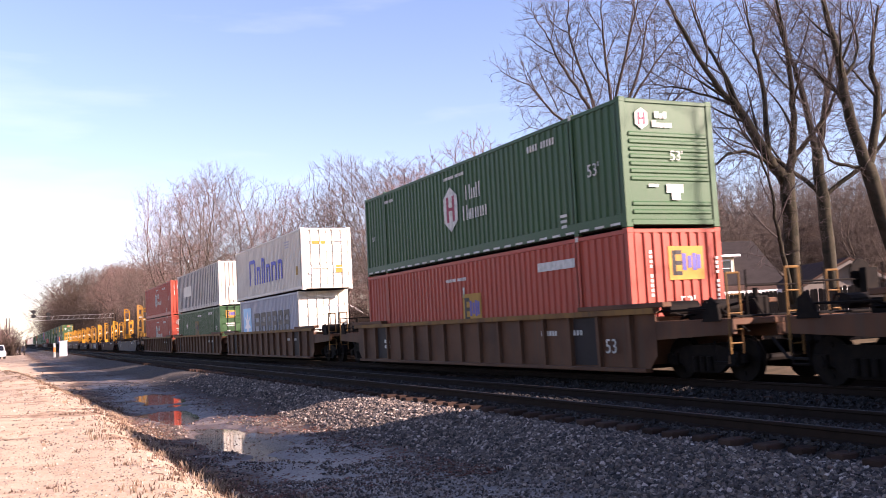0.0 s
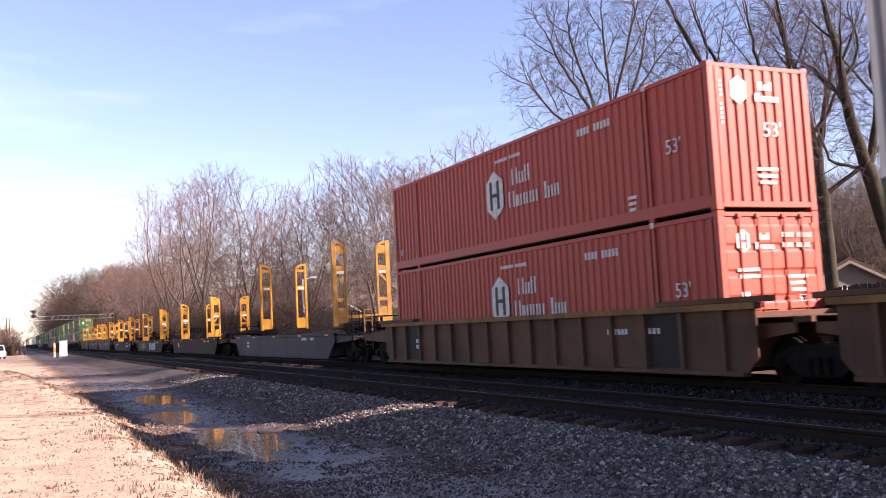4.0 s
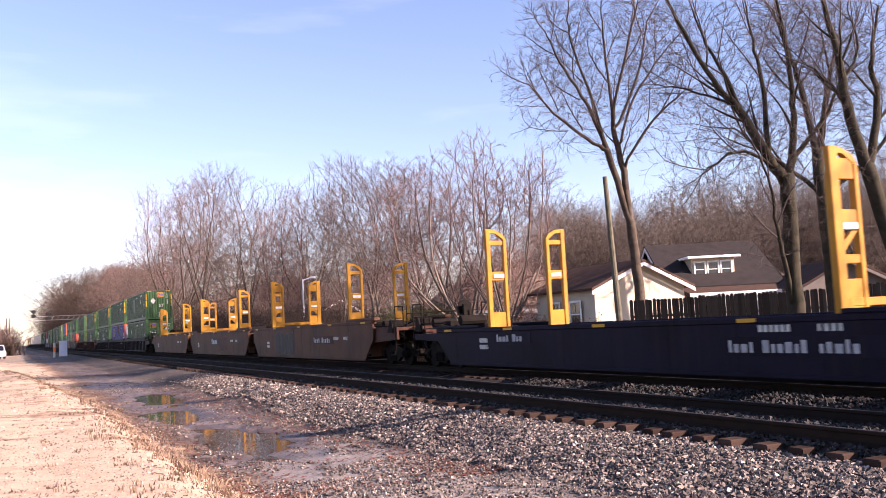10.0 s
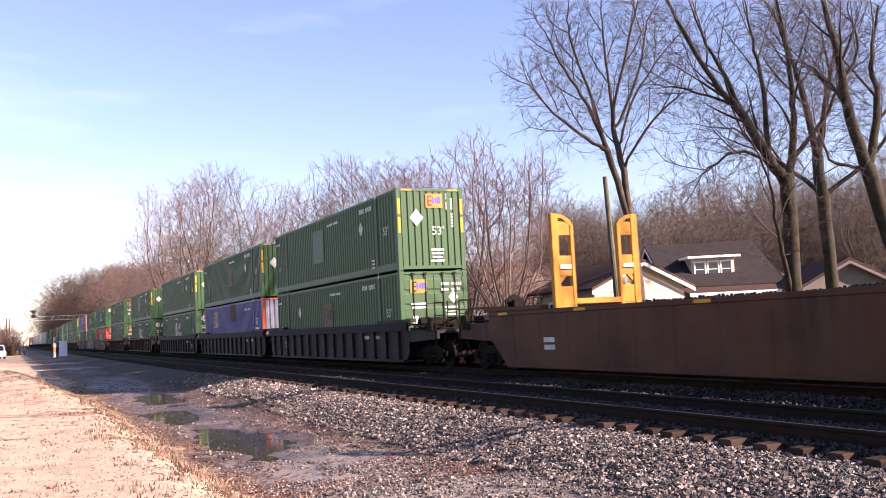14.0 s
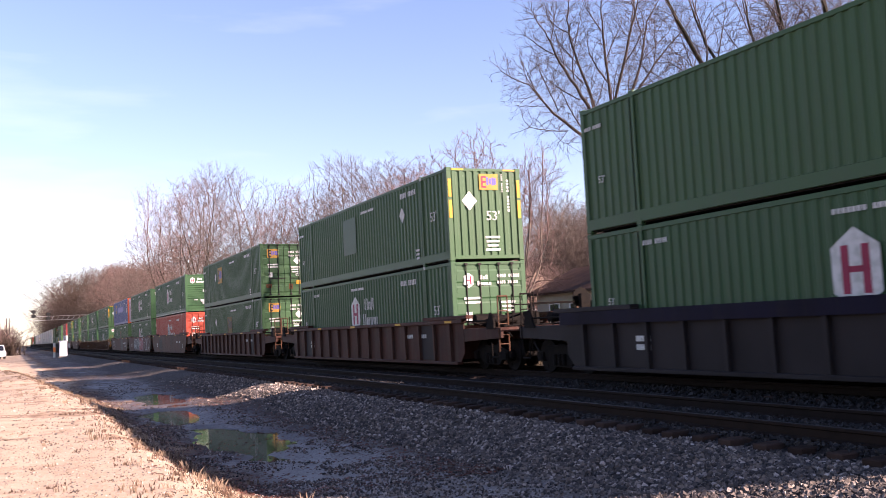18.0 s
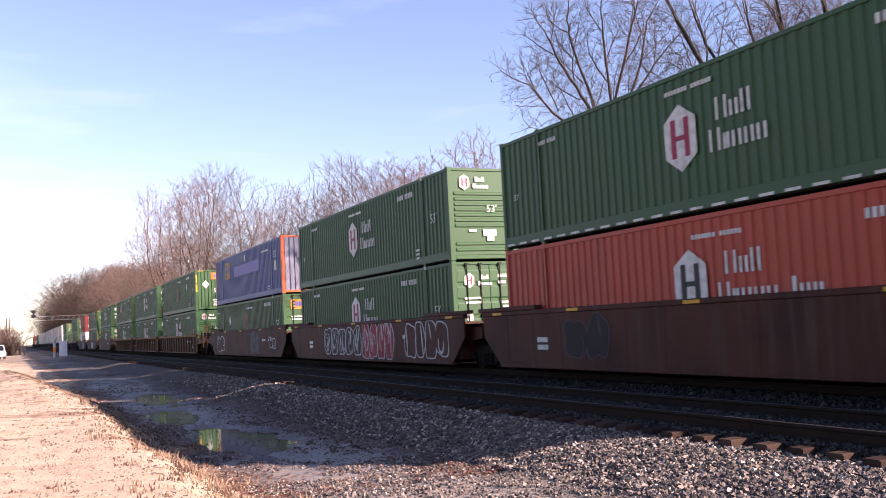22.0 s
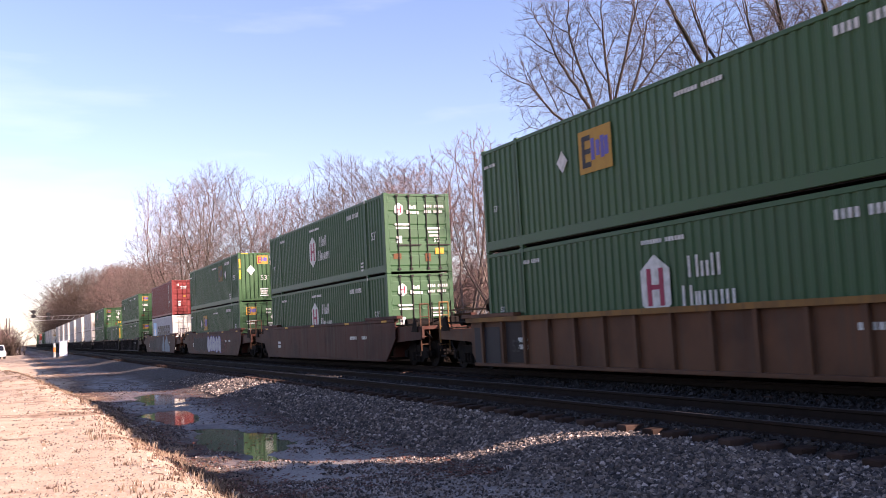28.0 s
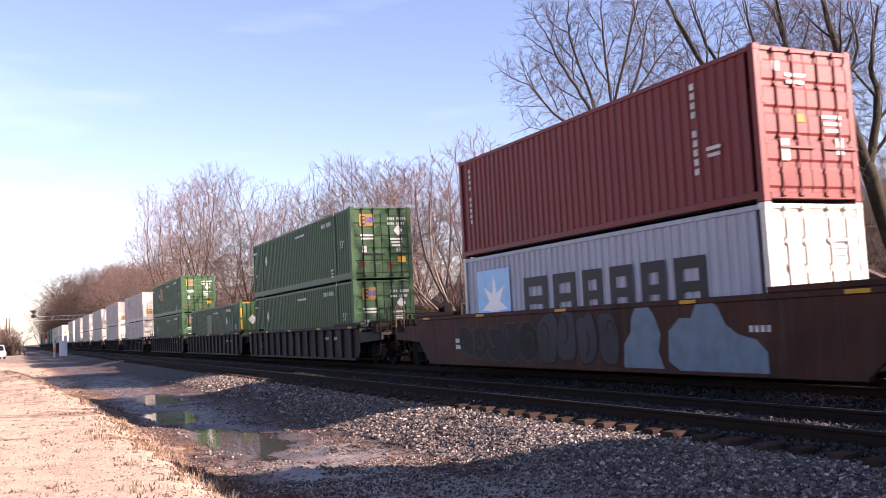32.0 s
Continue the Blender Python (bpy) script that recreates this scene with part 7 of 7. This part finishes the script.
case = thing("signal_cabinet", pose(6.45, 138.5, land(6.45, 138.5)), "pale grey metal signal cabinet by the tracks", "cabinet")
part("body", made("cabinet_body", "cabinet", lambda bm: bevbox(bm, -0.5, 0.5, -0.4, 0.4, 0.1, 2.1, 0.03)), case)
part("roof", made("cabinet_roof", "cabinet", lambda bm: bevbox(bm, -0.58, 0.58, -0.48, 0.48, 2.1, 2.22, 0.03)), case)
part("door", made("cabinet_door", "cabinet", lambda bm: bevbox(bm, -0.42, 0.42, -0.43, -0.4, 0.25, 2.0, 0.01)), case)
part("footing", made("cabinet_footing", "stone", lambda bm: bevbox(bm, -0.6, 0.6, -0.5, 0.5, -0.3, 0.1, 0.02)), case)
mk = thing("marker_post", pose(5.5, 143.0, land(5.5, 143)), "white marker post with an orange sleeve", "post")
part("shaft", made("marker_shaft", "mark_white", lambda bm: rod(bm, (0, 0, -0.2), (0, 0, 2.0), 0.16, 8)), mk)
part("sleeve", made("marker_sleeve", "marker", lambda bm: rod(bm, (0, 0, 0.7), (0, 0, 1.4), 0.175, 8)), mk, label="orange sleeve")

van = thing("van", pose(-2.1, 148, land(-2.1, 148), 0, 0, 12), "distant parked white van", "van")
part("body", made("van_body", "trim", lambda bm: prism(bm, [(-2.3, 0.35), (2.3, 0.35), (2.3, 1.9), (-0.9, 1.95), (-1.5, 1.15), (-2.3, 1.0)], -0.95, 0.95, 0)), van)
part("windscreen", made("van_screen", "glass", lambda bm: prism(bm, [(-1.53, 1.17), (-0.98, 1.9), (-0.92, 1.9), (-1.45, 1.15)], -0.85, 0.85, 0)), van)
for x in (-0.85, 0.85):
    for y in (-1.5, 1.5):
        w = part("wheel", made("van_wheel", "rubber", lambda bm: rod(bm, (-0.12, 0, 0), (0.12, 0, 0), 0.34, 14)), van, (x, y, 0.34))
        part("rim", made("van_rim", "steel", lambda bm: rod(bm, (-0.125, 0, 0), (0.125, 0, 0), 0.18, 10)), w)


# ---- what moves ----
def motions():
    times = (0, 8, 16, 24, 32)
    for ob, u, z in MOVERS:
        walk(ob, [(t, pose(TRACK_X, u - run(t), z)) for t in times])
    first = {}
    for w in WHEELS:
        s = w["row"]
        if s not in first:
            walk(w, [(k / 30, Matrix.Translation((0, s * 0.88, 0.42)) @ Matrix.Rotation(run(k / 30) / 0.42, 4, "X")) for k in range(961)])
            first[s] = w
        else:
            w.rotation_mode = "QUATERNION"
            w.animation_data_create()
            w.animation_data.action = first[s].animation_data.action
            w.animation_data.action_slot = first[s].animation_data.action_slot


motions()
